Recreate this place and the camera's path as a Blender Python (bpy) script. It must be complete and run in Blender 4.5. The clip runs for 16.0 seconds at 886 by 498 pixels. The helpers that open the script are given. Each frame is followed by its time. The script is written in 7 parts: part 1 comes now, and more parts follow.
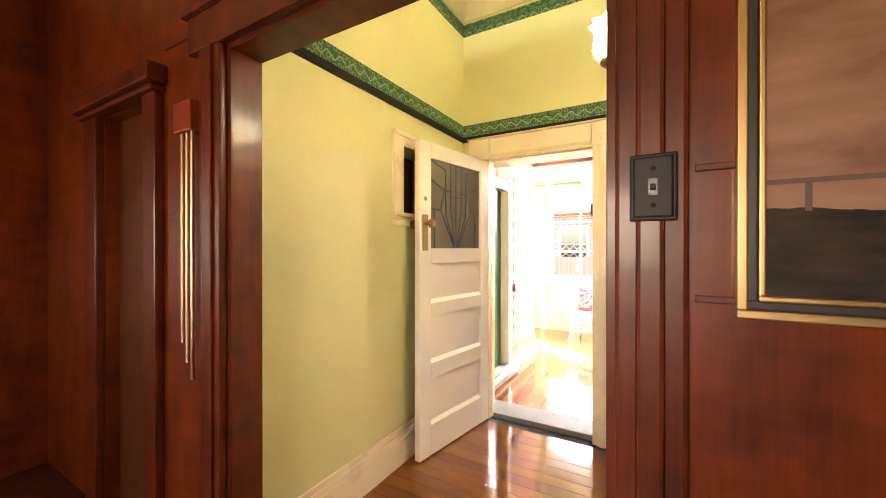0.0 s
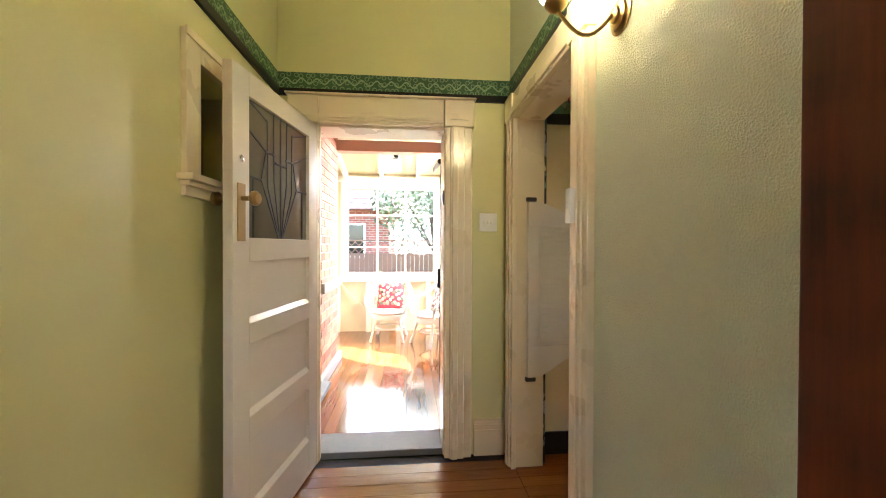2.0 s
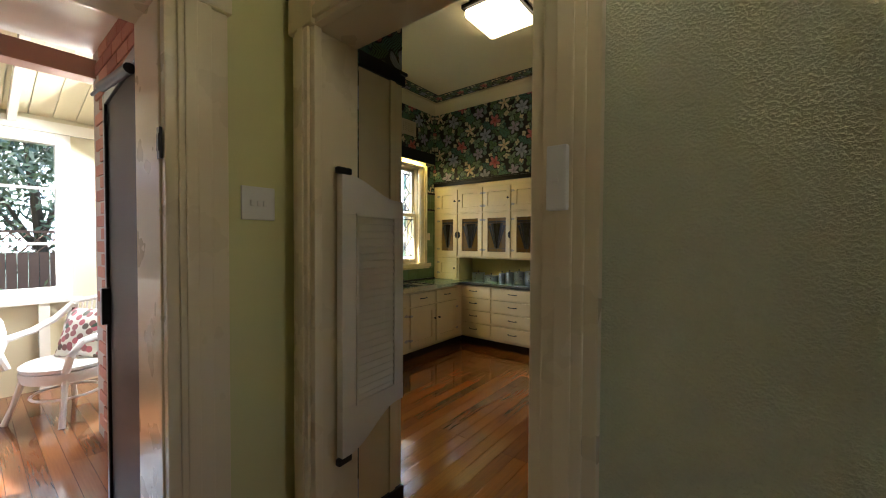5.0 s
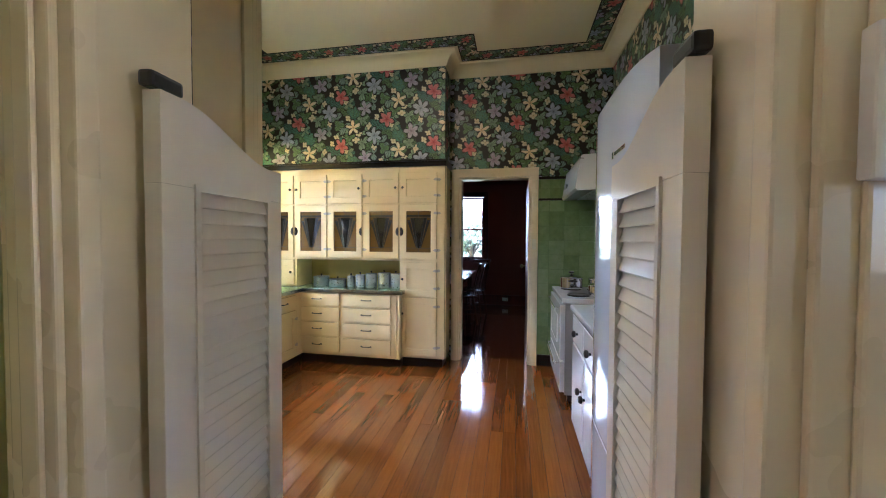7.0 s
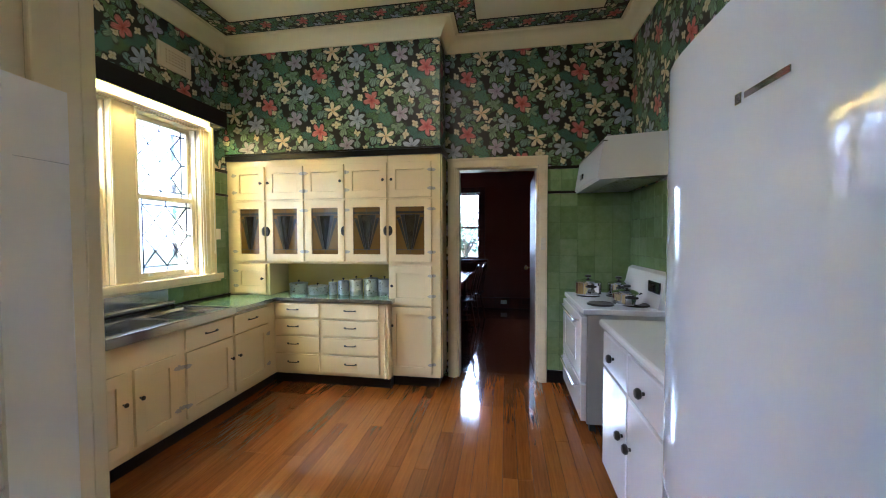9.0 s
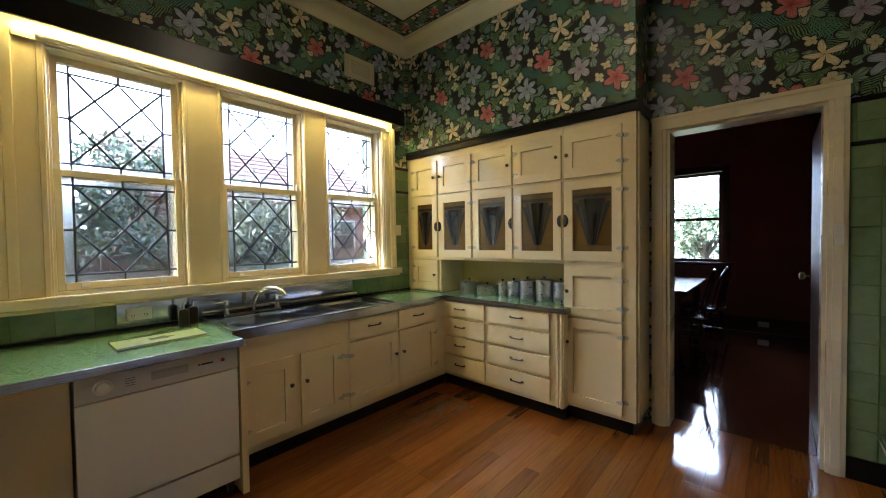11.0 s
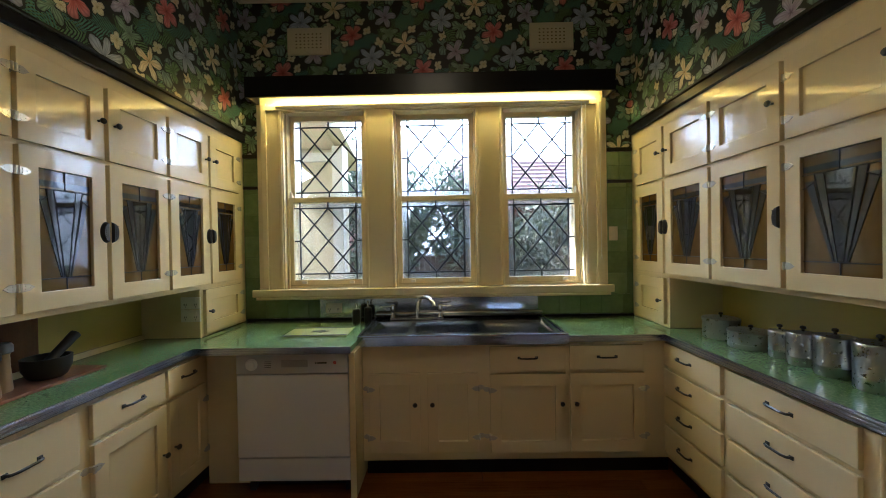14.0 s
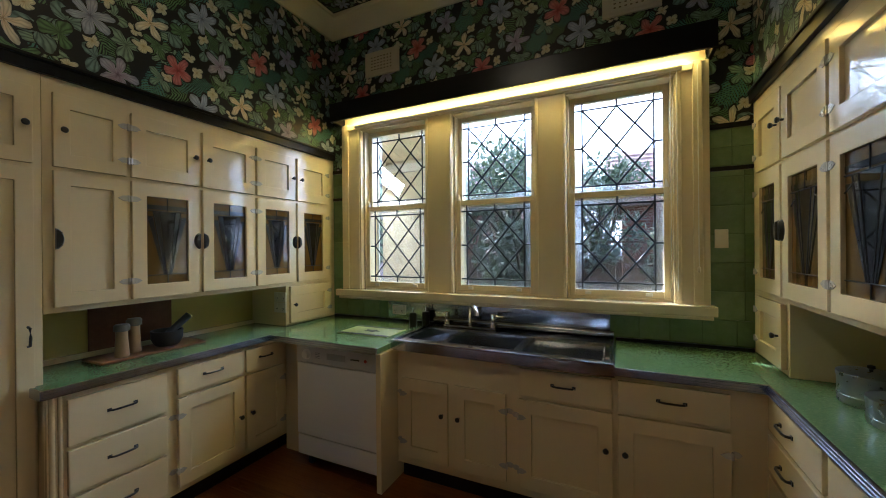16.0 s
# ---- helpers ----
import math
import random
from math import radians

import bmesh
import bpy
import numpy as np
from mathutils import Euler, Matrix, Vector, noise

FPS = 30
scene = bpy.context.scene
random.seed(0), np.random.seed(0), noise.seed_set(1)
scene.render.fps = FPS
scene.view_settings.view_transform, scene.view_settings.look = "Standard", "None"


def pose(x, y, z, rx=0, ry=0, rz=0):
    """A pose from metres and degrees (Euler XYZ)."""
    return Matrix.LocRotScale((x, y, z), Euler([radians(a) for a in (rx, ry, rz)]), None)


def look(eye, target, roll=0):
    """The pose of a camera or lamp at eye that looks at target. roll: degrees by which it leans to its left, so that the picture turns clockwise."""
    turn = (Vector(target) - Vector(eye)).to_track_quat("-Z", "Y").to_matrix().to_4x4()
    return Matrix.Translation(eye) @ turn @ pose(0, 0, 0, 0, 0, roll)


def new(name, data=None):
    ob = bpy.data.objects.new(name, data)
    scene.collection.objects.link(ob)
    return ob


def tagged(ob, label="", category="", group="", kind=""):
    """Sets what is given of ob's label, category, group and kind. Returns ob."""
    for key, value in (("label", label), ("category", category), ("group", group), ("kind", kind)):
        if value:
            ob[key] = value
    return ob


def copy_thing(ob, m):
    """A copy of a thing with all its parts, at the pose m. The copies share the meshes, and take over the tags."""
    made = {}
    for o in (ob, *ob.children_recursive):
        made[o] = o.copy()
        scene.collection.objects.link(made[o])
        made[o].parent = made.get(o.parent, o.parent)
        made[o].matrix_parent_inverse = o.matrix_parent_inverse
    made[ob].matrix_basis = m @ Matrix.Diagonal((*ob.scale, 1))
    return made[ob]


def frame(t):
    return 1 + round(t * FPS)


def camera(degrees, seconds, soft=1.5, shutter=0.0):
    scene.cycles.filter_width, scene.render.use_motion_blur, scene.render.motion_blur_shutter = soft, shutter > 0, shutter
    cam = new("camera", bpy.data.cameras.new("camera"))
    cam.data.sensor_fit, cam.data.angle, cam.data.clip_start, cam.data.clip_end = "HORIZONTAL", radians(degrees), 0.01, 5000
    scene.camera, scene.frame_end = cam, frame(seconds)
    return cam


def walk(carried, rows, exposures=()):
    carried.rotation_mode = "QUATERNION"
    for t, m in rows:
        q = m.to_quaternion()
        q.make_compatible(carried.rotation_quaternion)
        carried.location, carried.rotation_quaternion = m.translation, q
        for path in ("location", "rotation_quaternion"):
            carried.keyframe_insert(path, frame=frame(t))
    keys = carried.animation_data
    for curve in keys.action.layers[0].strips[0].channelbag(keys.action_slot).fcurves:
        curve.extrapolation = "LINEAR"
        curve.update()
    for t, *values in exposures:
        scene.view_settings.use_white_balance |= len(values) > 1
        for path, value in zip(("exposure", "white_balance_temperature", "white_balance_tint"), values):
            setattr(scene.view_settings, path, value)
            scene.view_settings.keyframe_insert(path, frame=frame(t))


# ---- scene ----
cam = camera(99.6, 16.0, 1.0)
PATH = [
    (0, (0.604, 0.787, 1.358), (-0.402, 2.515, 1.353), -0.0),
    (0.5, (0.406, 0.88, 1.344), (-0.316, 2.745, 1.338), 0.6),
    (1, (0.241, 0.981, 1.329), (-0.195, 2.933, 1.323), 0.4),
    (1.5, (0.094, 1.093, 1.331), (-0.041, 3.088, 1.319), 0.4),
    (2, (-0.023, 1.23, 1.327), (0.155, 3.222, 1.309), 0.2),
    (2.5, (-0.114, 1.387, 1.32), (0.357, 3.33, 1.297), 0.0),
    (3, (-0.183, 1.559, 1.323), (0.568, 3.413, 1.291), 0.1),
    (3.5, (-0.209, 1.739, 1.334), (0.779, 3.477, 1.288), 0.1),
    (4, (-0.236, 1.922, 1.339), (0.971, 3.516, 1.293), 0.0),
    (4.5, (-0.218, 2.091, 1.348), (1.187, 3.514, 1.303), 0.3),
    (5, (-0.161, 2.255, 1.35), (1.414, 3.487, 1.304), 0.3),
    (5.2, (-0.135, 2.319, 1.349), (1.5, 3.47, 1.305), 0.4),
    (7.3, (0.251, 2.885, 1.361), (2.232, 3.157, 1.302), 0.4),
    (7.5, (0.297, 2.913, 1.36), (2.284, 3.13, 1.303), 0.45),
    (8, (0.431, 2.962, 1.364), (2.425, 3.107, 1.305), 0.2),
    (8.2, (0.489, 2.989, 1.377), (2.484, 3.114, 1.311), 0.2),
    (10.3, (1.09, 2.881, 1.315), (2.804, 3.909, 1.262), -0.8),
    (10.5, (1.169, 2.875, 1.305), (2.827, 3.992, 1.255), -0.7),
    (11, (1.379, 2.861, 1.306), (2.868, 4.195, 1.254), -0.8),
    (11.5, (1.59, 2.865, 1.289), (2.865, 4.406, 1.245), -0.7),
    (12, (1.801, 2.871, 1.28), (2.823, 4.59, 1.245), -0.8),
    (12.5, (2.02, 2.883, 1.297), (2.768, 4.738, 1.259), -0.9),
    (13, (2.217, 2.897, 1.314), (2.692, 4.84, 1.282), -1.0),
    (13.5, (2.429, 2.913, 1.327), (2.645, 4.901, 1.302), -1.0),
    (14, (2.626, 2.939, 1.334), (2.607, 4.939, 1.316), -1.0),
    (14.5, (2.815, 2.976, 1.335), (2.569, 4.961, 1.324), -1.0),
    (15, (2.992, 3.025, 1.346), (2.543, 4.974, 1.338), -0.9),
    (15.5, (3.175, 3.099, 1.359), (2.518, 4.988, 1.35), -0.8),
    (16, (3.331, 3.191, 1.36), (2.476, 4.999, 1.358), -0.5),
]
EXPOSURES = [(0.0, 5.1, 6900, 16), (1.0, 4.8, 6500, 15), (1.5, 4.5, 6200, 13), (2.0, 4.05, 6100, 12), (2.5, 3.6, 6000, 10), (3.0, 3.25, 5800, 10), (3.5, 3.0, 5700, 10), (4.0, 2.7, 5700, 10), (5.0, 2.5, 5600, 10), (7.5, 4.0, 4600, 18), (8.2, 4.0, 4450, 17), (10.5, 3.2, 5200, 13), (12.5, 2.72, 5200, 12), (16.0, 2.25, 4950, 12)]
walk(cam, [(t, look(eye, target, roll)) for t, eye, target, roll in PATH], EXPOSURES)

# ---------------------------------------------------------------- world, sun, large lights
SKYGLOW = 2.0
SUN_AZ, SUN_EL = math.atan2(0.52, -0.855), radians(40)
world = bpy.data.worlds.new("sky")
scene.world = world
world.use_nodes = True
wn = world.node_tree
sky = wn.nodes.new("ShaderNodeTexSky")
sky.sky_type, sky.sun_disc = "NISHITA", False
sky.sun_elevation, sky.sun_rotation = SUN_EL, math.pi / 2 - SUN_AZ
wn.links.new(sky.outputs[0], wn.nodes["Background"].inputs[0])
wn.nodes["Background"].inputs[1].default_value = 0.15


def lamp(name, kind, m, energy, color=(1, 1, 1), **kw):
    d = bpy.data.lights.new(name, kind)
    d.energy, d.color = energy, color
    for key, value in kw.items():
        if key == "size":
            d.size = value
        elif key == "size_y":
            d.shape, d.size_y = "RECTANGLE", value
        elif key == "angle":
            d.angle = value
        elif key == "radius":
            d.shadow_soft_size = value
    ob = new(name, d)
    ob.matrix_world = m
    return ob


toward = Vector((math.cos(SUN_AZ) * math.cos(SUN_EL), math.sin(SUN_AZ) * math.cos(SUN_EL), math.sin(SUN_EL)))
lamp("sun", "SUN", look(toward * 20, (0, 0, 0)), 4.5, (1.0, 0.93, 0.82), angle=radians(0.5))
# area lamps added out of view, standing in for sky light at the openings
lamp("sky_kitchen_window", "AREA", look((2.53, 6.35, 2.78), (2.53, 4.0, 0.5)), 18.0, (0.72, 0.87, 1.0), size=2.6, size_y=0.45)
# added fill inside the veranda, clear of its window, aimed at the floor
lamp("sky_veranda_window", "AREA", look((0.9, 6.55, 2.25), (-0.6, 5.45, 0.0)), 20, (1.0, 0.97, 0.92), size=0.8, size_y=0.8)
# warm fill lamps added in two made-up lounge openings, both out of view
lamp("sky_lounge_window", "AREA", look((0.15, -1.66, 1.55), (0.1, 1.5, 1.2)), 1.7, (1.0, 0.68, 0.42), size=0.9, size_y=0.7)
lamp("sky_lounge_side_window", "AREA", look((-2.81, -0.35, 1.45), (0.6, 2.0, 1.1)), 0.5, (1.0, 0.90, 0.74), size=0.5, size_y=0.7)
lamp("sky_dining_window", "AREA", look((8.6, 3.75, 2.75), (5, 3.2, 0.6)), 2.0, (0.88, 0.94, 1.0), size=0.6, size_y=1.1)
# lamps of the place
lamp("hall_bulb", "POINT", pose(0.43, 2.37, 2.2), 1.7, (1.0, 0.88, 0.64), radius=0.07)
lamp("pelmet_tube", "AREA", look((2.53, 5.55, 2.395), (2.53, 5.62, 2.2)), 3.2, (1.0, 0.76, 0.22), size=2.3, size_y=0.05)
lamp("kitchen_ceiling_glow", "AREA", look((2.53, 3.79, 3.06), (2.53, 3.79, 0)), 0.45, (1.0, 0.66, 0.30), size=0.36, size_y=0.36)

# ---------------------------------------------------------------- materials


class Nodes:
    def __init__(self, name):
        self.mat = bpy.data.materials.new(name)
        self.mat.use_nodes = True
        self.t = self.mat.node_tree
        self.bsdf = self.t.nodes["Principled BSDF"]

    def put(self, socket, value):
        if hasattr(value, "is_linked"):
            self.t.links.new(value, socket)
        else:
            socket.default_value = value

    def math(self, op, a, b=0.0, c=0.0):
        n = self.t.nodes.new("ShaderNodeMath")
        n.operation = op
        for i, v in enumerate((a, b, c)):
            self.put(n.inputs[i], v)
        return n.outputs[0]

    def vec(self, op, a, b=(0, 0, 0)):
        n = self.t.nodes.new("ShaderNodeVectorMath")
        n.operation = op
        self.put(n.inputs[0], a)
        if op == "SCALE":
            self.put(n.inputs[3], b)
        else:
            self.put(n.inputs[1], b)
        return n.outputs[0]

    def place(self):
        return self.t.nodes.new("ShaderNodeNewGeometry").outputs["Position"]

    def local(self):
        return self.t.nodes.new("ShaderNodeTexCoord").outputs["Object"]

    def rand(self):
        return self.t.nodes.new("ShaderNodeObjectInfo").outputs["Random"]

    def island(self):
        return self.t.nodes.new("ShaderNodeNewGeometry").outputs["Random Per Island"]

    def split(self, v):
        n = self.t.nodes.new("ShaderNodeSeparateXYZ")
        self.put(n.inputs[0], v)
        return n.outputs

    def join(self, x, y, z=0.0):
        n = self.t.nodes.new("ShaderNodeCombineXYZ")
        for i, v in enumerate((x, y, z)):
            self.put(n.inputs[i], v)
        return n.outputs[0]

    def noise(self, v, scale, detail=3.0, rough=0.5):
        n = self.t.nodes.new("ShaderNodeTexNoise")
        self.put(n.inputs["Vector"], v)
        n.inputs["Scale"].default_value = scale
        n.inputs["Detail"].default_value = detail
        n.inputs["Roughness"].default_value = rough
        return n.outputs["Fac"]

    def cells(self, v, scale, rnd=1.0):
        n = self.t.nodes.new("ShaderNodeTexVoronoi")
        n.voronoi_dimensions = "2D"
        self.put(n.inputs["Vector"], v)
        n.inputs["Scale"].default_value = scale
        n.inputs["Randomness"].default_value = rnd
        return n.outputs

    def ramp(self, fac, stops):
        n = self.t.nodes.new("ShaderNodeValToRGB")
        while len(n.color_ramp.elements) < len(stops):
            n.color_ramp.elements.new(0.5)
        for e, (p, c) in zip(n.color_ramp.elements, stops):
            e.position = p
            e.color = (*c, 1) if len(c) == 3 else c
        self.put(n.inputs[0], fac)
        return n.outputs[0]

    def mix(self, fac, a, b):
        n = self.t.nodes.new("ShaderNodeMix")
        n.data_type = "RGBA"
        self.put(n.inputs[0], fac)
        self.put(n.inputs[6], (*a, 1) if isinstance(a, tuple) else a)
        self.put(n.inputs[7], (*b, 1) if isinstance(b, tuple) else b)
        return n.outputs[2]

    def bump(self, height, strength=0.3, dist=0.002):
        n = self.t.nodes.new("ShaderNodeBump")
        n.inputs["Strength"].default_value = strength
        n.inputs["Distance"].default_value = dist
        self.put(n.inputs["Height"], height)
        self.t.links.new(n.outputs[0], self.bsdf.inputs["Normal"])

    def done(self, color=None, rough=None, metal=None, **kw):
        for key, v in (("Base Color", color), ("Roughness", rough), ("Metallic", metal)):
            if v is not None:
                self.put(self.bsdf.inputs[key], (*v, 1) if isinstance(v, tuple) else v)
        for key, v in kw.items():
            self.put(self.bsdf.inputs[key.replace("_", " ")], v)
        return self.mat


def paint(name, color, rough=0.35, worn=0.06, grain=0.04, coat=0.0):
    n = Nodes(name)
    p = n.place()
    a = n.noise(p, 2.3, 4)
    b = n.noise(p, 5, 3)
    dark = tuple(c * (1 - worn * 2.2) for c in color)
    col = n.mix(n.math("MULTIPLY", a, 0.55), color, dark)
    n.bump(n.noise(p, 130, 2), grain, 0.0012)
    return n.done(col, n.math("MULTIPLY_ADD", b, 0.08, rough - 0.04), 0.0, Coat_Weight=coat)


def metal(name, color, rough=0.2, streak=0.1):
    n = Nodes(name)
    p = n.place()
    return n.done(n.mix(n.noise(p, 9, 4), color, tuple(c * 0.8 for c in color)), n.math("MULTIPLY_ADD", n.noise(p, 60, 3), streak * 2, rough - streak), 1.0)


def plain(name, color, rough=0.5, **kw):
    n = Nodes(name)
    p = n.place()
    col = n.mix(n.noise(p, 25, 4), color, tuple(c * 0.82 for c in color))
    return n.done(col, rough, 0.0, **kw)


def board_wood(name, dark, light, axis="x", rough=0.16, spread=0.6, coat=0.25):
    n = Nodes(name)
    s = n.split(n.place())
    r = n.rand()
    off = n.math("MULTIPLY", r, 37.0)
    along, across = (s[0], s[1]) if axis == "x" else (s[1], s[0])
    v = n.join(n.math("MULTIPLY", along, 1.3), n.math("ADD", n.math("MULTIPLY", across, 26.0), off), s[2])
    g = n.noise(v, 3.0, 5, 0.6)
    tone = n.math("MULTIPLY_ADD", r, spread, n.math("MULTIPLY", g, 1.0 - spread * 0.5))
    col = n.ramp(tone, [(0.1, dark), (0.95, light)])
    wear = n.noise(n.place(), 1.7, 3)
    scuff = n.math("MULTIPLY", n.ramp(n.noise(n.place(), 4.3, 6, 0.7), [(0.52, (0, 0, 0)), (0.75, (1, 1, 1))]), 0.10)
    n.bump(n.math("ADD", g, n.math("MULTIPLY", n.noise(n.place(), 9, 2), 2.5)), 0.10, 0.001)
    return n.done(col, n.math("ADD", n.math("MULTIPLY_ADD", wear, 0.10, rough - 0.05), scuff), 0.0, Coat_Weight=coat, Coat_Roughness=0.05)


def panel_wood(name, dark, light, rough=0.28, vertical=True, streak=9.0, gloss=0.3):
    n = Nodes(name)
    s = n.split(n.place())
    v = n.join(n.math("MULTIPLY", s[0], streak), n.math("MULTIPLY", s[1], streak), n.math("MULTIPLY", s[2], 0.8 if vertical else streak))
    g = n.noise(v, 2.2, 5, 0.62)
    fine = n.noise(n.join(n.math("MULTIPLY", s[0], 60.0), n.math("MULTIPLY", s[1], 60.0), n.math("MULTIPLY", s[2], 2.5)), 2.0, 4, 0.6)
    blotch = n.noise(n.place(), 1.6, 4, 0.6)
    flame = n.noise(n.vec("MULTIPLY", n.place(), (1.0, 1.0, 2.4)), 4.5, 3, 0.55)
    tone = n.math("ADD", n.math("MULTIPLY", g, 0.45), n.math("ADD", n.math("MULTIPLY", flame, 0.35), n.math("MULTIPLY", fine, 0.2)))
    col = n.mix(n.math("MULTIPLY", blotch, 0.5), n.ramp(tone, [(0.36, dark), (0.66, light)]), dark)
    n.bump(n.math("ADD", fine, n.math("MULTIPLY", n.noise(n.place(), 7, 2), 2.0)), 0.07, 0.001)
    return n.done(col, n.math("MULTIPLY_ADD", n.noise(n.place(), 11, 3), 0.16, rough - 0.08), 0.0, Coat_Weight=gloss, Coat_Roughness=0.10, Specular_IOR_Level=0.35)


def floral(name, border=False):
    """A half-drop printed paper of red, cream, lavender and blue flowers with leaves on near-black."""
    n = Nodes(name)
    s = n.split(n.place())
    u, v = (n.math("MULTIPLY", s[0], 1.5), n.math("MULTIPLY", s[1], 1.5)) if border else (n.math("ADD", s[0], s[1]), s[2])
    wob = n.noise(n.place(), 17, 3)
    u = n.math("MULTIPLY_ADD", n.noise(n.join(u, v, 3.0), 14, 2), 0.034, n.math("SUBTRACT", u, 0.017))
    v = n.math("MULTIPLY_ADD", n.noise(n.join(u, v, 9.0), 14, 2), 0.034, n.math("SUBTRACT", v, 0.017))
    PU, PV = 0.5075, 0.52

    def item(cu, cv, petals, size, turn, sharp=0.8, core=0.2, slim=1.0):
        """Distance-to-edge ratio, petal veins and radius of one repeated motif."""
        du = n.math("SUBTRACT", u, cu)
        k = n.math("ROUND", n.math("DIVIDE", du, PU))
        du = n.math("SUBTRACT", du, n.math("MULTIPLY", k, PU))
        dv = n.math("SUBTRACT", n.math("SUBTRACT", v, cv), n.math("MULTIPLY", k, PV / 2))
        dv = n.math("SUBTRACT", dv, n.math("MULTIPLY", n.math("ROUND", n.math("DIVIDE", dv, PV)), PV))
        c, q = math.cos(turn), math.sin(turn)
        du, dv = n.math("ADD", n.math("MULTIPLY", du, c), n.math("MULTIPLY", dv, q)), n.math("MULTIPLY", n.math("SUBTRACT", n.math("MULTIPLY", dv, c), n.math("MULTIPLY", du, q)), slim)
        r = n.math("SQRT", n.math("ADD", n.math("MULTIPLY", du, du), n.math("MULTIPLY", dv, dv)))
        th = n.math("ARCTAN2", dv, du)
        lobe = n.math("POWER", n.math("ABSOLUTE", n.math("COSINE", n.math("MULTIPLY", th, petals / 2))), sharp)
        edge = n.math("MULTIPLY", n.math("MULTIPLY_ADD", lobe, 1.0 - core, core), n.math("MULTIPLY_ADD", wob, size * 0.5, size * 0.75))
        rel = n.math("DIVIDE", r, edge)
        vein = n.math("ABSOLUTE", n.math("SINE", n.math("MULTIPLY", th, petals * 2.5)))
        return rel, vein, n.math("ABSOLUTE", dv), du

    ground = (0.004, 0.005, 0.005)
    col = ground

    def lay(col, it, rim, mid, heart, bars=False, slit=0.45):
        rel, vein, r, du = it
        mask = n.math("LESS_THAN", rel, 1.0)
        if bars:
            mask = n.math("MULTIPLY", mask, n.math("GREATER_THAN", n.math("SINE", n.math("MULTIPLY", n.math("ADD", du, n.math("MULTIPLY", r, 0.55)), 400.0)), -0.15))
        else:
            col = n.mix(n.math("LESS_THAN", rel, 1.16), col, ground)
        tone = n.ramp(rel, [(0.0, heart), (0.22, mid), (0.72, rim), (1.0, tuple(c * 0.6 for c in rim))])
        tone = n.mix(n.math("MULTIPLY", n.math("POWER", vein, 4.0), slit), tone, tuple(c * 0.4 for c in mid))
        return n.mix(mask, col, tone)

    pale, teal, green, grey = (0.30, 0.42, 0.26), (0.10, 0.25, 0.19), (0.15, 0.27, 0.10), (0.25, 0.36, 0.29)
    ferns = ((-0.088, -0.156, 0.15, 0.3, green), (0.40, 0.137, 0.15, 1.1, teal), (0.20, 0.22, 0.14, 2.2, green), (0.08, -0.05, 0.14, 0.1, teal), (0.30, -0.02, 0.13, 2.7, green), (-0.02, 0.10, 0.13, 1.6, teal))
    for cu, cv, size, turn, tone in ferns:
        col = lay(col, item(cu, cv, 2, size, turn, 0.35, 0.5, 1.9), tone, tone, tuple(c * 0.6 for c in tone), True)
    leaves = ((0.273, -0.234, 3, 0.085, 0.5, pale), (-0.01, 0.156, 5, 0.085, 1.9, pale), (0.478, -0.058, 3, 0.085, 0.9, grey), (0.264, 0.01, 5, 0.07, 0.2, pale), (0.06, -0.235, 3, 0.08, 2.2, grey), (-0.075, 0.045, 5, 0.065, 1.2, pale), (0.16, 0.17, 3, 0.07, 0.1, grey), (0.43, 0.19, 5, 0.07, 2.6, pale), (0.03, 0.22, 3, 0.065, 1.0, green), (0.41, -0.17, 5, 0.07, 0.3, green), (0.22, -0.12, 3, 0.06, 1.7, pale))
    for cu, cv, p, size, turn, tone in leaves:
        col = lay(col, item(cu, cv, p, size, turn, 0.9, 0.12), tone, tuple(c * 0.7 for c in tone), tuple(c * 0.3 for c in tone), slit=0.9)
    for cu, cv, size in ((0.195, -0.059, 0.040), (0.107, 0.03, 0.038), (0.342, -0.205, 0.046), (0.31, -0.14, 0.036), (0.06, 0.095, 0.036), (0.43, 0.03, 0.040), (-0.05, -0.06, 0.036), (0.14, 0.24, 0.038)):
        col = lay(col, item(cu, cv, 4, size, cu * 9, 0.5, 0.35, 1.3), (0.74, 0.68, 0.44), (0.68, 0.58, 0.32), (0.36, 0.26, 0.08))
    col = lay(col, item(0.137, -0.166, 6, 0.090, 0.4, 0.75, 0.22), (0.47, 0.50, 0.58), (0.30, 0.33, 0.42), (0.07, 0.07, 0.09))
    col = lay(col, item(0.238, 0.127, 5, 0.082, 1.3, 0.8, 0.22), (0.48, 0.44, 0.53), (0.36, 0.28, 0.38), (0.10, 0.06, 0.08))
    col = lay(col, item(0.375, -0.068, 5, 0.086, 0.2, 1.35, 0.12), (0.88, 0.78, 0.54), (0.84, 0.66, 0.36), (0.30, 0.14, 0.03))
    col = lay(col, item(0.0, 0.0, 5, 0.086, 0.9, 0.8, 0.30, 1.15), (0.66, 0.22, 0.20), (0.50, 0.09, 0.08), (0.20, 0.02, 0.02))
    n.bump(n.noise(n.place(), 420, 2), 0.12, 0.0006)
    return n.done(col, 0.45, 0.0)


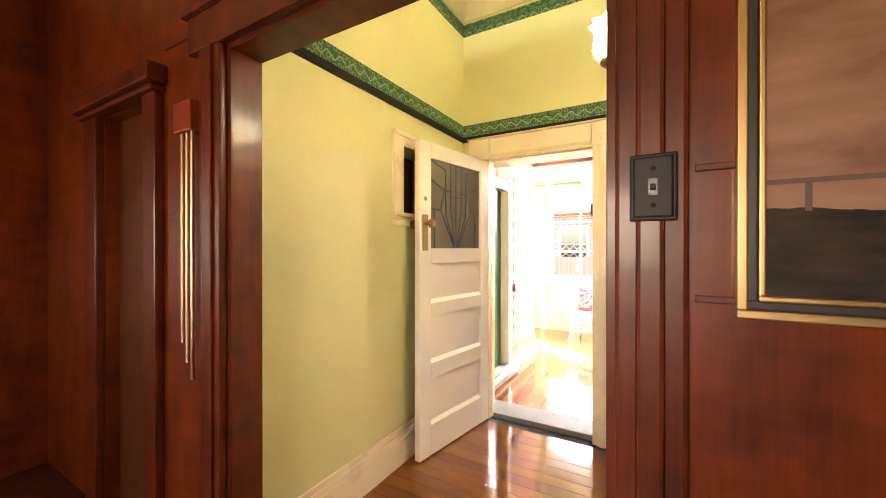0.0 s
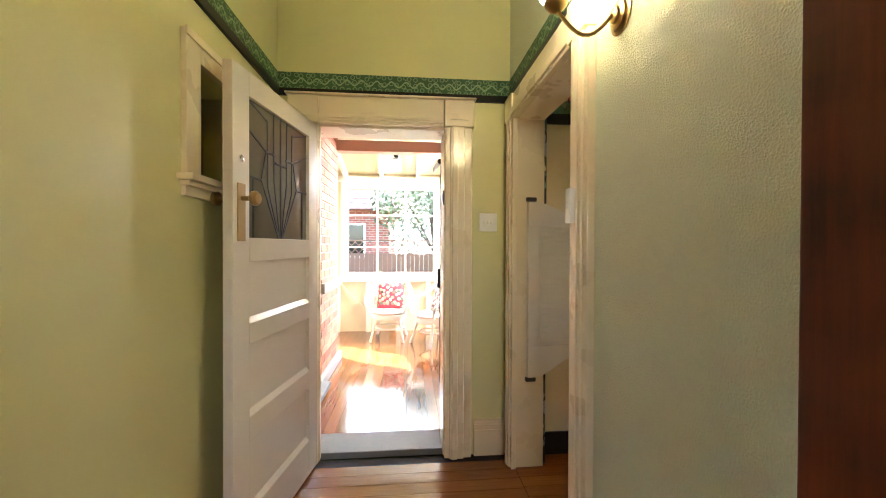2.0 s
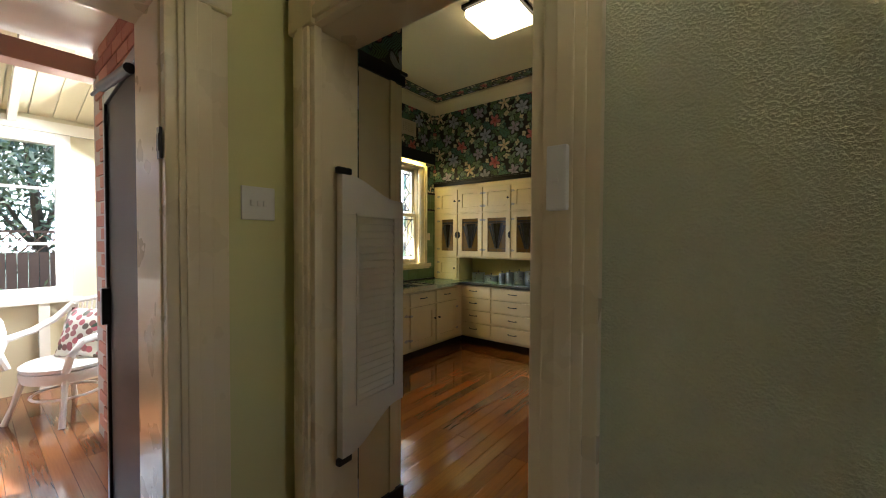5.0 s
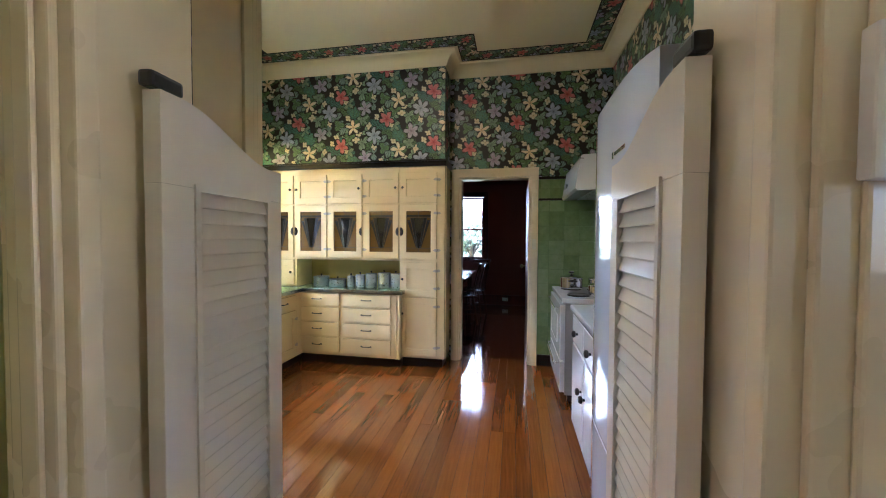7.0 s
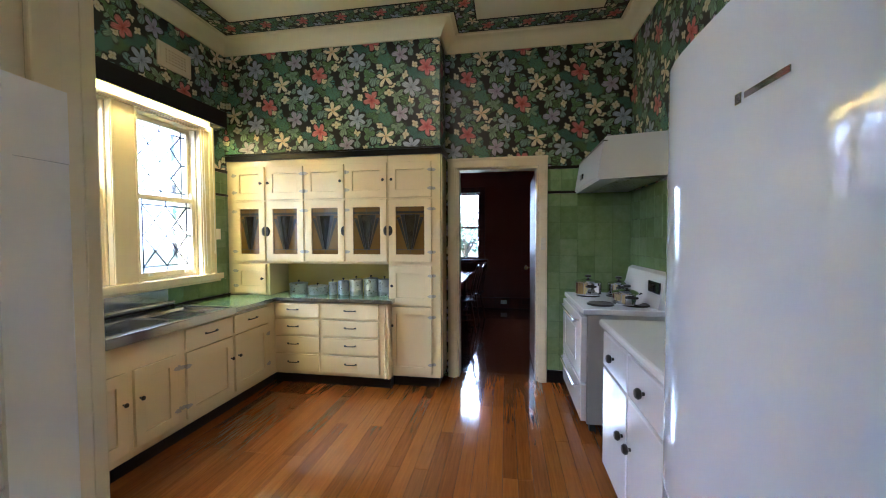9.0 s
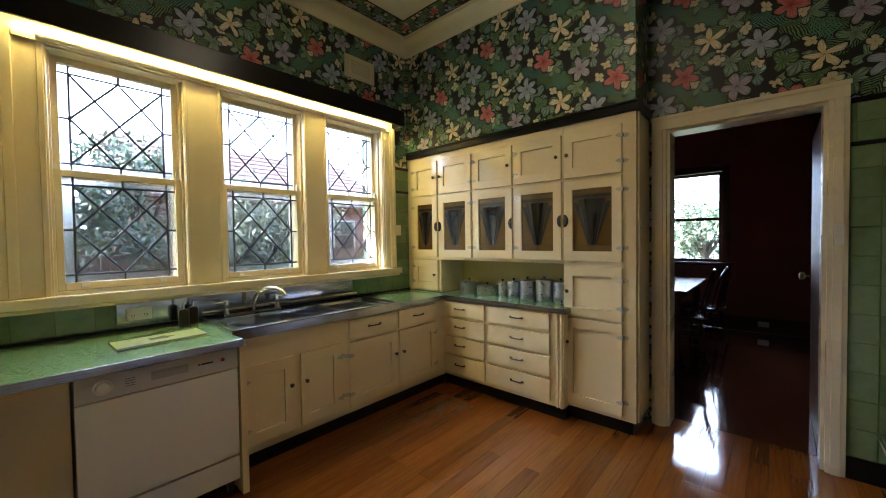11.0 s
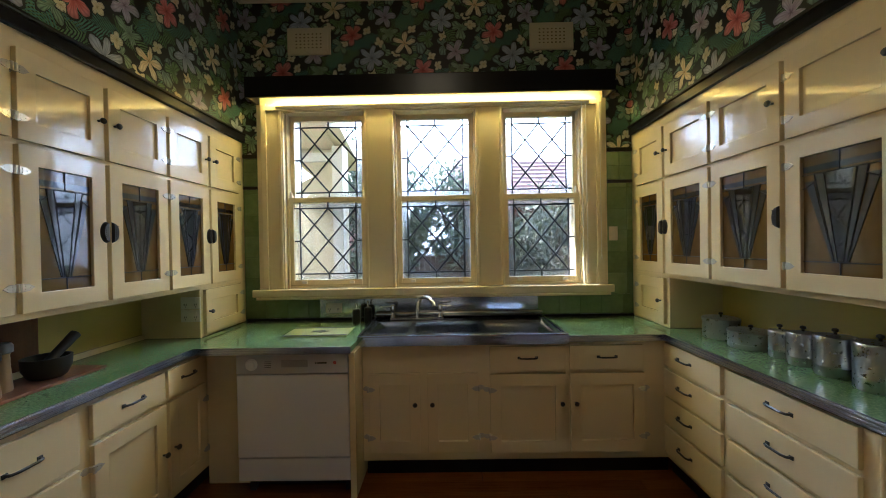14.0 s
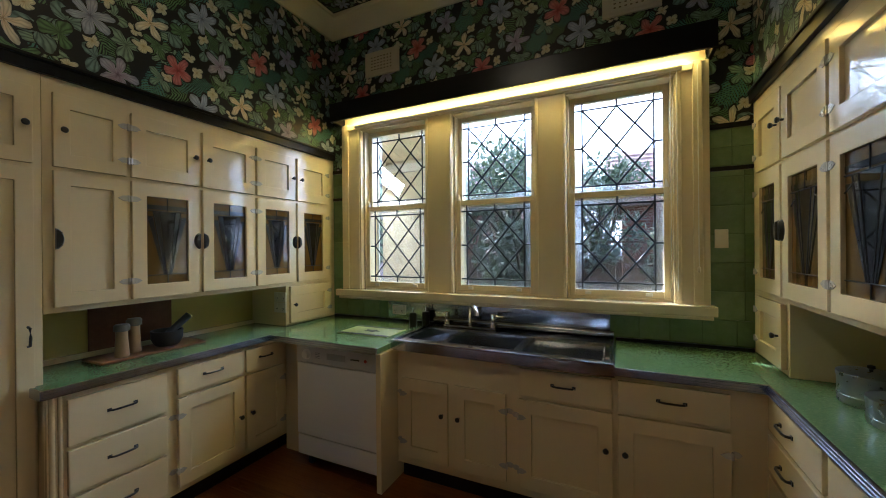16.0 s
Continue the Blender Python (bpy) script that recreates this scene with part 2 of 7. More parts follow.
def vine_strip(name):
    """Green frieze paper with pale curling sprigs."""
    n = Nodes(name)
    s = n.split(n.place())
    u = n.math("ADD", s[0], s[1])
    c = n.cells(n.join(u, n.math("MULTIPLY", s[2], 1.0)), 26.0, 0.6)
    sprig = n.math("LESS_THAN", n.math("ABSOLUTE", n.math("SUBTRACT", c["Distance"], 0.30)), 0.07)
    wave = n.math("SINE", n.math("MULTIPLY", u, 70.0))
    stem = n.math("LESS_THAN", n.math("ABSOLUTE", n.math("SUBTRACT", n.math("FRACT", n.math("MULTIPLY", n.math("SUBTRACT", s[2], 0.07), 10.0)), n.math("MULTIPLY_ADD", wave, 0.16, 0.5))), 0.05)
    m = n.math("MAXIMUM", n.math("MULTIPLY", sprig, 0.55), n.math("MULTIPLY", stem, 0.8))
    col = n.mix(m, n.mix(n.noise(n.place(), 20, 3), (0.022, 0.075, 0.026), (0.035, 0.11, 0.038)), (0.27, 0.38, 0.20))
    return n.done(col, 0.5, 0.0)


def laminate(name):
    n = Nodes(name)
    p = n.place()
    s = n.split(p)
    v = n.join(n.math("MULTIPLY", s[0], 1.0), n.math("MULTIPLY", s[1], 2.0), s[2])
    w = n.noise(v, 85, 5, 0.65)
    k = n.noise(v, 12, 3)
    col = n.ramp(w, [(0.34, (0.075, 0.15, 0.06)), (0.5, (0.125, 0.22, 0.09)), (0.60, (0.19, 0.28, 0.13)), (0.70, (0.36, 0.40, 0.24))])
    col = n.mix(n.math("MULTIPLY", k, 0.4), col, (0.14, 0.23, 0.10))
    return n.done(col, 0.2, 0.0, Coat_Weight=0.15)


def glass(name, tint=(1, 1, 1), rough=0.0, bumpy=0.0):
    n = Nodes(name)
    if bumpy:
        p = n.place()
        n.bump(n.noise(p, 110, 2), bumpy, 0.003)
    return n.done(tint, rough, 0.0, Transmission_Weight=1.0, IOR=1.45)


def glow(name, color, strength, rough=0.3):
    n = Nodes(name)
    return n.done(color, rough, 0.0, Emission_Color=(*color, 1), Emission_Strength=strength)


def gauze(name, color, cover):
    """Woven fly wire, partly see-through."""
    n = Nodes(name)
    clear = n.t.nodes.new("ShaderNodeBsdfTransparent")
    blend = n.t.nodes.new("ShaderNodeMixShader")
    blend.inputs[0].default_value = cover
    n.t.links.new(clear.outputs[0], blend.inputs[1])
    n.t.links.new(n.bsdf.outputs[0], blend.inputs[2])
    n.t.links.new(blend.outputs[0], n.t.nodes["Material Output"].inputs[0])
    return n.done(color, 0.5, 0.0)


def speck_brick(name):
    n = Nodes(name)
    p = n.place()
    r = n.rand()
    col = n.ramp(n.math("MULTIPLY_ADD", n.noise(p, 60, 4), 0.45, n.math("MULTIPLY", r, 0.6)), [(0.1, (0.20, 0.07, 0.045)), (0.55, (0.36, 0.14, 0.085)), (1.0, (0.47, 0.24, 0.16))])
    n.bump(n.noise(p, 160, 4), 0.5, 0.002)
    return n.done(col, 0.8, 0.0)


def tile_green(name):
    n = Nodes(name)
    p = n.place()
    r = n.rand()
    col = n.ramp(n.math("MULTIPLY_ADD", n.noise(p, 14, 5, 0.65), 0.7, n.math("MULTIPLY", r, 0.35)), [(0.15, (0.11, 0.17, 0.065)), (0.6, (0.19, 0.265, 0.115)), (1.0, (0.29, 0.36, 0.19))])
    n.bump(n.noise(p, 22, 2), 0.12, 0.002)
    return n.done(col, 0.16, 0.0, Coat_Weight=0.3)


def stucco(name, color):
    """Stippled plaster: small drawn-up peaks over a gently uneven bed."""
    n = Nodes(name)
    p = n.place()
    peak = n.ramp(n.noise(p, 185, 2, 0.5), [(0.42, (0, 0, 0)), (0.72, (1, 1, 1))])
    h = n.math("ADD", peak, n.math("ADD", n.math("MULTIPLY", n.noise(p, 330, 2), 0.35), n.math("MULTIPLY", n.noise(p, 45, 3), 0.5)))
    n.bump(h, 1.0, 0.0028)
    col = n.mix(n.math("MULTIPLY", n.noise(p, 1.9, 4), 0.4), color, tuple(c * 0.86 for c in color))
    return n.done(col, n.math("MULTIPLY_ADD", n.noise(p, 24, 3), 0.16, 0.26), 0.0, Coat_Weight=0.12, Coat_Roughness=0.2)


def leafy(name, a, b):
    n = Nodes(name)
    r = n.island()
    col = n.ramp(n.math("MULTIPLY_ADD", r, 0.8, n.math("MULTIPLY", n.noise(n.place(), 3, 3), 0.3)), [(0.1, a), (0.95, b)])
    return n.done(col, 0.5, 0.0, Subsurface_Weight=0.0)


CREAM = paint("cream_gloss_paint", (0.80, 0.665, 0.38), 0.20, coat=0.7)
TRIM = paint("cream_trim_paint", (0.80, 0.70, 0.48), 0.28, coat=0.2)
WHITE = paint("white_gloss_paint", (0.82, 0.77, 0.66), 0.25, coat=0.2)
BLACK = plain("black_gloss_paint", (0.006, 0.0055, 0.006), 0.28, Specular_IOR_Level=0.28)
WALLGREEN = paint("lime_wall_paint", (0.67, 0.65, 0.31), 0.5, 0.04, 0.25)
ROUGHGREEN = stucco("textured_green_paint", (0.68, 0.70, 0.49))
NICHE = paint("mustard_niche_paint", (0.52, 0.44, 0.12), 0.4)
CEIL = paint("cream_ceiling_paint", (0.82, 0.74, 0.47), 0.55, 0.03, 0.3)
PAPER = floral("floral_wallpaper")
PAPERC = floral("floral_ceiling_border", True)
VINE = vine_strip("vine_frieze_paper")
LAM = laminate("green_marbled_laminate")
STEEL = metal("stainless_steel", (0.50, 0.51, 0.54), 0.14, 0.06)
CHROME = metal("chrome", (0.80, 0.80, 0.82), 0.08, 0.04)
ALU = metal("brushed_aluminium", (0.46, 0.48, 0.50), 0.30)
NICKEL = Nodes("worn_painted_nickel").done((0.86, 0.82, 0.72), 0.2, 0.5)
EDGE = metal("ribbed_edge_steel", (0.40, 0.41, 0.45), 0.24, 0.05)
SWITCHW = paint("white_switch_plastic", (0.80, 0.80, 0.77), 0.3, 0.02, 0.02)
BRASS = metal("aged_brass", (0.40, 0.27, 0.10), 0.35)
BRONZE = plain("dark_bronze", (0.011, 0.0065, 0.005), 0.5, Specular_IOR_Level=0.3)
GILT = metal("gilt", (0.62, 0.43, 0.20), 0.38)
IRON = plain("black_hardware", (0.015, 0.014, 0.013), 0.3)
LEAD = plain("lead_came", (0.02, 0.02, 0.023), 0.6)
MAHOG = panel_wood("mahogany_panelling", (0.055, 0.009, 0.002), (0.30, 0.054, 0.008), 0.36, True, 3.0, 0.12)
MAHOG2 = panel_wood("mahogany_trim", (0.040, 0.007, 0.002), (0.22, 0.037, 0.006), 0.38, True, 6.0, 0.12)
DARKDOOR = panel_wood("dark_door_wood", (0.06, 0.018, 0.006), (0.15, 0.05, 0.016), 0.35)
FLOORK = board_wood("kitchen_boards", (0.070, 0.017, 0.003), (0.27, 0.088, 0.011), "x", 0.09, 0.42, 0.4)
FLOORV = board_wood("veranda_boards", (0.085, 0.026, 0.010), (0.27, 0.105, 0.036), "y", 0.09, 0.6, 0.4)
FLOORD = board_wood("dining_boards", (0.035, 0.010, 0.005), (0.11, 0.034, 0.014), "x", 0.06, 0.6, 0.0)
GAP = plain("floor_gap", (0.02, 0.010, 0.006), 0.8)
CLEAR = glass("clear_glass")
OBSCURE = glass("rippled_glass", (0.95, 0.97, 1.0), 0.05, 0.9)
SMOKE = plain("dark_cabinet_glass", (0.010, 0.010, 0.012), 0.05)
AMBER = plain("amber_cabinet_glass", (0.13, 0.072, 0.015), 0.05)
PEARL = plain("grey_cabinet_glass", (0.026, 0.026, 0.027), 0.05)
DOORGLASS = paint("mottled_door_glass", (0.15, 0.14, 0.095), 0.14, 0.2, 0.6, 0.5)
MESH = gauze("fly_mesh", (0.03, 0.032, 0.036), 0.72)
GAUZE = gauze("window_fly_wire", (0.05, 0.055, 0.075), 0.30)
ENAMEL = paint("white_enamel", (0.80, 0.81, 0.84), 0.12, 0.02, 0.03, 0.4)
FRIDGEW = paint("fridge_enamel", (0.74, 0.79, 0.90), 0.10, 0.02, 0.05, 0.6)
DWHITE = paint("dishwasher_white", (0.74, 0.72, 0.68), 0.3, 0.03)
DPANEL = paint("dishwasher_panel_grey", (0.50, 0.49, 0.48), 0.35, 0.03)
TILE = tile_green("green_glazed_tile")
GROUT = plain("grout", (0.13, 0.20, 0.07), 0.8)
BRICK = speck_brick("red_brick")
MORTAR = plain("mortar", (0.40, 0.34, 0.28), 0.9)
STONE = plain("grey_slate_sill", (0.24, 0.25, 0.26), 0.55)
WICKER = paint("white_wicker", (0.80, 0.76, 0.70), 0.5, 0.08, 0.9)
SALMON = paint("salmon_beam_paint", (0.52, 0.31, 0.23), 0.3)
VCREAM = paint("veranda_cream", (0.66, 0.58, 0.38), 0.35)
DINING = paint("oxblood_wall_paint", (0.24, 0.062, 0.032), 0.35, 0.06)
DCHAIR = panel_wood("red_chair_wood", (0.05, 0.014, 0.007), (0.14, 0.04, 0.018), 0.2)

# ---------------------------------------------------------------- mesh helpers


def cube(bm, lo, hi, bevel=0.0):
    x0, y0, z0 = (min(a, b) for a, b in zip(lo, hi))
    x1, y1, z1 = (max(a, b) for a, b in zip(lo, hi))
    vs = [bm.verts.new(p) for p in ((x0, y0, z0), (x1, y0, z0), (x1, y1, z0), (x0, y1, z0), (x0, y0, z1), (x1, y0, z1), (x1, y1, z1), (x0, y1, z1))]
    fs = [bm.faces.new([vs[i] for i in f]) for f in ((3, 2, 1, 0), (4, 5, 6, 7), (0, 1, 5, 4), (1, 2, 6, 5), (2, 3, 7, 6), (3, 0, 4, 7))]
    if bevel:
        bmesh.ops.bevel(bm, geom=list({e for f in fs for e in f.edges}), offset=bevel, segments=2, profile=0.6, affect="EDGES")
    return bm


def boxes(*pairs, bevel=0.0):
    bm = bmesh.new()
    for lo, hi in pairs:
        cube(bm, lo, hi, bevel)
    return bm


def rod(bm, a, b, r, r2=None, seg=10):
    a, b = Vector(a), Vector(b)
    d = b - a
    m = Matrix.Translation((a + b) / 2) @ d.to_track_quat("Z", "Y").to_matrix().to_4x4()
    bmesh.ops.create_cone(bm, cap_ends=True, segments=seg, radius1=r, radius2=r if r2 is None else r2, depth=d.length, matrix=m)
    return bm


def rods(*items, seg=10):
    bm = bmesh.new()
    for it in items:
        rod(bm, it[0], it[1], it[2], it[3] if len(it) > 3 else None, seg)
    return bm


def tube(points, r, seg=8):
    """A bent round bar through the points."""
    bm = bmesh.new()
    pts = [Vector(p) for p in points]
    rings = []
    up = Vector((0.13, 0.31, 0.94)).normalized()
    for i, p in enumerate(pts):
        d = (pts[min(i + 1, len(pts) - 1)] - pts[max(i - 1, 0)]).normalized()
        a = d.cross(up)
        a = a.normalized() if a.length > 1e-3 else Vector((1, 0, 0))
        b = d.cross(a)
        rr = r[i] if isinstance(r, (list, tuple)) else r
        rings.append([bm.verts.new(p + rr * (a * math.cos(t) + b * math.sin(t))) for t in (2 * math.pi * k / seg for k in range(seg))])
    for q, s in zip(rings, rings[1:]):
        for k in range(seg):
            bm.faces.new((q[k], q[(k + 1) % seg], s[(k + 1) % seg], s[k]))
    bm.faces.new(rings[0])
    bm.faces.new(rings[-1][::-1])
    bmesh.ops.recalc_face_normals(bm, faces=bm.faces)
    return bm


def turned(profile, centre=(0, 0, 0), seg=24, axis="z"):
    """A lathe shape from (radius, height) pairs."""
    bm = bmesh.new()
    rings = []
    for r, h in profile:
        ring = []
        for k in range(seg):
            t = 2 * math.pi * k / seg
            c, s = r * math.cos(t), r * math.sin(t)
            p = {"z": (c, s, h), "y": (c, h, s), "x": (h, c, s)}[axis]
            ring.append(bm.verts.new(Vector(centre) + Vector(p)))
        rings.append(ring)
    for q, s in zip(rings, rings[1:]):
        for k in range(seg):
            bm.faces.new((q[k], q[(k + 1) % seg], s[(k + 1) % seg], s[k]))
    bm.faces.new(rings[0][::-1])
    bm.faces.new(rings[-1])
    bmesh.ops.recalc_face_normals(bm, faces=bm.faces)
    return bm


def prism(outline, lo, hi, plane="xz"):
    """Extrudes a closed 2D outline between lo and hi on the third axis."""
    bm = bmesh.new()

    def at(p, w):
        return {"xz": (p[0], w, p[1]), "yz": (w, p[0], p[1]), "xy": (p[0], p[1], w)}[plane]

    a = [bm.verts.new(at(p, lo)) for p in outline]
    b = [bm.verts.new(at(p, hi)) for p in outline]
    bm.faces.new(a)
    bm.faces.new(b[::-1])
    for i in range(len(a)):
        j = (i + 1) % len(a)
        bm.faces.new((a[i], b[i], b[j], a[j]))
    bmesh.ops.recalc_face_normals(bm, faces=bm.faces)
    return bm


def mesh_of(name, bm, mat, smooth=False):
    me = bpy.data.meshes.new(name)
    bm.to_mesh(me)
    bm.free()
    me.materials.append(mat)
    if smooth:
        for p in me.polygons:
            p.use_smooth = True
        me.set_sharp_from_angle(angle=radians(40))
    return me


def part(name, bm, mat, parent, label="", smooth=False):
    ob = new(name, mesh_of(name, bm, mat, smooth))
    ob.parent = parent
    return tagged(ob, label) if label else ob


def thing(name, label, category, m=None, group=""):
    ob = new(name)
    ob.empty_display_size = 0.1
    if m is not None:
        ob.matrix_world = m
    return tagged(ob, label, category, group)


def solid(name, bm, mat, label, category, group="", smooth=False, m=None):
    ob = new(name, mesh_of(name, bm, mat, smooth))
    if m is not None:
        ob.matrix_world = m
    return tagged(ob, label, category, group)


def structure(name, bm, mat, label="", category="", smooth=False):
    ob = new(name, mesh_of(name, bm, mat, smooth))
    return tagged(ob, label or name.replace("_", " "), category or name.split("_")[0], kind="structure")


def piece(name, me, parent, m):
    ob = new(name, me)
    ob.parent = parent
    ob.matrix_local = m
    return ob


def holed(u0, u1, z0, z1, holes, lo, hi, plane):
    """Wall boxes round rectangular holes. plane: 'x' walls run along y at x lo..hi; 'y' walls run along x."""
    bm = bmesh.new()

    def add(a, b, c, d):
        if b - a > 1e-4 and d - c > 1e-4:
            if plane == "x":
                cube(bm, (lo, a, c), (hi, b, d))
            else:
                cube(bm, (a, lo, c), (b, hi, d))

    us = sorted({u0, u1, *(h[0] for h in holes), *(h[1] for h in holes)})
    for a, b in zip(us, us[1:]):
        zs = z0
        for h in sorted((h for h in holes if h[0] <= a + 1e-6 and h[1] >= b - 1e-6), key=lambda q: q[2]):
            add(a, b, zs, h[2])
            zs = h[3]
        add(a, b, zs, z1)
    return bm


# ---------------------------------------------------------------- hall
HALL_L, HALL_R, HALL_E, HALL_TOP = -0.82, 0.61, 3.50, 3.36
LOUNGE = 1.50
KW, KE, KN, KS, KTOP = 0.80, 4.29, 5.64, 1.86, 3.22

wall_hall_left = structure("wall_hall_left", holed(1.62, 3.5, 0, 3.5, [(2.63, 2.985, 1.575, 2.0)], HALL_L - 0.2, HALL_L, "x"), WALLGREEN, "smooth lime green painted plaster wall", "wall")
wall_hall_right = structure("wall_hall_right", holed(1.62, 3.52, 0, 3.5, [(2.49, 3.35, 0, 2.12)], HALL_R, HALL_R + 0.17, "x"), ROUGHGREEN, "textured green painted plaster wall", "wall")
wall_hall_end = structure("wall_hall_end", holed(-2.4, HALL_R + 0.17, 0, 3.5, [(-0.68, 0.225, 0, 2.09)], HALL_E, HALL_E + 0.24, "y"), WALLGREEN, "lime green end wall with the outer doorway", "wall")
structure("ceiling_hall", boxes(((HALL_L - 0.2, 1.62, HALL_TOP), (HALL_R + 0.17, 3.5, HALL_TOP + 0.1))), CEIL, "cream hall ceiling", "ceiling")


def cove(name, path, drop, reach, mat, label):
    """A stepped and curved cornice along a closed or open run of (x, y, nx, ny) corners."""
    bm = bmesh.new()
    prof = [(0, -drop), (reach * 0.12, -drop), (reach * 0.16, -drop * 0.86), (reach * 0.35, -drop * 0.48), (reach * 0.62, -drop * 0.22), (reach * 0.9, -drop * 0.12), (reach * 0.92, 0), (0, 0)]
    rings = []
    for x, y, z, nx, ny in path:
        rings.append([bm.verts.new((x + nx * a, y + ny * a, z + b)) for a, b in prof])
    for q, s in zip(rings, rings[1:]):
        for k in range(len(prof)):
            k2 = (k + 1) % len(prof)
            bm.faces.new((q[k], q[k2], s[k2], s[k]))
    bmesh.ops.recalc_face_normals(bm, faces=bm.faces)
    return structure(name, bm, mat, label, "cornice", True)


cove("cornice_hall", [(HALL_L, 1.62, HALL_TOP, 1, 1), (HALL_L, 3.5, HALL_TOP, 1, -1), (HALL_R, 3.5, HALL_TOP, -1, -1), (HALL_R, 1.62, HALL_TOP, -1, 1), (HALL_L, 1.62, HALL_TOP, 1, 1)], 0.13, 0.14, CEIL, "cream coved hall cornice")


def band(name, z0, z1, proud, mat, label):
    bm = boxes(((HALL_L, 1.62, z0), (HALL_L + proud, 3.5, z1)), ((HALL_R - proud, 1.62, z0), (HALL_R, 3.5, z1)), ((HALL_L + proud, 3.5 - proud, z0), (HALL_R - proud, 3.5, z1)))
    return structure(name, bm, mat, label, "trim")


band("frieze_upper", 3.11, 3.21, 0.004, VINE, "dark green vine frieze paper below the cornice")
band("frieze_lower", 2.272, 2.372, 0.005, VINE, "dark green vine frieze paper above the picture rail")
band("trim_rail_black", 2.230, 2.272, 0.016, BLACK, "black gloss picture rail")


def skirting(name, runs, h, mat, label):
    """runs: (x0, y0, x1, y1, nx, ny) lines with the side they stand out to."""
    bm = bmesh.new()
    for x0, y0, x1, y1, nx, ny in runs:
        for z0, z1, d in ((0, h * 0.72, 0.022), (h * 0.72, h * 0.86, 0.017), (h * 0.86, h, 0.010)):
            cube(bm, (x0, y0, z0), (x1 + nx * d, y1 + ny * d, z1))
    return structure(name, bm, mat, label, "baseboard")


skirting("baseboard_hall", [(HALL_L, 1.62, HALL_L, 3.48, 1, 0), (HALL_R, 1.62, HALL_R, 2.375, -1, 0), (0.385, HALL_E, HALL_R - 0.03, HALL_E, 0, -1), (HALL_L + 0.023, HALL_E, -0.73, HALL_E, 0, -1)], 0.225, TRIM, "tall cream moulded skirting board")

# outer door casing
casing = thing("door_frame", "cream moulded casing round the outer doorway", "door frame")
for x0, x1 in ((0.195, 0.365), (-0.745, -0.575)):
    part("architrave", boxes(((x0, 3.465, 0), (x1, 3.50, 2.06)), ((x0 + 0.03, 3.452, 0), (x1 - 0.05, 3.465, 2.06)), ((x0 + 0.045, 3.444, 0), (x1 - 0.09, 3.452, 2.06)), bevel=0.004), TRIM, casing)
    part("corner_block", boxes(((x0 - 0.004, 3.448, 2.06), (x1 + 0.008, 3.50, 2.225)), bevel=0.006), TRIM, casing)
    part("block_point", prism([(x0 + 0.03, 2.10), (x1 - 0.03, 2.10), ((x0 + x1) / 2, 2.16)], 3.44, 3.449), TRIM, casing)
part("head", boxes(((-0.571, 3.462, 2.06), (0.187, 3.50, 2.225)), ((-0.571, 3.45, 2.075), (0.187, 3.462, 2.115)), ((-0.571, 3.444, 2.09), (0.187, 3.45, 2.10)), bevel=0.004), TRIM, casing)
part("cap", boxes(((-0.76, 3.436, 2.226), (0.385, 3.50, 2.236)), bevel=0.003), TRIM, casing)
part("jamb", boxes(((-0.68, 3.50, 0), (-0.57, 3.545, 2.05)), ((-0.68, 3.545, 0), (-0.64, 3.74, 2.05)), bevel=0.004), TRIM, casing)
part("jamb", boxes(((0.19, 3.50, 0), (0.225, 3.74, 2.05)), bevel=0.004), TRIM, casing)
part("jamb_head", boxes(((-0.68, 3.50, 2.05), (0.225, 3.74, 2.09)), bevel=0.004), TRIM, casing)
part("strike_plate", boxes(((0.184, 3.475, 1.58), (0.192, 3.50, 1.67)), ((0.180, 3.47, 1.60), (0.186, 3.49, 1.65)), bevel=0.002), IRON, casing, "black iron strike plate")
structure("sill_outer", boxes(((-0.66, 3.548, -0.02), (0.19, 3.80, 0.022)), bevel=0.006), STONE, "worn grey slate door sill", "sill")


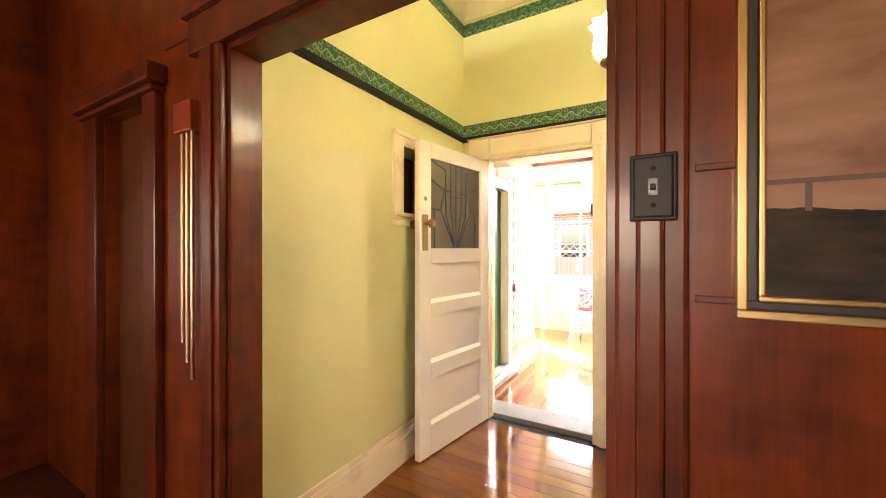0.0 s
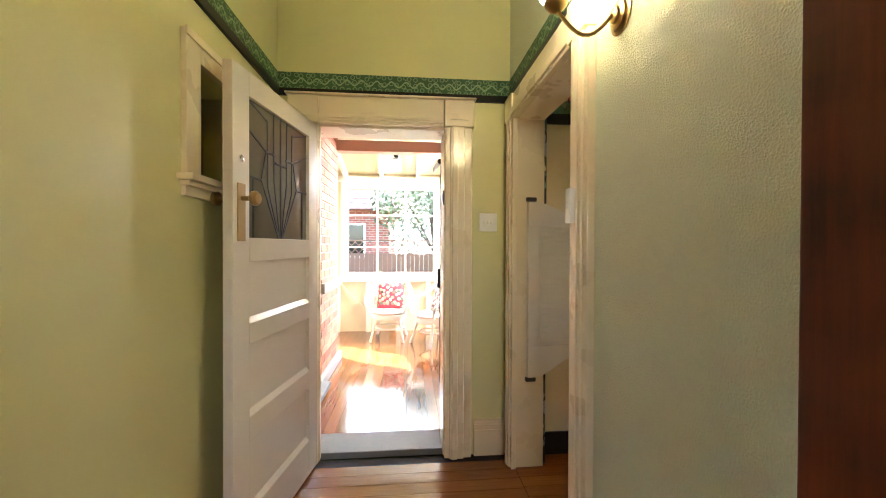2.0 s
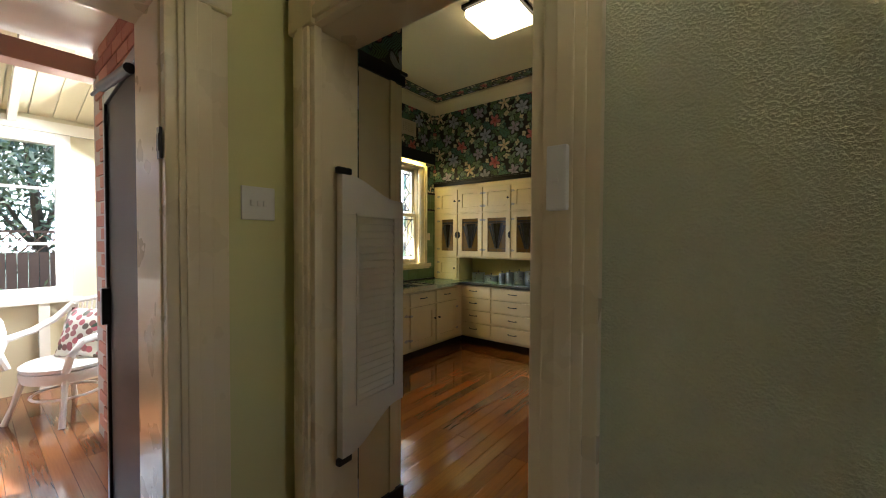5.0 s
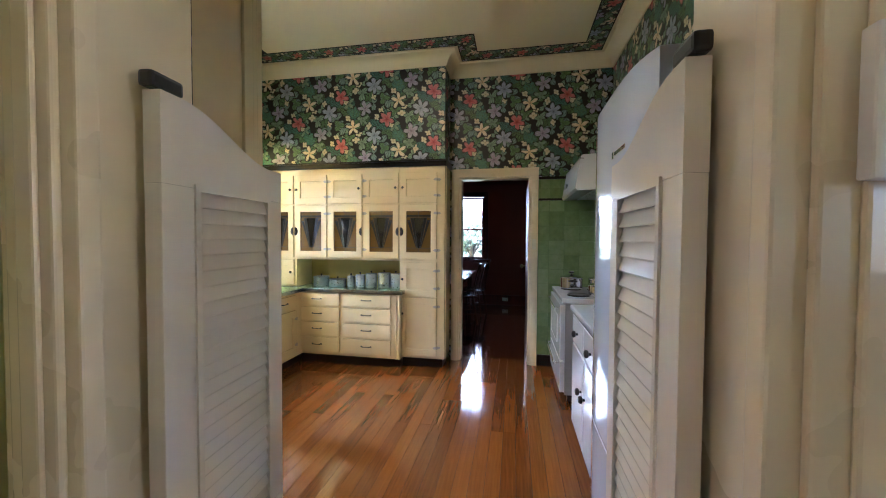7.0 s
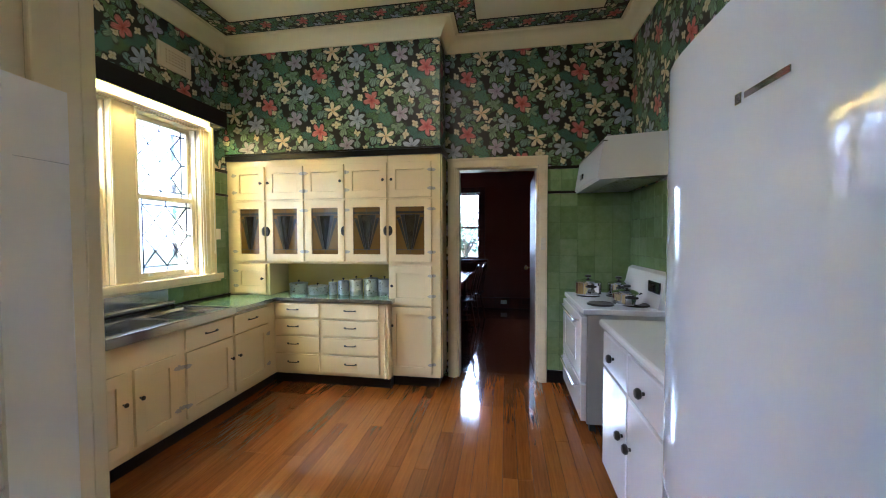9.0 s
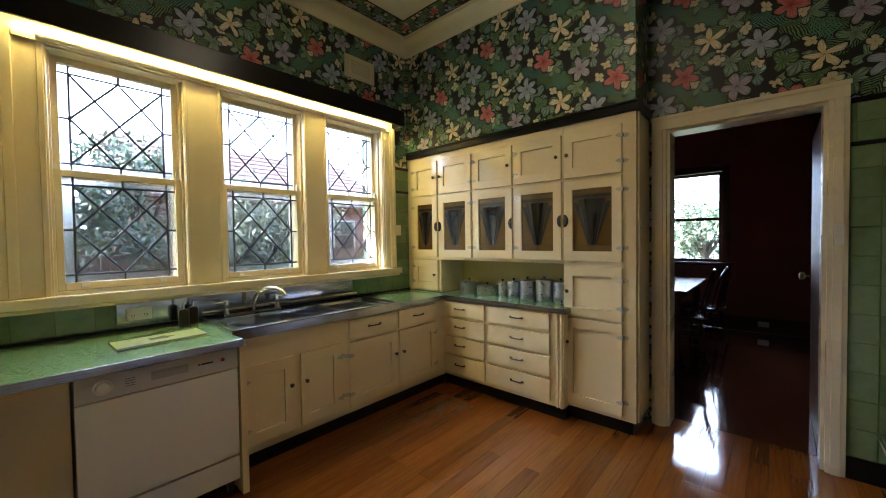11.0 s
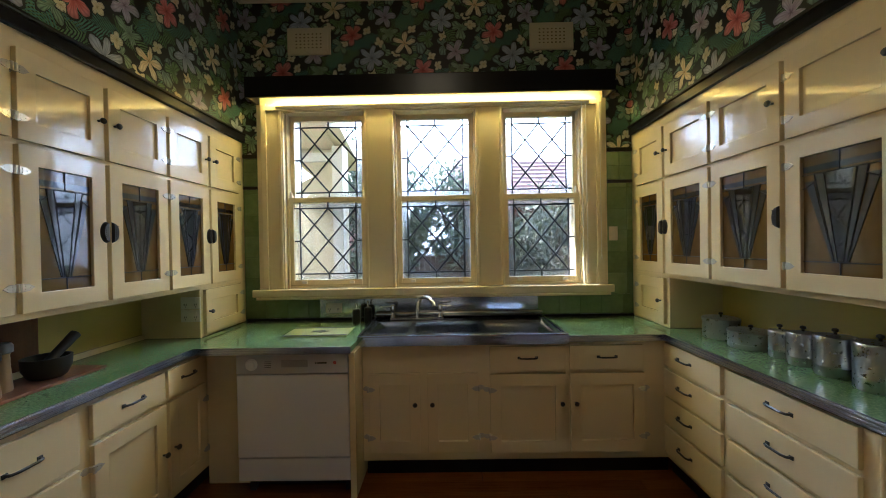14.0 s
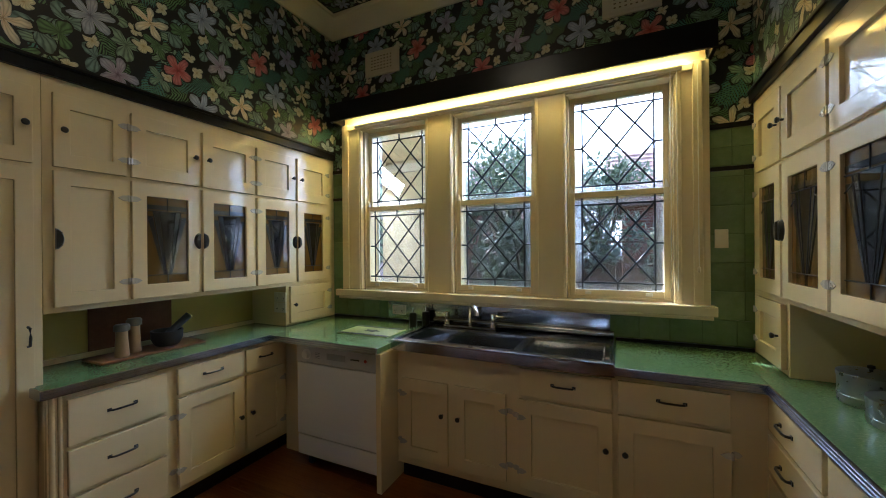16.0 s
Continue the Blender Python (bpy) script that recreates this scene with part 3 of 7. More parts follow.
def outer_door():
    """Leaf with a leaded top light and three sunk panels; hinge edge at the origin, leaf along local x."""
    w, h, t = 0.80, 2.03, 0.042
    d = thing("front_door", "open cream panelled door with a leaded glass light", "door", pose(-0.575, 3.452, 0.012, 0, 0, -99.0))
    gx0, gx1, gz0, gz1 = 0.11, 0.69, 1.345, 1.93
    rails = [(0, 0.0, 0.20), (0, 0.495, 0.60), (0, 0.90, 0.99), (0, 1.245, gz0), (0, gz1, h)]
    part("leaf", boxes(((0, -t, 0), (0.11, 0, h)), ((0.69, -t, 0), (w, 0, h)), *[((0.11, -t, a), (0.69, 0, b)) for _, a, b in rails], bevel=0.003), WHITE, d)
    for a, b in ((0.20, 0.495), (0.60, 0.90), (0.99, 1.245)):
        part("panel", boxes(((0.11, -t + 0.017, a), (0.69, -0.017, b))), WHITE, d)
        for f0, f1 in ((-t, -t + 0.017), (0.0, -0.017)):
            part("moulding", prism([(f0 * 0.98, a), (f1, a), (f1, a + 0.022)], 0.11, 0.69, "yz"), WHITE, d)
            part("moulding", boxes(((0.11, f0 * 0.5 + f1 * 0.5, b - 0.007), (0.69, f1, b))), WHITE, d)
    gl = part("glass_light", boxes(((gx0, -t / 2 - 0.003, gz0), (gx1, -t / 2 + 0.003, gz1))), DOORGLASS, d, "mottled olive leaded glass")
    cx = (gx0 + gx1) / 2
    lines = []
    for k in (-0.115, -0.06, 0.0, 0.06, 0.115):
        lines.append(((cx + k * 0.12, gz0), (cx + k, gz0 + 0.30 - abs(k) * 0.6)))
        lines.append(((cx + k, gz0 + 0.30 - abs(k) * 0.6), (cx + k * 1.05, gz1 if abs(k) < 0.1 else gz1 - 0.05)))
    for s in (-1, 1):
        e = gx0 if s < 0 else gx1
        lines += [((cx + s * 0.115, gz1 - 0.05), (e, gz1)), ((cx + s * 0.13, gz1 - 0.19), (e, gz1 - 0.12)), ((cx + s * 0.13, gz1 - 0.19), (cx + s * 0.05, gz1 - 0.19)), ((cx + s * 0.02, gz0), (cx + s * 0.17, gz0 + 0.26)), ((cx + s * 0.17, gz0 + 0.26), (e, gz0 + 0.26)), ((cx + s * 0.17, gz0 + 0.26), (cx + s * 0.13, gz1 - 0.19)), ((cx + s * 0.235, gz0), (cx + s * 0.235, gz0 + 0.26)), ((cx - 0.05 * s, gz0 + 0.36), (cx, gz0 + 0.36))]
    bm = bmesh.new()
    for (x0, z0), (x1, z1) in lines:
        rod(bm, (x0, -t / 2, z0), (x1, -t / 2, z1), 0.007, seg=6)
    part("came", bm, LEAD, gl)
    part("glass_bead", boxes(((gx0, -t, gz0), (gx1, -t + 0.012, gz0 + 0.012)), ((gx0, -t, gz1 - 0.012), (gx1, -t + 0.012, gz1)), ((gx0, -t, gz0), (gx0 + 0.012, -t + 0.012, gz1)), ((gx1 - 0.012, -t, gz0), (gx1, -t + 0.012, gz1))), TRIM, d)
    for s in (0.0, -t):
        o = 1 if s == 0 else -1
        part("lock_plate", boxes(((0.725, s, 1.33), (0.775, s + o * 0.006, 1.56)), bevel=0.003), BRASS, d, "polished brass lock plate")
        part("knob", turned([(0.010, 0.0), (0.010, 0.03), (0.016, 0.036), (0.028, 0.045), (0.030, 0.056), (0.022, 0.068), (0.004, 0.071)] if o > 0 else [(0.010, 0.0), (0.010, -0.03), (0.016, -0.036), (0.028, -0.045), (0.030, -0.056), (0.022, -0.068), (0.004, -0.071)], (0.75, s + o * 0.006, 1.50), 20, "y"), BRASS, d, "brass door knob", True)
    part("cylinder_lock", turned([(0.014, 0.0), (0.014, 0.006), (0.010, 0.008)], (0.75, 0.0, 1.66), 16, "y"), CHROME, d, "", True)
    part("cylinder_lock", turned([(0.014, 0.0), (0.014, -0.006), (0.010, -0.008)], (0.75, -t, 1.66), 16, "y"), CHROME, d, "", True)
    return d


outer_door()

# meter niche on the left wall
nic = thing("wall_niche", "small dark cupboard niche with a cream moulded frame", "niche")
part("frame", boxes(((HALL_L, 2.540, 1.58), (HALL_L + 0.022, 2.630, 2.09)), ((HALL_L, 2.985, 1.58), (HALL_L + 0.022, 3.075, 2.09)), ((HALL_L, 2.630, 2.0), (HALL_L + 0.022, 2.985, 2.09)), ((HALL_L, 2.540, 1.50), (HALL_L + 0.018, 3.075, 1.553)), ((HALL_L + 0.022, 2.530, 2.06), (HALL_L + 0.03, 3.085, 2.09)), bevel=0.003), TRIM, nic)
part("sill", boxes(((HALL_L, 2.515, 1.553), (HALL_L + 0.055, 3.095, 1.578)), ((HALL_L, 2.530, 1.535), (HALL_L + 0.035, 3.080, 1.553)), bevel=0.004), TRIM, nic)
part("back", boxes(((HALL_L - 0.17, 2.615, 1.56), (HALL_L - 0.16, 3.005, 2.01))), MAHOG2, nic)
part("latch", boxes(((HALL_L - 0.02, 2.945, 1.60), (HALL_L + 0.004, 2.980, 1.70)), bevel=0.003), BRONZE, nic)

# casing of the kitchen doorway
kc = thing("door_frame", "cream moulded casing round the kitchen doorway", "door frame")
for a, b in ((2.385, 2.525), (3.318, 3.455)):
    part("architrave", boxes(((HALL_R - 0.03, a, 0), (HALL_R, b, 2.08)), ((HALL_R - 0.042, a + 0.025, 0), (HALL_R - 0.03, b - 0.03, 2.08)), ((HALL_R - 0.05, a + 0.045, 0), (HALL_R - 0.042, b - 0.06, 2.08)), bevel=0.004), TRIM, kc)
    part("corner_block", boxes(((HALL_R - 0.045, a - 0.004, 2.08), (HALL_R, b + 0.004, 2.226)), bevel=0.006), TRIM, kc)
part("head", boxes(((HALL_R - 0.032, 2.529, 2.08), (HALL_R, 3.314, 2.222)), ((HALL_R - 0.044, 2.529, 2.095), (HALL_R - 0.032, 3.314, 2.135)), bevel=0.004), TRIM, kc)
part("jamb", boxes(((HALL_R, 2.49, 0), (KW - 0.02, 2.51, 2.08)), bevel=0.003), TRIM, kc)
part("jamb", boxes(((HALL_R, 3.336, 0), (KW - 0.02, 3.35, 2.08)), bevel=0.003), TRIM, kc)
part("jamb_head", boxes(((HALL_R, 2.49, 2.08), (KW - 0.02, 3.35, 2.12)), bevel=0.003), TRIM, kc)


def saloon(name, x, y, lean, face):
    """A louvred swing leaf pushed into the kitchen; hinge edge at the origin, leaf along local x. face: +1 where beads show on +y."""
    x0, x1, z0, z1 = 0.0, 0.337, 0.555, 1.585
    y0, y1 = -0.015, 0.015
    d = thing(name, "white louvred saloon door folded open against the jamb", "swing door", pose(x, y, 0, 0, 0, lean), "saloon doors of the kitchen doorway")
    ease = [0.5 - 0.5 * math.cos(math.pi * min(1, max(0, (k / 18 - 0.10) / 0.78))) for k in range(19)]
    top = [(x0 + (x1 - x0) * k / 18, z1 - 0.072 * e) for k, e in enumerate(ease)]
    low = [(x0 + (x1 - x0) * k / 18, z0 + 0.11 * e) for k, e in enumerate(ease)]
    a, b, c, e = x0 + 0.070, x1 - 0.055, 0.735, 1.443
    part("top_rail", prism([(x0, e)] + top + [(x1, e)], y0, y1), WHITE, d)
    part("bottom_rail", prism([(x0, c)] + low + [(x1, c)], y0, y1), WHITE, d)
    part("stile", boxes(((x0, y0, c), (a, y1, e)), bevel=0.002), WHITE, d)
    part("stile", boxes(((b, y0, c), (x1, y1, e)), bevel=0.002), WHITE, d)
    n = 25
    step = (e - c) / n
    f = -1 if face < 0 else 1
    me = mesh_of("slat", prism([(f * 0.0140, -0.0155), (f * 0.0135, -0.0185), (f * 0.0090, -0.0185), (f * -0.0030, 0.0165), (f * 0.0020, 0.0185)], a + 0.002, b - 0.002, "yz"), WHITE)
    for k in range(n):
        piece("slat", me, d, pose(0, 0, c + step * (k + 0.5)))
    for f0, f1 in ((y0 - 0.004, y0), (y1, y1 + 0.004)):
        part("bead", boxes(((a - 0.006, f0, c - 0.006), (b + 0.006, f1, c + 0.006)), ((a - 0.006, f0, e - 0.006), (b + 0.006, f1, e + 0.006)), ((a - 0.006, f0, c + 0.006), (a + 0.006, f1, e - 0.006)), ((b - 0.006, f0, c + 0.006), (b + 0.006, f1, e - 0.006))), WHITE, d)
    for z in (z1 + 0.002, z0 - 0.027):
        part("pivot", boxes(((x0 - 0.012, y0 + 0.003, z), (x0 + 0.05, y1 - 0.003, z + 0.025)), bevel=0.006), IRON, d, "black pivot bracket")
    return d


saloon("saloon_door", 0.670, 3.302, 4.2, -1)
saloon("saloon_door", 0.700, 2.535, 0.5, 1)


def switch_plate(name, m, w, h, rockers, mat, label):
    s = thing(name, label, "light switch", m)
    deep = 0.018 if w < 0.05 else 0.009
    part("plate", boxes(((-w / 2, -deep, -h / 2), (w / 2, 0, h / 2)), bevel=0.003), mat, s)
    for k in range(rockers):
        x = (k - (rockers - 1) / 2) * 0.022
        part("rocker", boxes(((x - 0.007, -deep - 0.005, -0.010), (x + 0.007, -deep, 0.010)), bevel=0.002), mat, s)
    return s


switch_plate("light_switch", pose(0.472, 3.4985, 1.475), 0.115, 0.115, 3, SWITCHW, "cream three-rocker switch plate on the green end wall")
switch_plate("light_switch", pose(HALL_R - 0.0505, 2.455, 1.472, 0, 0, -90), 0.040, 0.125, 1, SWITCHW, "narrow cream switch on the doorway casing")

# wall lamp
wl = thing("wall_lamp", "lit brass wall lamp with a frilled white glass shade", "wall lamp", pose(HALL_R, 2.235, 2.02))
part("back_plate", turned([(0.012, -0.03), (0.022, -0.026), (0.026, -0.018), (0.040, -0.014), (0.043, -0.006), (0.055, -0.004), (0.055, 0.0)], (-0.001, 0, 0), 20, "x"), BRASS, wl, "ornate brass rose", True)
part("arm", tube([(-0.03 - 0.15 * k / 10, 0.06 * k / 10, -0.055 * math.sin(math.pi * k / 10 * 1.1) + 0.03 * (k / 10) ** 2) for k in range(11)], 0.006), BRASS, wl, "", True)
part("gallery", turned([(0.010, 0.0), (0.022, 0.008), (0.034, 0.022), (0.036, 0.034), (0.032, 0.036)], (-0.18, 0.06, 0.035), 20), BRASS, wl, "", True)
GLOWGLASS = glow("lit_opal_glass", (1.0, 0.93, 0.74), 0.7)


def frilled():
    bm = bmesh.new()
    prof = [(0.030, 0.0, 0.0), (0.050, 0.02, 0.0), (0.060, 0.05, 0.02), (0.057, 0.08, 0.03), (0.050, 0.105, 0.05), (0.056, 0.13, 0.10), (0.066, 0.15, 0.16)]
    rings = []
    for r, h, f in prof:
        rings.append([bm.verts.new((-0.18 + r * (1 + f * math.cos(8 * t)) * math.cos(t), 0.06 + r * (1 + f * math.cos(8 * t)) * math.sin(t), 0.066 + h)) for t in (2 * math.pi * k / 48 for k in range(48))])
    for q, s in zip(rings, rings[1:]):
        for k in range(48):
            bm.faces.new((q[k], q[(k + 1) % 48], s[(k + 1) % 48], s[k]))
    bmesh.ops.solidify(bm, geom=bm.faces[:], thickness=0.003)
    return bm


part("shade", frilled(), GLOWGLASS, wl, "frilled opal glass shade, lit", True)

# ---------------------------------------------------------------- timber lounge at the start
wall_lounge = structure("wall_lounge_north", holed(-2.75, 2.3, 0, 3.0, [(-0.765, 0.53, 0, 2.10), (-1.86, -1.36, 0, 2.02)], LOUNGE, 1.62, "y"), MAHOG, "red-brown timber panelled wall", "wall")
# the opening in this wall is made up to admit the side fill
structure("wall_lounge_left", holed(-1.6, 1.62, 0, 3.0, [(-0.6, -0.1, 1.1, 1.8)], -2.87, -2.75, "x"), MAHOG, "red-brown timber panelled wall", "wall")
structure("wall_lounge_right", boxes(((2.3, -1.6, 0), (2.42, 1.62, 3.0))), MAHOG, "red-brown timber panelled wall", "wall")
# unseen back wall; its opening is invented to hold the warm fill lamp
structure("wall_lounge_back", holed(-2.75, 2.3, 0, 3.0, [(-0.3, 0.6, 1.2, 1.9)], -1.72, -1.6, "y"), MAHOG, "red-brown timber panelled wall", "wall")
structure("ceiling_lounge", boxes(((-2.87, -1.72, 3.0), (2.42, 1.62, 3.08))), CEIL, "cream lounge ceiling", "ceiling")
structure("floor_lounge", boxes(((-2.87, -1.72, -0.05), (2.42, 1.62, -0.003))), FLOORD, "dark lounge floor", "floor")
lc = thing("door_frame", "glossy mahogany casing of the hall opening", "door frame")
for x0, x1 in ((-0.90, -0.765), (0.53, 0.645)):
    part("architrave", boxes(((x0, 1.468, 0), (x1, 1.50, 2.10)), ((x0 + 0.035, 1.456, 0), (x1 - 0.035, 1.468, 2.10)), bevel=0.008), MAHOG2, lc)
part("head", boxes(((-0.98, 1.466, 2.10), (0.69, 1.50, 2.24)), bevel=0.008), MAHOG2, lc)
part("cap", boxes(((-1.0, 1.45, 2.24), (0.71, 1.50, 2.265)), bevel=0.005), MAHOG2, lc)
for x in (-0.765, 0.512):
    part("jamb", boxes(((x, 1.50, 0), (x + 0.018, 1.625, 2.10)), bevel=0.002), MAHOG2, lc)
part("jamb_head", boxes(((-0.747, 1.50, 2.082), (0.512, 1.625, 2.10))), MAHOG2, lc)
bat = thing("wall_battens", "mahogany cover battens of the lounge panelling", "panelling")
for z in (0.75, 1.27, 1.497, 2.0):
    part("batten", boxes(((0.655, 1.492, z - 0.006), (2.3, 1.5, z + 0.006)), bevel=0.002), MAHOG2, bat)
for z in (1.5, 2.2):
    part("batten", boxes(((-1.22, 1.492, z - 0.004), (-0.95, 1.5, z + 0.004)), bevel=0.002), MAHOG2, bat)
# inner timber door on the left
sd = thing("side_door", "closed dark timber panelled door in a mahogany casing", "door")
part("leaf", boxes(((-1.86, 1.56, 0.004), (-1.36, 1.60, 2.019))), DARKDOOR, sd)
for a, b in ((1.68, 1.93), (1.32, 1.60), (0.96, 1.24), (0.12, 0.86)):
    part("panel", boxes(((-1.80, 1.558, a), (-1.42, 1.566, b)), bevel=0.004), DARKDOOR, sd)
part("architrave", boxes(((-2.02, 1.462, 0), (-1.865, 1.50, 2.05)), bevel=0.01), MAHOG2, sd)
part("architrave", boxes(((-1.355, 1.462, 0), (-1.235, 1.50, 2.05)), bevel=0.01), MAHOG2, sd)
part("head", boxes(((-2.06, 1.42, 2.05), (-1.20, 1.50, 2.13)), ((-2.04, 1.44, 2.02), (-1.22, 1.50, 2.05)), bevel=0.012), MAHOG2, sd)
# chimes
ch = thing("door_chime", "red wooden box door chime with three hanging brass tubes", "door chime")
part("box", boxes(((-1.03, 1.44, 1.80), (-0.905, 1.50, 1.915)), bevel=0.006), plain("red_lacquer", (0.30, 0.055, 0.025), 0.3), ch)
for k, (x, zb) in enumerate(((-1.0, 0.99), (-0.965, 0.92), (-0.93, 0.86))):
    part("tube", rods(((x, 1.46, zb), (x, 1.46, 1.80), 0.0075), seg=12), metal("chime_brass", (0.66, 0.42, 0.27), 0.42), ch, "", True)
# bronze switch and painting
bs = thing("light_switch", "dark bronze toggle switch plate on mahogany trim", "light switch", pose(0.592, 1.4565, 1.463))
part("plate", boxes(((-0.036, -0.007, -0.058), (0.036, 0, 0.058)), ((-0.030, -0.010, -0.052), (0.030, -0.007, 0.052)), bevel=0.003), BRONZE, bs)
part("toggle_well", boxes(((-0.007, -0.0115, -0.014), (0.007, -0.010, 0.014))), IRON, bs)
part("toggle", boxes(((-0.004, -0.022, -0.006), (0.004, -0.0115, 0.004)), bevel=0.0015), BRONZE, bs)
for z in (-0.032, 0.032):
    part("screw", turned([(0.004, 0), (0.004, -0.002), (0.002, -0.003)], (0, -0.010, z), 12, "y"), IRON, bs, "", True)


def painting():
    x0, x1, z0, z1, y = 0.71, 1.55, 1.245, 1.86, 1.50
    p = thing("framed_painting", "stormy brown landscape painting in a gilt and dark frame", "painting")

    def ring(a, b, f, g, mat, nm, lbl=""):
        part(nm, boxes(((x0 + a, f, z0 + a), (x1 - a, g, z0 + b)), ((x0 + a, f, z1 - b), (x1 - a, g, z1 - a)), ((x0 + a, f, z0 + b), (x0 + b, g, z1 - b)), ((x1 - b, f, z0 + b), (x1 - a, g, z1 - b)), bevel=0.0025), mat, p, lbl)

    ring(0.0, 0.014, y - 0.03, y, GILT, "outer_moulding", "gilt outer moulding")
    ring(0.014, 0.028, y - 0.02, y - 0.004, plain("dark_frame_cove", (0.035, 0.026, 0.024), 0.4), "cove", "dark cove")
    ring(0.028, 0.037, y - 0.026, y - 0.004, GILT, "slip", "gilt slip")
    n = Nodes("stormy_landscape_paint")
    s = n.split(n.place())
    h = n.math("MULTIPLY_ADD", n.noise(n.place(), 5, 5, 0.6), 0.05, n.math("SUBTRACT", s[2], 0.025))
    sky_c = n.ramp(n.noise(n.vec("MULTIPLY", n.place(), (3.0, 1.0, 8.0)), 1.6, 5, 0.6), [(0.3, (0.17, 0.09, 0.06)), (0.7, (0.37, 0.215, 0.15))])
    land = n.ramp(n.noise(n.vec("MULTIPLY", n.place(), (4.0, 1.0, 14.0)), 2.0, 5, 0.6), [(0.35, (0.006, 0.0055, 0.005)), (0.7, (0.050, 0.032, 0.018))])
    n.bump(n.noise(n.place(), 90, 4), 0.25, 0.001)
    mat = n.done(n.mix(n.math("GREATER_THAN", h, 1.415), land, sky_c), 0.55, 0.0, Specular_IOR_Level=0.25)
    cv = part("canvas", boxes(((x0 + 0.037, y - 0.012, z0 + 0.037), (x1 - 0.037, y - 0.004, z1 - 0.037))), mat, p, "brown clouded landscape canvas")
    part("painted_bridge", boxes(((x0 + 0.04, y - 0.0135, 1.458), (x1 - 0.04, y - 0.012, 1.466)), ((x0 + 0.085, y - 0.0135, 1.415), (x0 + 0.093, y - 0.012, 1.458)), ((x0 + 0.3, y - 0.0135, 1.415), (x0 + 0.31, y - 0.012, 1.458))), plain("bridge_paint", (0.12, 0.075, 0.055), 0.5), cv)


painting()


def move_on(obs, dy):
    """Slides finished top-level objects along y."""
    for ob in obs:
        if ob.parent is None and ob.type in ("MESH", "EMPTY"):
            ob.location.y += dy


HALL_SHIFT = 0.075
move_on(list(scene.objects), HALL_SHIFT)

# ---------------------------------------------------------------- kitchen shell
# window openings in the north wall
WINS = ((1.475, 2.054), (2.264, 2.842), (3.035, 3.600))
structure("wall_kitchen_north", holed(KW, KE + 0.2, 0, 3.4, [(a, b, 1.045, 2.34) for a, b in WINS], KN, KN + 0.26, "y"), PAPER, "dark floral papered window wall", "wall")
structure("wall_kitchen_east", holed(KS, KN, 0, 3.4, [(2.665, 3.425, 0, 2.02)], KE, KE + 0.16, "x"), PAPER, "dark floral papered wall with the dining doorway", "wall")
structure("wall_kitchen_south", boxes(((0.64, KS - 0.16, 0), (KE + 0.16, KS, 3.4))), PAPER, "dark floral papered wall behind the stove", "wall")
structure("wall_kitchen_west", boxes(((KW - 0.02, 3.43, 0), (KW, KN, 3.4)), ((KW - 0.02, KS, 0), (KW, 2.565, 3.4)), ((KW - 0.02, 2.565, 2.12), (KW, 3.43, 3.4)), ((HALL_R, 3.596, 0), (KW - 0.02, KN, 3.4))), PAPER, "dark floral papered wall above the cupboards", "wall")
structure("ceiling_kitchen", boxes(((KW - 0.02, KS, KTOP), (KE, KN, KTOP + 0.1))), CEIL, "cream kitchen ceiling", "ceiling")
# bulkheads over both cupboard banks
structure("wall_bulkhead_east", boxes(((3.962, 3.535, 2.165), (KE, KN, 3.3))), PAPER, "floral papered bulkhead over the dresser", "wall")
structure("wall_bulkhead_west", boxes(((KW, 3.55, 2.165), (1.163, KN, 3.3))), PAPER, "floral papered bulkhead over the cupboards", "wall")
RUN = [(1.163, KN, KTOP, 1, -1), (3.962, KN, KTOP, -1, -1), (3.962, 3.535, KTOP, -1, -1), (KE, 3.535, KTOP, -1, -1), (KE, KS, KTOP, -1, 1), (KW, KS, KTOP, 1, 1), (KW, 3.55, KTOP, 1, -1), (1.163, 3.55, KTOP, 1, -1), (1.163, KN, KTOP, 1, -1)]
cove("cornice_kitchen", RUN, 0.12, 0.13, CEIL, "cream moulded kitchen cornice")


def border(off0, off1, z, mat, name, label):
    """A paper band on the ceiling that follows the cornice."""
    bm = bmesh.new()
    for (x0, y0, _, a0, b0), (x1, y1, _, a1, b1) in zip(RUN, RUN[1:]):
        q = [(x0 + a0 * off0, y0 + b0 * off0, z), (x1 + a1 * off0, y1 + b1 * off0, z), (x1 + a1 * off1, y1 + b1 * off1, z), (x0 + a0 * off1, y0 + b0 * off1, z)]
        t = [bm.verts.new(p) for p in q]
        u = [bm.verts.new((p[0], p[1], p[2] + 0.0035)) for p in q]
        bm.faces.new(t)
        bm.faces.new(u[::-1])
        for i in range(4):
            bm.faces.new((t[i], u[i], u[(i + 1) % 4], t[(i + 1) % 4]))
    bmesh.ops.recalc_face_normals(bm, faces=bm.faces)
    return structure(name, bm, mat, label, "trim")


border(0.155, 0.315, KTOP - 0.0035, PAPERC, "trim_ceiling_border", "dark floral paper border on the ceiling")
border(0.145, 0.155, KTOP - 0.0036, BLACK, "trim_border_edge", "black edge line of the ceiling border")
border(0.315, 0.325, KTOP - 0.0036, BLACK, "trim_border_edge_inner", "black edge line of the ceiling border")
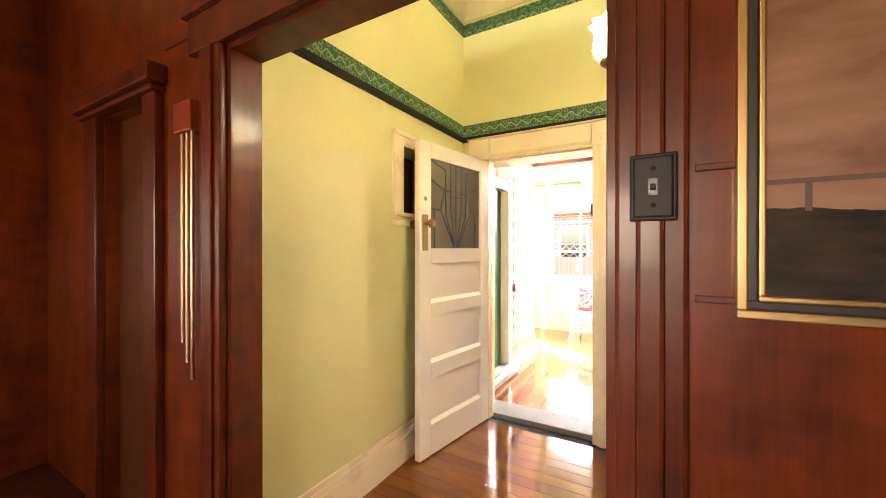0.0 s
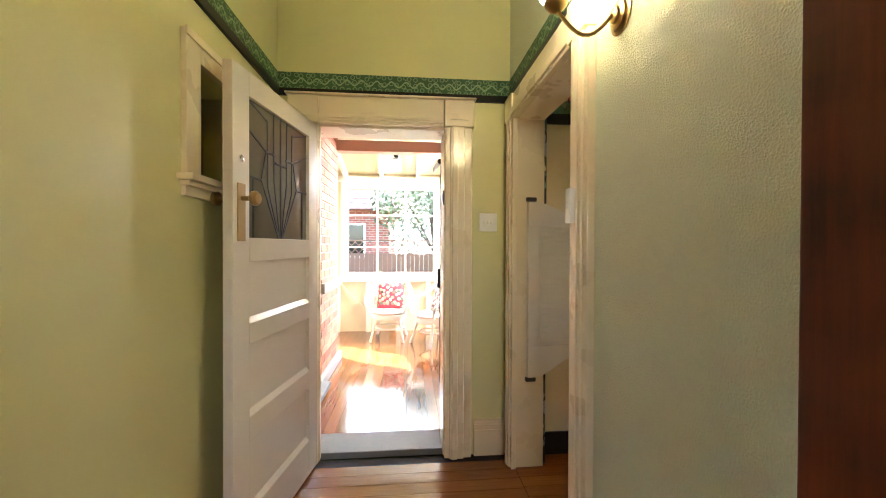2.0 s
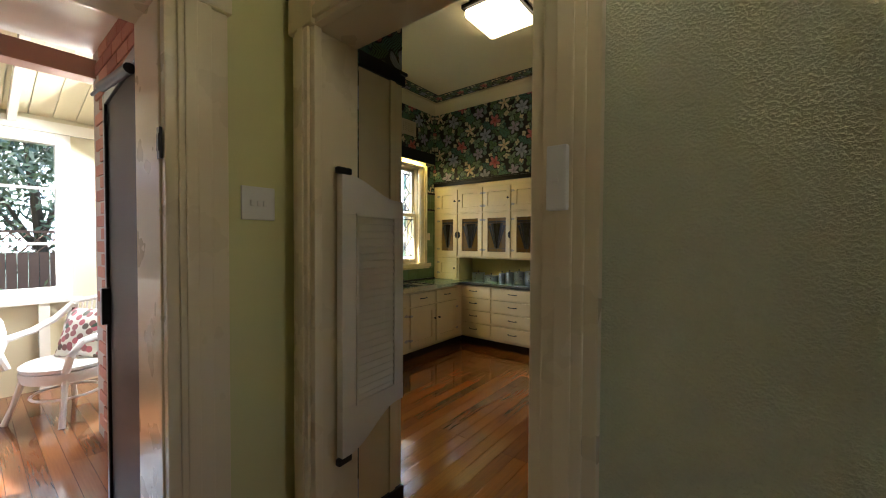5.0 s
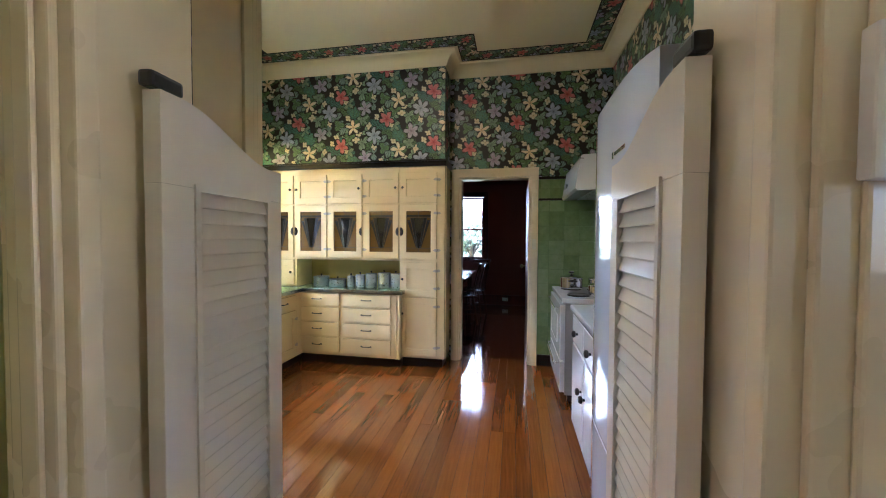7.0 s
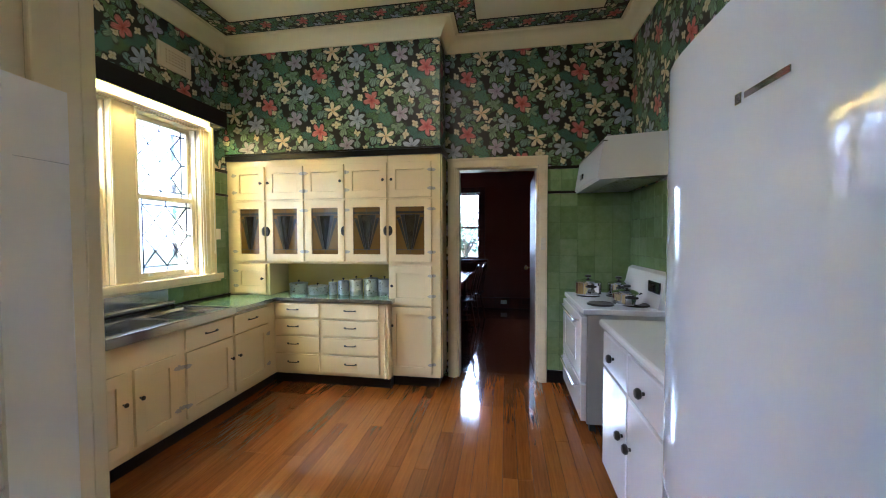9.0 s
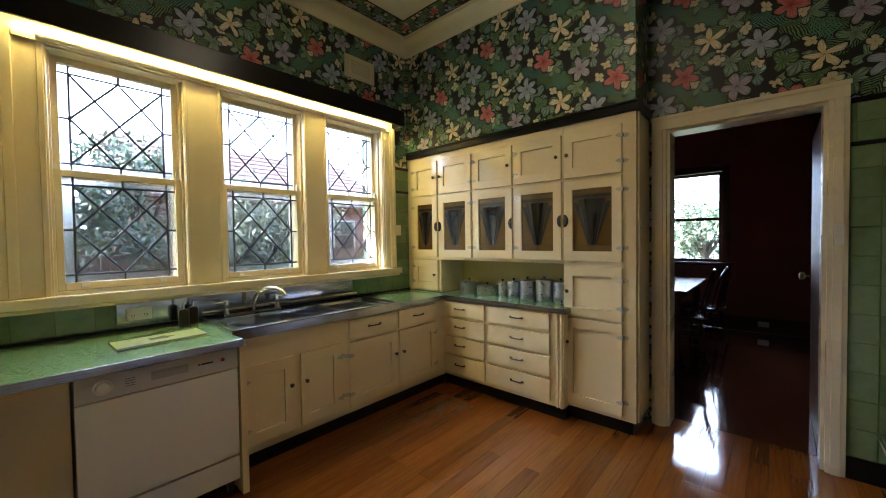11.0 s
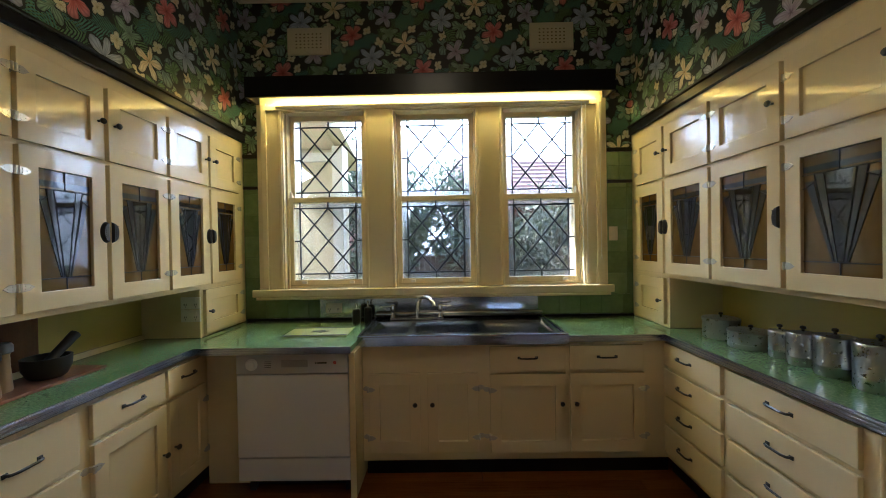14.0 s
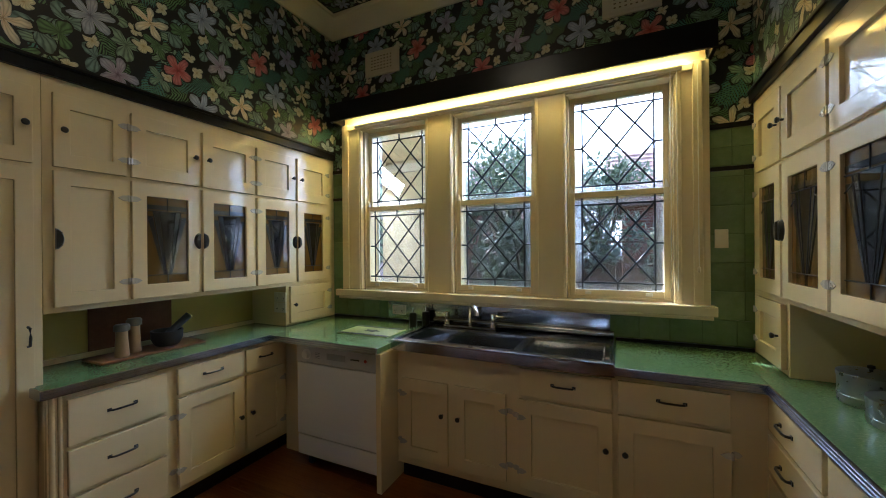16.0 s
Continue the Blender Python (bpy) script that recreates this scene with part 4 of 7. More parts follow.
# ceiling light
cl = thing("ceiling_light", "square frosted glass ceiling light, lit, in a dark frame", "ceiling light", pose(2.53, 3.79, KTOP))
part("frame", boxes(((-0.23, -0.22, -0.03), (0.23, 0.22, 0)), bevel=0.004), BRONZE, cl)
part("diffuser", boxes(((-0.215, -0.205, -0.10), (0.215, 0.205, -0.03)), bevel=0.03), glow("lit_frosted_glass", (1.0, 0.78, 0.44), 1.15), cl, "frosted glass, lit", True)

# ---------------------------------------------------------------- kitchen window
wf = thing("window_frame", "cream painted triple sash window frame with a moulded sill", "window")
part("side_casing", boxes(((1.287, 5.60, 1.045), (1.475, KN, 2.36)), ((1.32, 5.585, 1.045), (1.36, 5.60, 2.36)), ((1.44, 5.592, 1.045), (1.465, 5.60, 2.36)), bevel=0.004), CREAM, wf)
part("side_casing", boxes(((3.60, 5.60, 1.045), (3.767, KN, 2.36)), ((3.69, 5.585, 1.045), (3.735, 5.60, 2.36)), ((3.612, 5.592, 1.045), (3.637, 5.60, 2.36)), bevel=0.004), CREAM, wf)
for a, b in ((2.054, 2.264), (2.842, 3.035)):
    part("mullion", boxes(((a, 5.60, 1.045), (b, KN, 2.34)), ((a + 0.004, 5.592, 1.045), (a + 0.022, 5.60, 2.34)), ((b - 0.022, 5.592, 1.045), (b - 0.004, 5.60, 2.34)), bevel=0.004), CREAM, wf)
part("head", boxes(((1.475, 5.603, 2.30), (3.60, KN, 2.36)), ((1.36, 5.58, 2.31), (3.69, 5.603, 2.345)), bevel=0.004), CREAM, wf)
part("sill", boxes(((1.258, 5.545, 0.99), (3.79, KN, 1.045)), ((1.273, 5.565, 0.968), (3.775, KN, 0.99)), bevel=0.008), CREAM, wf)


def sash(x0, x1, z0, z1, y, parent, horn):
    st = 0.030
    gx0, gx1, gz0, gz1 = x0 + st, x1 - st, z0 + 0.04, z1 - 0.035
    part("sash", boxes(((x0, y, z0), (gx0, y + 0.035, z1)), ((gx1, y, z0), (x1, y + 0.035, z1)), ((gx0, y, z0), (gx1, y + 0.035, gz0)), ((gx0, y, gz1), (gx1, y + 0.035, z1)), bevel=0.003), CREAM, parent)
    if horn:
        for x in (x0, x1 - 0.022):
            part("sash_horn", prism([(x, z0), (x + 0.022, z0), (x + 0.022, z0 + 0.03), (x + 0.014, z0 + 0.07), (x + 0.004, z0 + 0.09), (x, z0 + 0.05)], y - 0.028, y - 0.002), WHITE, parent)
    bd = 0.042
    yg = y + 0.018
    inner = part("pane", boxes(((gx0 + bd, yg - 0.002, gz0 + bd), (gx1 - bd, yg + 0.002, gz1 - bd))), CLEAR, parent, "clear diamond leaded pane")
    rim = part("pane_border", boxes(((gx0, yg - 0.002, gz0), (gx0 + bd, yg + 0.002, gz1)), ((gx1 - bd, yg - 0.002, gz0), (gx1, yg + 0.002, gz1)), ((gx0 + bd, yg - 0.002, gz0), (gx1 - bd, yg + 0.002, gz0 + bd)), ((gx0 + bd, yg - 0.002, gz1 - bd), (gx1 - bd, yg + 0.002, gz1))), OBSCURE, parent, "rippled glass border")
    inner.visible_shadow = rim.visible_shadow = False
    bm = bmesh.new()
    a0, a1, b0, b1 = gx0 + bd, gx1 - bd, gz0 + bd, gz1 - bd

    def bar(p, q, rr=0.0060):
        rod(bm, (p[0], yg, p[1]), (q[0], yg, q[1]), rr, seg=6)

    for x in (a0, a1):
        bar((x, gz0), (x, gz1), 0.0054)
    for z in (b0, b1):
        bar((gx0, z), (gx1, z), 0.0054)
    mid = (a0 + a1) / 2
    bar((mid, gz0), (mid, b0))
    bar((mid, b1), (mid, gz1))
    zm = (b0 + b1) / 2
    for x in ((gx0, a0), (a1, gx1)):
        bar((x[0], zm), (x[1], zm))
    # corner diagonals crossed by one tall diamond
    for x in (a0, a1):
        bar((x, b0), (a0 + a1 - x, b1))
        bar((x, zm), (mid, b0))
        bar((x, zm), (mid, b1))
    part("came", bm, LEAD, inner)


for k, (a, b) in enumerate(WINS):
    w = tagged(new("window_%d" % (k + 1)), "diamond leaded sash window in a cream frame", "window", kind="structure")
    part("lining", boxes(((a, KN, 1.045), (a + 0.012, KN + 0.2, 2.30)), ((b - 0.012, KN, 1.045), (b, KN + 0.2, 2.30)), bevel=0.002), CREAM, w)
    part("lining_head", boxes(((a, KN - 0.004, 2.30), (b, KN + 0.2, 2.338))), CREAM, w)
    part("outer_sill", boxes(((a, KN + 0.005, 1.045), (b, KN + 0.30, 1.062))), CREAM, w)
    sash(a + 0.012, b - 0.012, 1.66, 2.30, KN + 0.055, w, True)
    sash(a + 0.012, b - 0.012, 1.062, 1.70, KN + 0.015, w, False)
    part("screen_frame", boxes(((a + 0.012, KN + 0.16, 1.062), (a + 0.030, KN + 0.178, 1.69)), ((b - 0.030, KN + 0.16, 1.062), (b - 0.012, KN + 0.178, 1.69)), ((a + 0.030, KN + 0.16, 1.672), (b - 0.030, KN + 0.178, 1.69)), ((a + 0.030, KN + 0.16, 1.062), (b - 0.030, KN + 0.178, 1.08))), WHITE, w)
    scr = part("fly_screen", boxes(((a + 0.030, KN + 0.168, 1.08), (b - 0.030, KN + 0.170, 1.672))), GAUZE, w, "grey fly screen over the lower sash")
    scr.visible_shadow = False
    part("finger_lift", boxes(((a + 0.10, KN + 0.003, 1.072), (a + 0.135, KN + 0.016, 1.092)), ((b - 0.135, KN + 0.003, 1.072), (b - 0.10, KN + 0.016, 1.092)), bevel=0.003), WHITE, w)
# pelmet and its tube
pel = thing("pelmet", "black gloss pelmet with a lit yellow tube beneath", "pelmet")
part("board", boxes(((1.27, 5.478, 2.365), (3.785, 5.50, 2.505)), ((1.27, 5.50, 2.48), (3.785, KN - 0.001, 2.505)), ((1.27, 5.50, 2.365), (1.29, KN - 0.001, 2.48)), ((3.765, 5.50, 2.365), (3.785, KN - 0.001, 2.48)), bevel=0.003), BLACK, pel)
part("soffit", boxes(((1.29, 5.50, 2.47), (3.765, KN - 0.002, 2.479)), ((1.29, 5.5005, 2.37), (3.765, 5.508, 2.47))), TRIM, pel)
part("tube", rods(((1.36, 5.535, 2.425), (3.70, 5.535, 2.425), 0.014), seg=12), glow("lit_tube", (1.0, 0.84, 0.36), 0.7), pel, "warm lit fluorescent tube", True)
part("head_board", boxes(((1.30, KN - 0.012, 2.32), (3.755, KN - 0.0045, 2.468))), CREAM, pel, "cream board behind the tube")
bl = thing("roller_blind", "rolled cream blind on the window head with hanging cords", "blind")
part("roll", rods(((1.44, 5.578, 2.335), (3.64, 5.578, 2.335), 0.017), seg=14), TRIM, bl, "", True)
part("bracket", boxes(((2.52, 5.56, 2.325), (2.53, 5.60, 2.36))), TRIM, bl)
for x, zb in ((3.585, 1.12), (3.615, 1.12), (3.71, 1.25)):
    part("cord", rods(((x, 5.565, zb), (x, 5.575, 2.33), 0.0022), seg=6), WHITE, bl)
part("toggle", turned([(0.003, 0.0), (0.008, 0.008), (0.006, 0.03), (0.002, 0.034)], (3.71, 5.565, 1.22), 10), TRIM, bl, "", True)
# wall vents
SLOT = plain("shaded_vent_slot", (0.20, 0.15, 0.06), 0.8)
for x0, z0 in ((1.51, 2.69), (3.245, 2.755)):
    v = thing("wall_vent", "cream plaster wall vent with rows of small slots", "vent")
    z0 = 2.72
    part("plate", boxes(((x0, KN - 0.016, z0), (x0 + 0.31, KN, z0 + 0.19)), ((x0 + 0.02, KN - 0.020, z0 + 0.02), (x0 + 0.29, KN - 0.016, z0 + 0.17)), bevel=0.003), VCREAM, v)
    for j in range(5):
        part("slots", boxes(*[((x0 + 0.062 + i * 0.029, KN - 0.0212, z0 + 0.042 + j * 0.024), (x0 + 0.074 + i * 0.029, KN - 0.0195, z0 + 0.050 + j * 0.024)) for i in range(7)]), SLOT, v)
# blank plate and outlet
bp = thing("wall_plate", "small cream blank plate on green tiles", "wall plate", pose(3.79, 5.632, 1.40))
part("plate", boxes(((-0.0, -0.008, -0.05), (0.06, 0, 0.05)), bevel=0.003), TRIM, bp)

# ---------------------------------------------------------------- cabinetry
RIGHT = pose(3.962, 0, 0, 0, 0, -90)   # local x runs to -y, local y into the wall
LEFT = pose(1.163, 0, 0, 0, 0, 90)     # local x runs to +y, local y into the wall
GROUPD = "painted cupboard doors"


def knob(parent, x, y, z):
    return part("knob", turned([(0.005, 0.0), (0.005, -0.012), (0.011, -0.017), (0.0135, -0.023), (0.010, -0.029), (0.002, -0.031)], (x, y, z), 14, "y"), IRON, parent, "black knob", True)


def pull(parent, x, y, z, w=0.10):
    bm = tube([(x - w / 2, y, z), (x - w / 2 + 0.004, y - 0.016, z), (x - w / 2 + 0.02, y - 0.022, z), (x + w / 2 - 0.02, y - 0.022, z), (x + w / 2 - 0.004, y - 0.016, z), (x + w / 2, y, z)], 0.0052, 6)
    for s in (-1, 1):
        cube(bm, (x + s * w / 2 - 0.008, y - 0.004, z - 0.007), (x + s * w / 2 + 0.008, y, z + 0.007))
    return part("handle", bm, IRON, parent, "black bar handle")


def shell_pull(parent, x, y, z, side):
    """A half-round ribbed black pull at a door's edge."""
    bm = bmesh.new()
    n = 12
    pts = [(x, z - 0.045)] + [(x + side * 0.030 * math.sin(math.pi * k / n), z - 0.045 * math.cos(math.pi * k / n)) for k in range(1, n)] + [(x, z + 0.045)]
    a = [bm.verts.new((p[0], y, p[1])) for p in pts]
    b = [bm.verts.new((x + (p[0] - x) * 0.75, y - 0.014, z + (p[1] - z) * 0.85)) for p in pts]
    bm.faces.new(b)
    bm.faces.new(a)
    for i in range(len(a)):
        j = (i + 1) % len(a)
        bm.faces.new((a[i], b[i], b[j], a[j]))
    for k in range(1, 8):
        zz = z - 0.036 + k * 0.009
        cube(bm, (x + side * 0.004, y - 0.017, zz - 0.0015), (x + side * 0.018, y - 0.013, zz + 0.0015))
    bmesh.ops.recalc_face_normals(bm, faces=bm.faces)
    return part("pull", bm, IRON, parent, "black ribbed shell pull")


def hinge(parent, x, y, z, side, t):
    """A painted butterfly hinge: one pointed wing on the door, one on the frame, a knuckle between."""
    def wing(sd, yy, reach):
        pts = [(x + sd * 0.003, z - 0.010), (x + sd * 0.012, z - 0.014), (x + sd * 0.024, z - 0.012), (x + sd * reach, z), (x + sd * 0.024, z + 0.012), (x + sd * 0.012, z + 0.014), (x + sd * 0.003, z + 0.010)]
        bm = prism(pts, yy - 0.003, yy)
        for dx, dz in ((0.013, 0.006), (0.013, -0.006), (0.027, 0.0)):
            rod(bm, (x + sd * dx, yy - 0.0045, z + dz), (x + sd * dx, yy - 0.002, z + dz), 0.0028, seg=6)
        return bm

    h = part("hinge", wing(side, y - t, 0.042), NICKEL, parent, "glossy pale painted butterfly hinge")
    part("frame_wing", wing(-side, y - 0.0005, 0.036), NICKEL, h)
    bm = rods(((x, y - t - 0.002, z - 0.015), (x, y - t - 0.002, z + 0.015), 0.0055), seg=8)
    cube(bm, (x - 0.004, y - t, z - 0.010), (x + 0.004, y - 0.0005, z + 0.010))
    part("knuckle", bm, NICKEL, h)
    return h


def ring_frame(outer, inner, y0, y1):
    """One connected rectangular frame between two depths, with eased edges."""
    bm = bmesh.new()
    rings = []
    for (a, b, c, d), y in ((outer, y0), (inner, y0), (inner, y1), (outer, y1)):
        rings.append([bm.verts.new(p) for p in ((a, y, c), (b, y, c), (b, y, d), (a, y, d))])
    for q, s in zip(rings, rings[1:] + rings[:1]):
        for k in range(4):
            bm.faces.new((q[k], q[(k + 1) % 4], s[(k + 1) % 4], s[k]))
    bmesh.ops.recalc_face_normals(bm, faces=bm.faces)
    sharp = [e for e in bm.edges if e.calc_face_angle(0) > 0.5]
    bmesh.ops.bevel(bm, geom=sharp, offset=0.0028, segments=2, profile=0.6, affect="EDGES")
    return bm


def door(parent, x0, x1, z0, z1, y=0.0, open_side=1, fitting="knob", lit=False, hinges=True, knob_z=None):
    """An overlaid door with a sunk panel or a leaded light. open_side: +1 handle at larger x."""
    t = 0.021
    st = min(0.062, (x1 - x0) * 0.21)
    a, b = x0 + st, x1 - st
    c, e = z0 + st * 1.1, z1 - st * 1.1
    bm = ring_frame((x0, x1, z0, z1), (a, b, c, e), y - t, y)
    d = part("door", bm, CREAM, parent)
    if lit:
        glass_light(d, a, b, c, e, y - 0.006)
    else:
        part("panel", boxes(((a - 0.001, y - t + 0.013, c - 0.001), (b + 0.001, y - 0.002, e + 0.001))), CREAM, d)
    hx = x1 - 0.028 if open_side > 0 else x0 + 0.028
    zc = (z0 + z1) / 2 if knob_z is None else knob_z
    if fitting == "knob":
        knob(d, hx, y - t, zc)
    elif fitting == "shell":
        shell_pull(d, x1 - 0.002 if open_side > 0 else x0 + 0.002, y - t, zc, -1 if open_side > 0 else 1)
    if hinges:
        hh = min(0.09, (z1 - z0) * 0.24)
        for z in (z0 + hh, z1 - hh):
            hinge(d, x0 - 0.004 if open_side > 0 else x1 + 0.004, y, z, 1 if open_side > 0 else -1, t)
    return d


def glass_light(parent, a, b, c, e, y):
    """Deco leaded light: amber ground, grey fan blades, a dark wedge at the centre."""
    w, h = b - a, e - c
    cx = (a + b) / 2
    g = part("glass", boxes(((a, y - 0.002, c), (b, y + 0.002, e))), AMBER, parent, "deco leaded glass with a dark wedge")
    top = e - h * 0.16
    low = c + h * 0.10
    part("wedge", prism([(cx - w * 0.20, top), (cx + w * 0.20, top), (cx + w * 0.03, low), (cx - w * 0.03, low)], y - 0.0045, y - 0.0022), SMOKE, g, "near-black glass wedge")
    for s in (-1, 1):
        part("blade", prism([(cx + s * w * 0.22, top), (cx + s * w * 0.33, top), (cx + s * w * 0.07, low), (cx + s * w * 0.045, low)], y - 0.0045, y - 0.0022), PEARL, g, "grey glass blade")
        part("blade", prism([(cx + s * w * 0.35, top - h * 0.06), (cx + s * w * 0.47, top - h * 0.06), (cx + s * w * 0.10, low), (cx + s * w * 0.085, low)], y - 0.0045, y - 0.0022), PEARL, g, "grey glass blade")
    part("blade", boxes(((a + 0.002, y - 0.0045, top + h * 0.02), (b - 0.002, y - 0.0022, top + h * 0.07))), PEARL, g)
    bm = bmesh.new()
    for p, q in (((a, top), (b, top)), ((a, low), (b, low)), ((cx - w * 0.21, top), (cx - w * 0.035, low)), ((cx + w * 0.21, top), (cx + w * 0.035, low)), ((cx - w * 0.34, top), (cx - w * 0.075, low)), ((cx + w * 0.34, top), (cx + w * 0.075, low)), ((cx, c), (cx, low)), ((cx, top), (cx, e)), ((a, top - h * 0.12), (cx - w * 0.3, top - h * 0.06)), ((b, top - h * 0.12), (cx + w * 0.3, top - h * 0.06))):
        rod(bm, (p[0], y - 0.0045, p[1]), (q[0], y - 0.0045, q[1]), 0.0022, seg=5)
    part("came", bm, LEAD, g)


def drawer(parent, x0, x1, z0, z1, y=0.0):
    d = part("drawer", boxes(((x0, y - 0.018, z0), (x1, y, z1)), bevel=0.004), CREAM, parent)
    pull(d, (x0 + x1) / 2, y - 0.018, (z0 + z1) / 2 + 0.006, min(0.10, (x1 - x0) * 0.32))
    return d


def kick(name, m, x0, x1, depth, label):
    return solid(name, boxes(((x0, 0.045, 0), (x1, depth, 0.12))), BLACK, label, "kickboard", m=m)


# --- east dresser: upper cupboards (local x = -y)
ue = thing("wall_cupboard", "cream overhead cupboard with leaded glass doors and an open niche", "cupboard", RIGHT)
cols = (-5.563, -5.219, -4.823, -4.416, -4.01)
back = KE - 3.962
part("body", boxes(((-5.64, 0, 1.117), (-4.012, 0.02, 2.10)), ((-5.64, 0.02, 1.117), (-4.012, back, 1.135)), ((-5.64, 0.02, 2.08), (-4.012, back, 2.10)), ((-5.64, 0, 0.812), (-5.575, back, 1.117)), ((-5.222, 0, 0.812), (-5.20, back, 1.117)), ((-5.575, 0.002, 0.812), (-5.222, 0.02, 1.117)), bevel=0.002), CREAM, ue)
part("niche_back", boxes(((-5.20, back - 0.012, 0.812), (-4.012, back - 0.002, 1.117))), NICHE, ue, "mustard painted niche back")
opens = (1, -1, 1, 1)
for k in range(4):
    a, b = cols[k] + 0.012, cols[k + 1] - 0.010
    door(ue, a, b, 1.722, 2.035, 0, opens[k], "knob")
    door(ue, a, b, 1.142, 1.705, 0, opens[k], "shell", True)
door(ue, -5.552, -5.228, 0.835, 1.112, 0, 1)
# --- east pantry column
pe = thing("pantry_cupboard", "tall cream pantry cupboard with four doors", "cupboard", RIGHT)
part("body", boxes(((-4.010, 0, 0.10), (-3.531, 0.02, 2.10)), bevel=0.003), CREAM, pe)
part("side_panel", boxes(((-3.551, 0.02, 0.10), (-3.531, back - 0.002, 2.10)), bevel=0.002), CREAM, pe)
part("side_panel", boxes(((-4.010, 0.02, 0.10), (-3.992, back - 0.002, 2.10))), CREAM, pe)
part("corner_bead", boxes(((-3.5308, 0.03, 0.10), (-3.520, 0.07, 2.10)), bevel=0.003), CREAM, pe)
door(pe, -3.998, -3.612, 1.722, 2.035, 0, -1)
door(pe, -3.998, -3.612, 1.142, 1.705, 0, -1, "shell", True)
door(pe, -3.998, -3.612, 0.752, 1.104, 0, -1)
door(pe, -3.998, -3.612, 0.130, 0.738, 0, -1, "knob", knob_z=0.57)
cap = thing("cupboard_cap", "black gloss capping along the dresser top", "trim", RIGHT)
part("board", boxes(((-5.64, -0.02, 2.10), (-3.515, 0.02, 2.149)), bevel=0.003), BLACK, cap)
part("moulding", boxes(((-5.64, -0.028, 2.15), (-3.510, 0.02, 2.165)), bevel=0.005), BLACK, cap)
part("return_board", boxes(((-3.531, 0.0205, 2.10), (-3.515, back - 0.002, 2.165)), bevel=0.003), BLACK, cap)
kick("kickboard", RIGHT, -3.992, -3.56, 0.3, "black kickboard under the pantry")
# --- east drawers
EB = pose(3.875, 0, 0, 0, 0, -90)
de = thing("drawer_unit", "cream bank of eight drawers with black bar handles", "drawers", EB)
part("body", boxes(((-5.17, 0, 0.10), (-3.975, 0.02, 0.775)), ((-3.995, 0.02, 0.10), (-3.975, 0.08, 0.775)), ((-5.17, 0.02, 0.76), (-3.995, 0.40, 0.775)), bevel=0.002), CREAM, de)
part("corner_bead", rods(((-3.99, -0.004, 0.10), (-3.99, -0.004, 0.775), 0.010), ((-4.02, -0.004, 0.10), (-4.02, -0.004, 0.775), 0.008), seg=10), CREAM, de, "", True)
rows = ((0.632, 0.762), (0.470, 0.612), (0.308, 0.452), (0.132, 0.290))
for z0, z1 in rows:
    drawer(de, -5.160, -4.645, z0, z1)
    drawer(de, -4.612, -4.075, z0, z1)
kick("kickboard", EB, -5.12, -3.985, 0.3, "black kickboard under the drawers")
# --- sink base
SB = pose(0, 5.085, 0)
sb = thing("sink_cabinet", "cream sink base cabinet with panelled doors and two drawers", "cabinet", SB)
part("body", boxes(((2.13, 0, 0.10), (3.895, 0.02, 0.775)), ((2.13, 0.02, 0.10), (2.15, 0.5, 0.775)), ((2.15, 0.02, 0.10), (3.895, 0.5, 0.118)), bevel=0.002), CREAM, sb)
door(sb, 2.168, 2.461, 0.150, 0.608, 0, 1, knob_z=0.435)
door(sb, 2.503, 2.792, 0.150, 0.608, 0, -1, knob_z=0.435)
door(sb, 2.861, 3.293, 0.145, 0.595, 0, 1, knob_z=0.43)
door(sb, 3.317, 3.735, 0.145, 0.595, 0, -1, knob_z=0.43)
drawer(sb, 2.861, 3.293, 0.612, 0.752)
drawer(sb, 3.317, 3.735, 0.612, 0.752)
kick("kickboard", SB, 2.14, 3.90, 0.3, "black kickboard under the sink cabinet")
# --- west cupboards (local x = +y)
uw = thing("wall_cupboard", "cream overhead cupboard with leaded glass doors above the worktop", "cupboard", LEFT)
colw = (3.905, 4.185, 4.528, 4.882, 5.222, 5.560)
bw = 1.163 - KW
part("body", boxes(((3.885, 0, 1.10), (5.64, 0.02, 2.10)), ((3.885, 0.02, 1.10), (5.64, bw, 1.118)), ((3.885, 0.02, 2.08), (5.64, bw, 2.10)), ((5.575, 0, 0.812), (5.64, bw, 1.10)), ((5.135, 0, 0.812), (5.155, bw, 1.10)), ((5.155, 0.002, 0.812), (5.575, 0.02, 1.10)), bevel=0.002), CREAM, uw)
part("niche_back", boxes(((3.885, bw - 0.012, 0.812), (5.135, bw - 0.002, 1.10))), NICHE, uw, "mustard painted niche back")
opw = (-1, 1, -1, 1, -1)
for k in range(5):
    a, b = colw[k] + 0.010, colw[k + 1] - 0.010
    door(uw, a, b, 1.722, 2.035, 0, opw[k])
    door(uw, a, b, 1.125, 1.705, 0, opw[k], "shell", k > 0)
door(uw, 5.162, 5.565, 0.830, 1.095, 0, -1)
# tall cupboard by the doorway
tw = thing("pantry_cupboard", "tall cream broom cupboard beside the kitchen doorway", "cupboard", LEFT)
part("body", boxes(((3.55, 0, 0.10), (3.884, 0.02, 2.10)), bevel=0.002), CREAM, tw)
part("side_panel", boxes(((3.55, 0.02, 0.10), (3.57, bw - 0.002, 2.10)), bevel=0.002), CREAM, tw)
part("side_panel", boxes(((3.864, 0.02, 0.10), (3.884, bw - 0.002, 2.10))), CREAM, tw)
part("corner_bead", boxes(((3.539, 0.05, 0.10), (3.5498, 0.085, 2.10)), bevel=0.003), CREAM, tw)
door(tw, 3.60, 3.855, 1.722, 2.035, 0, 1)
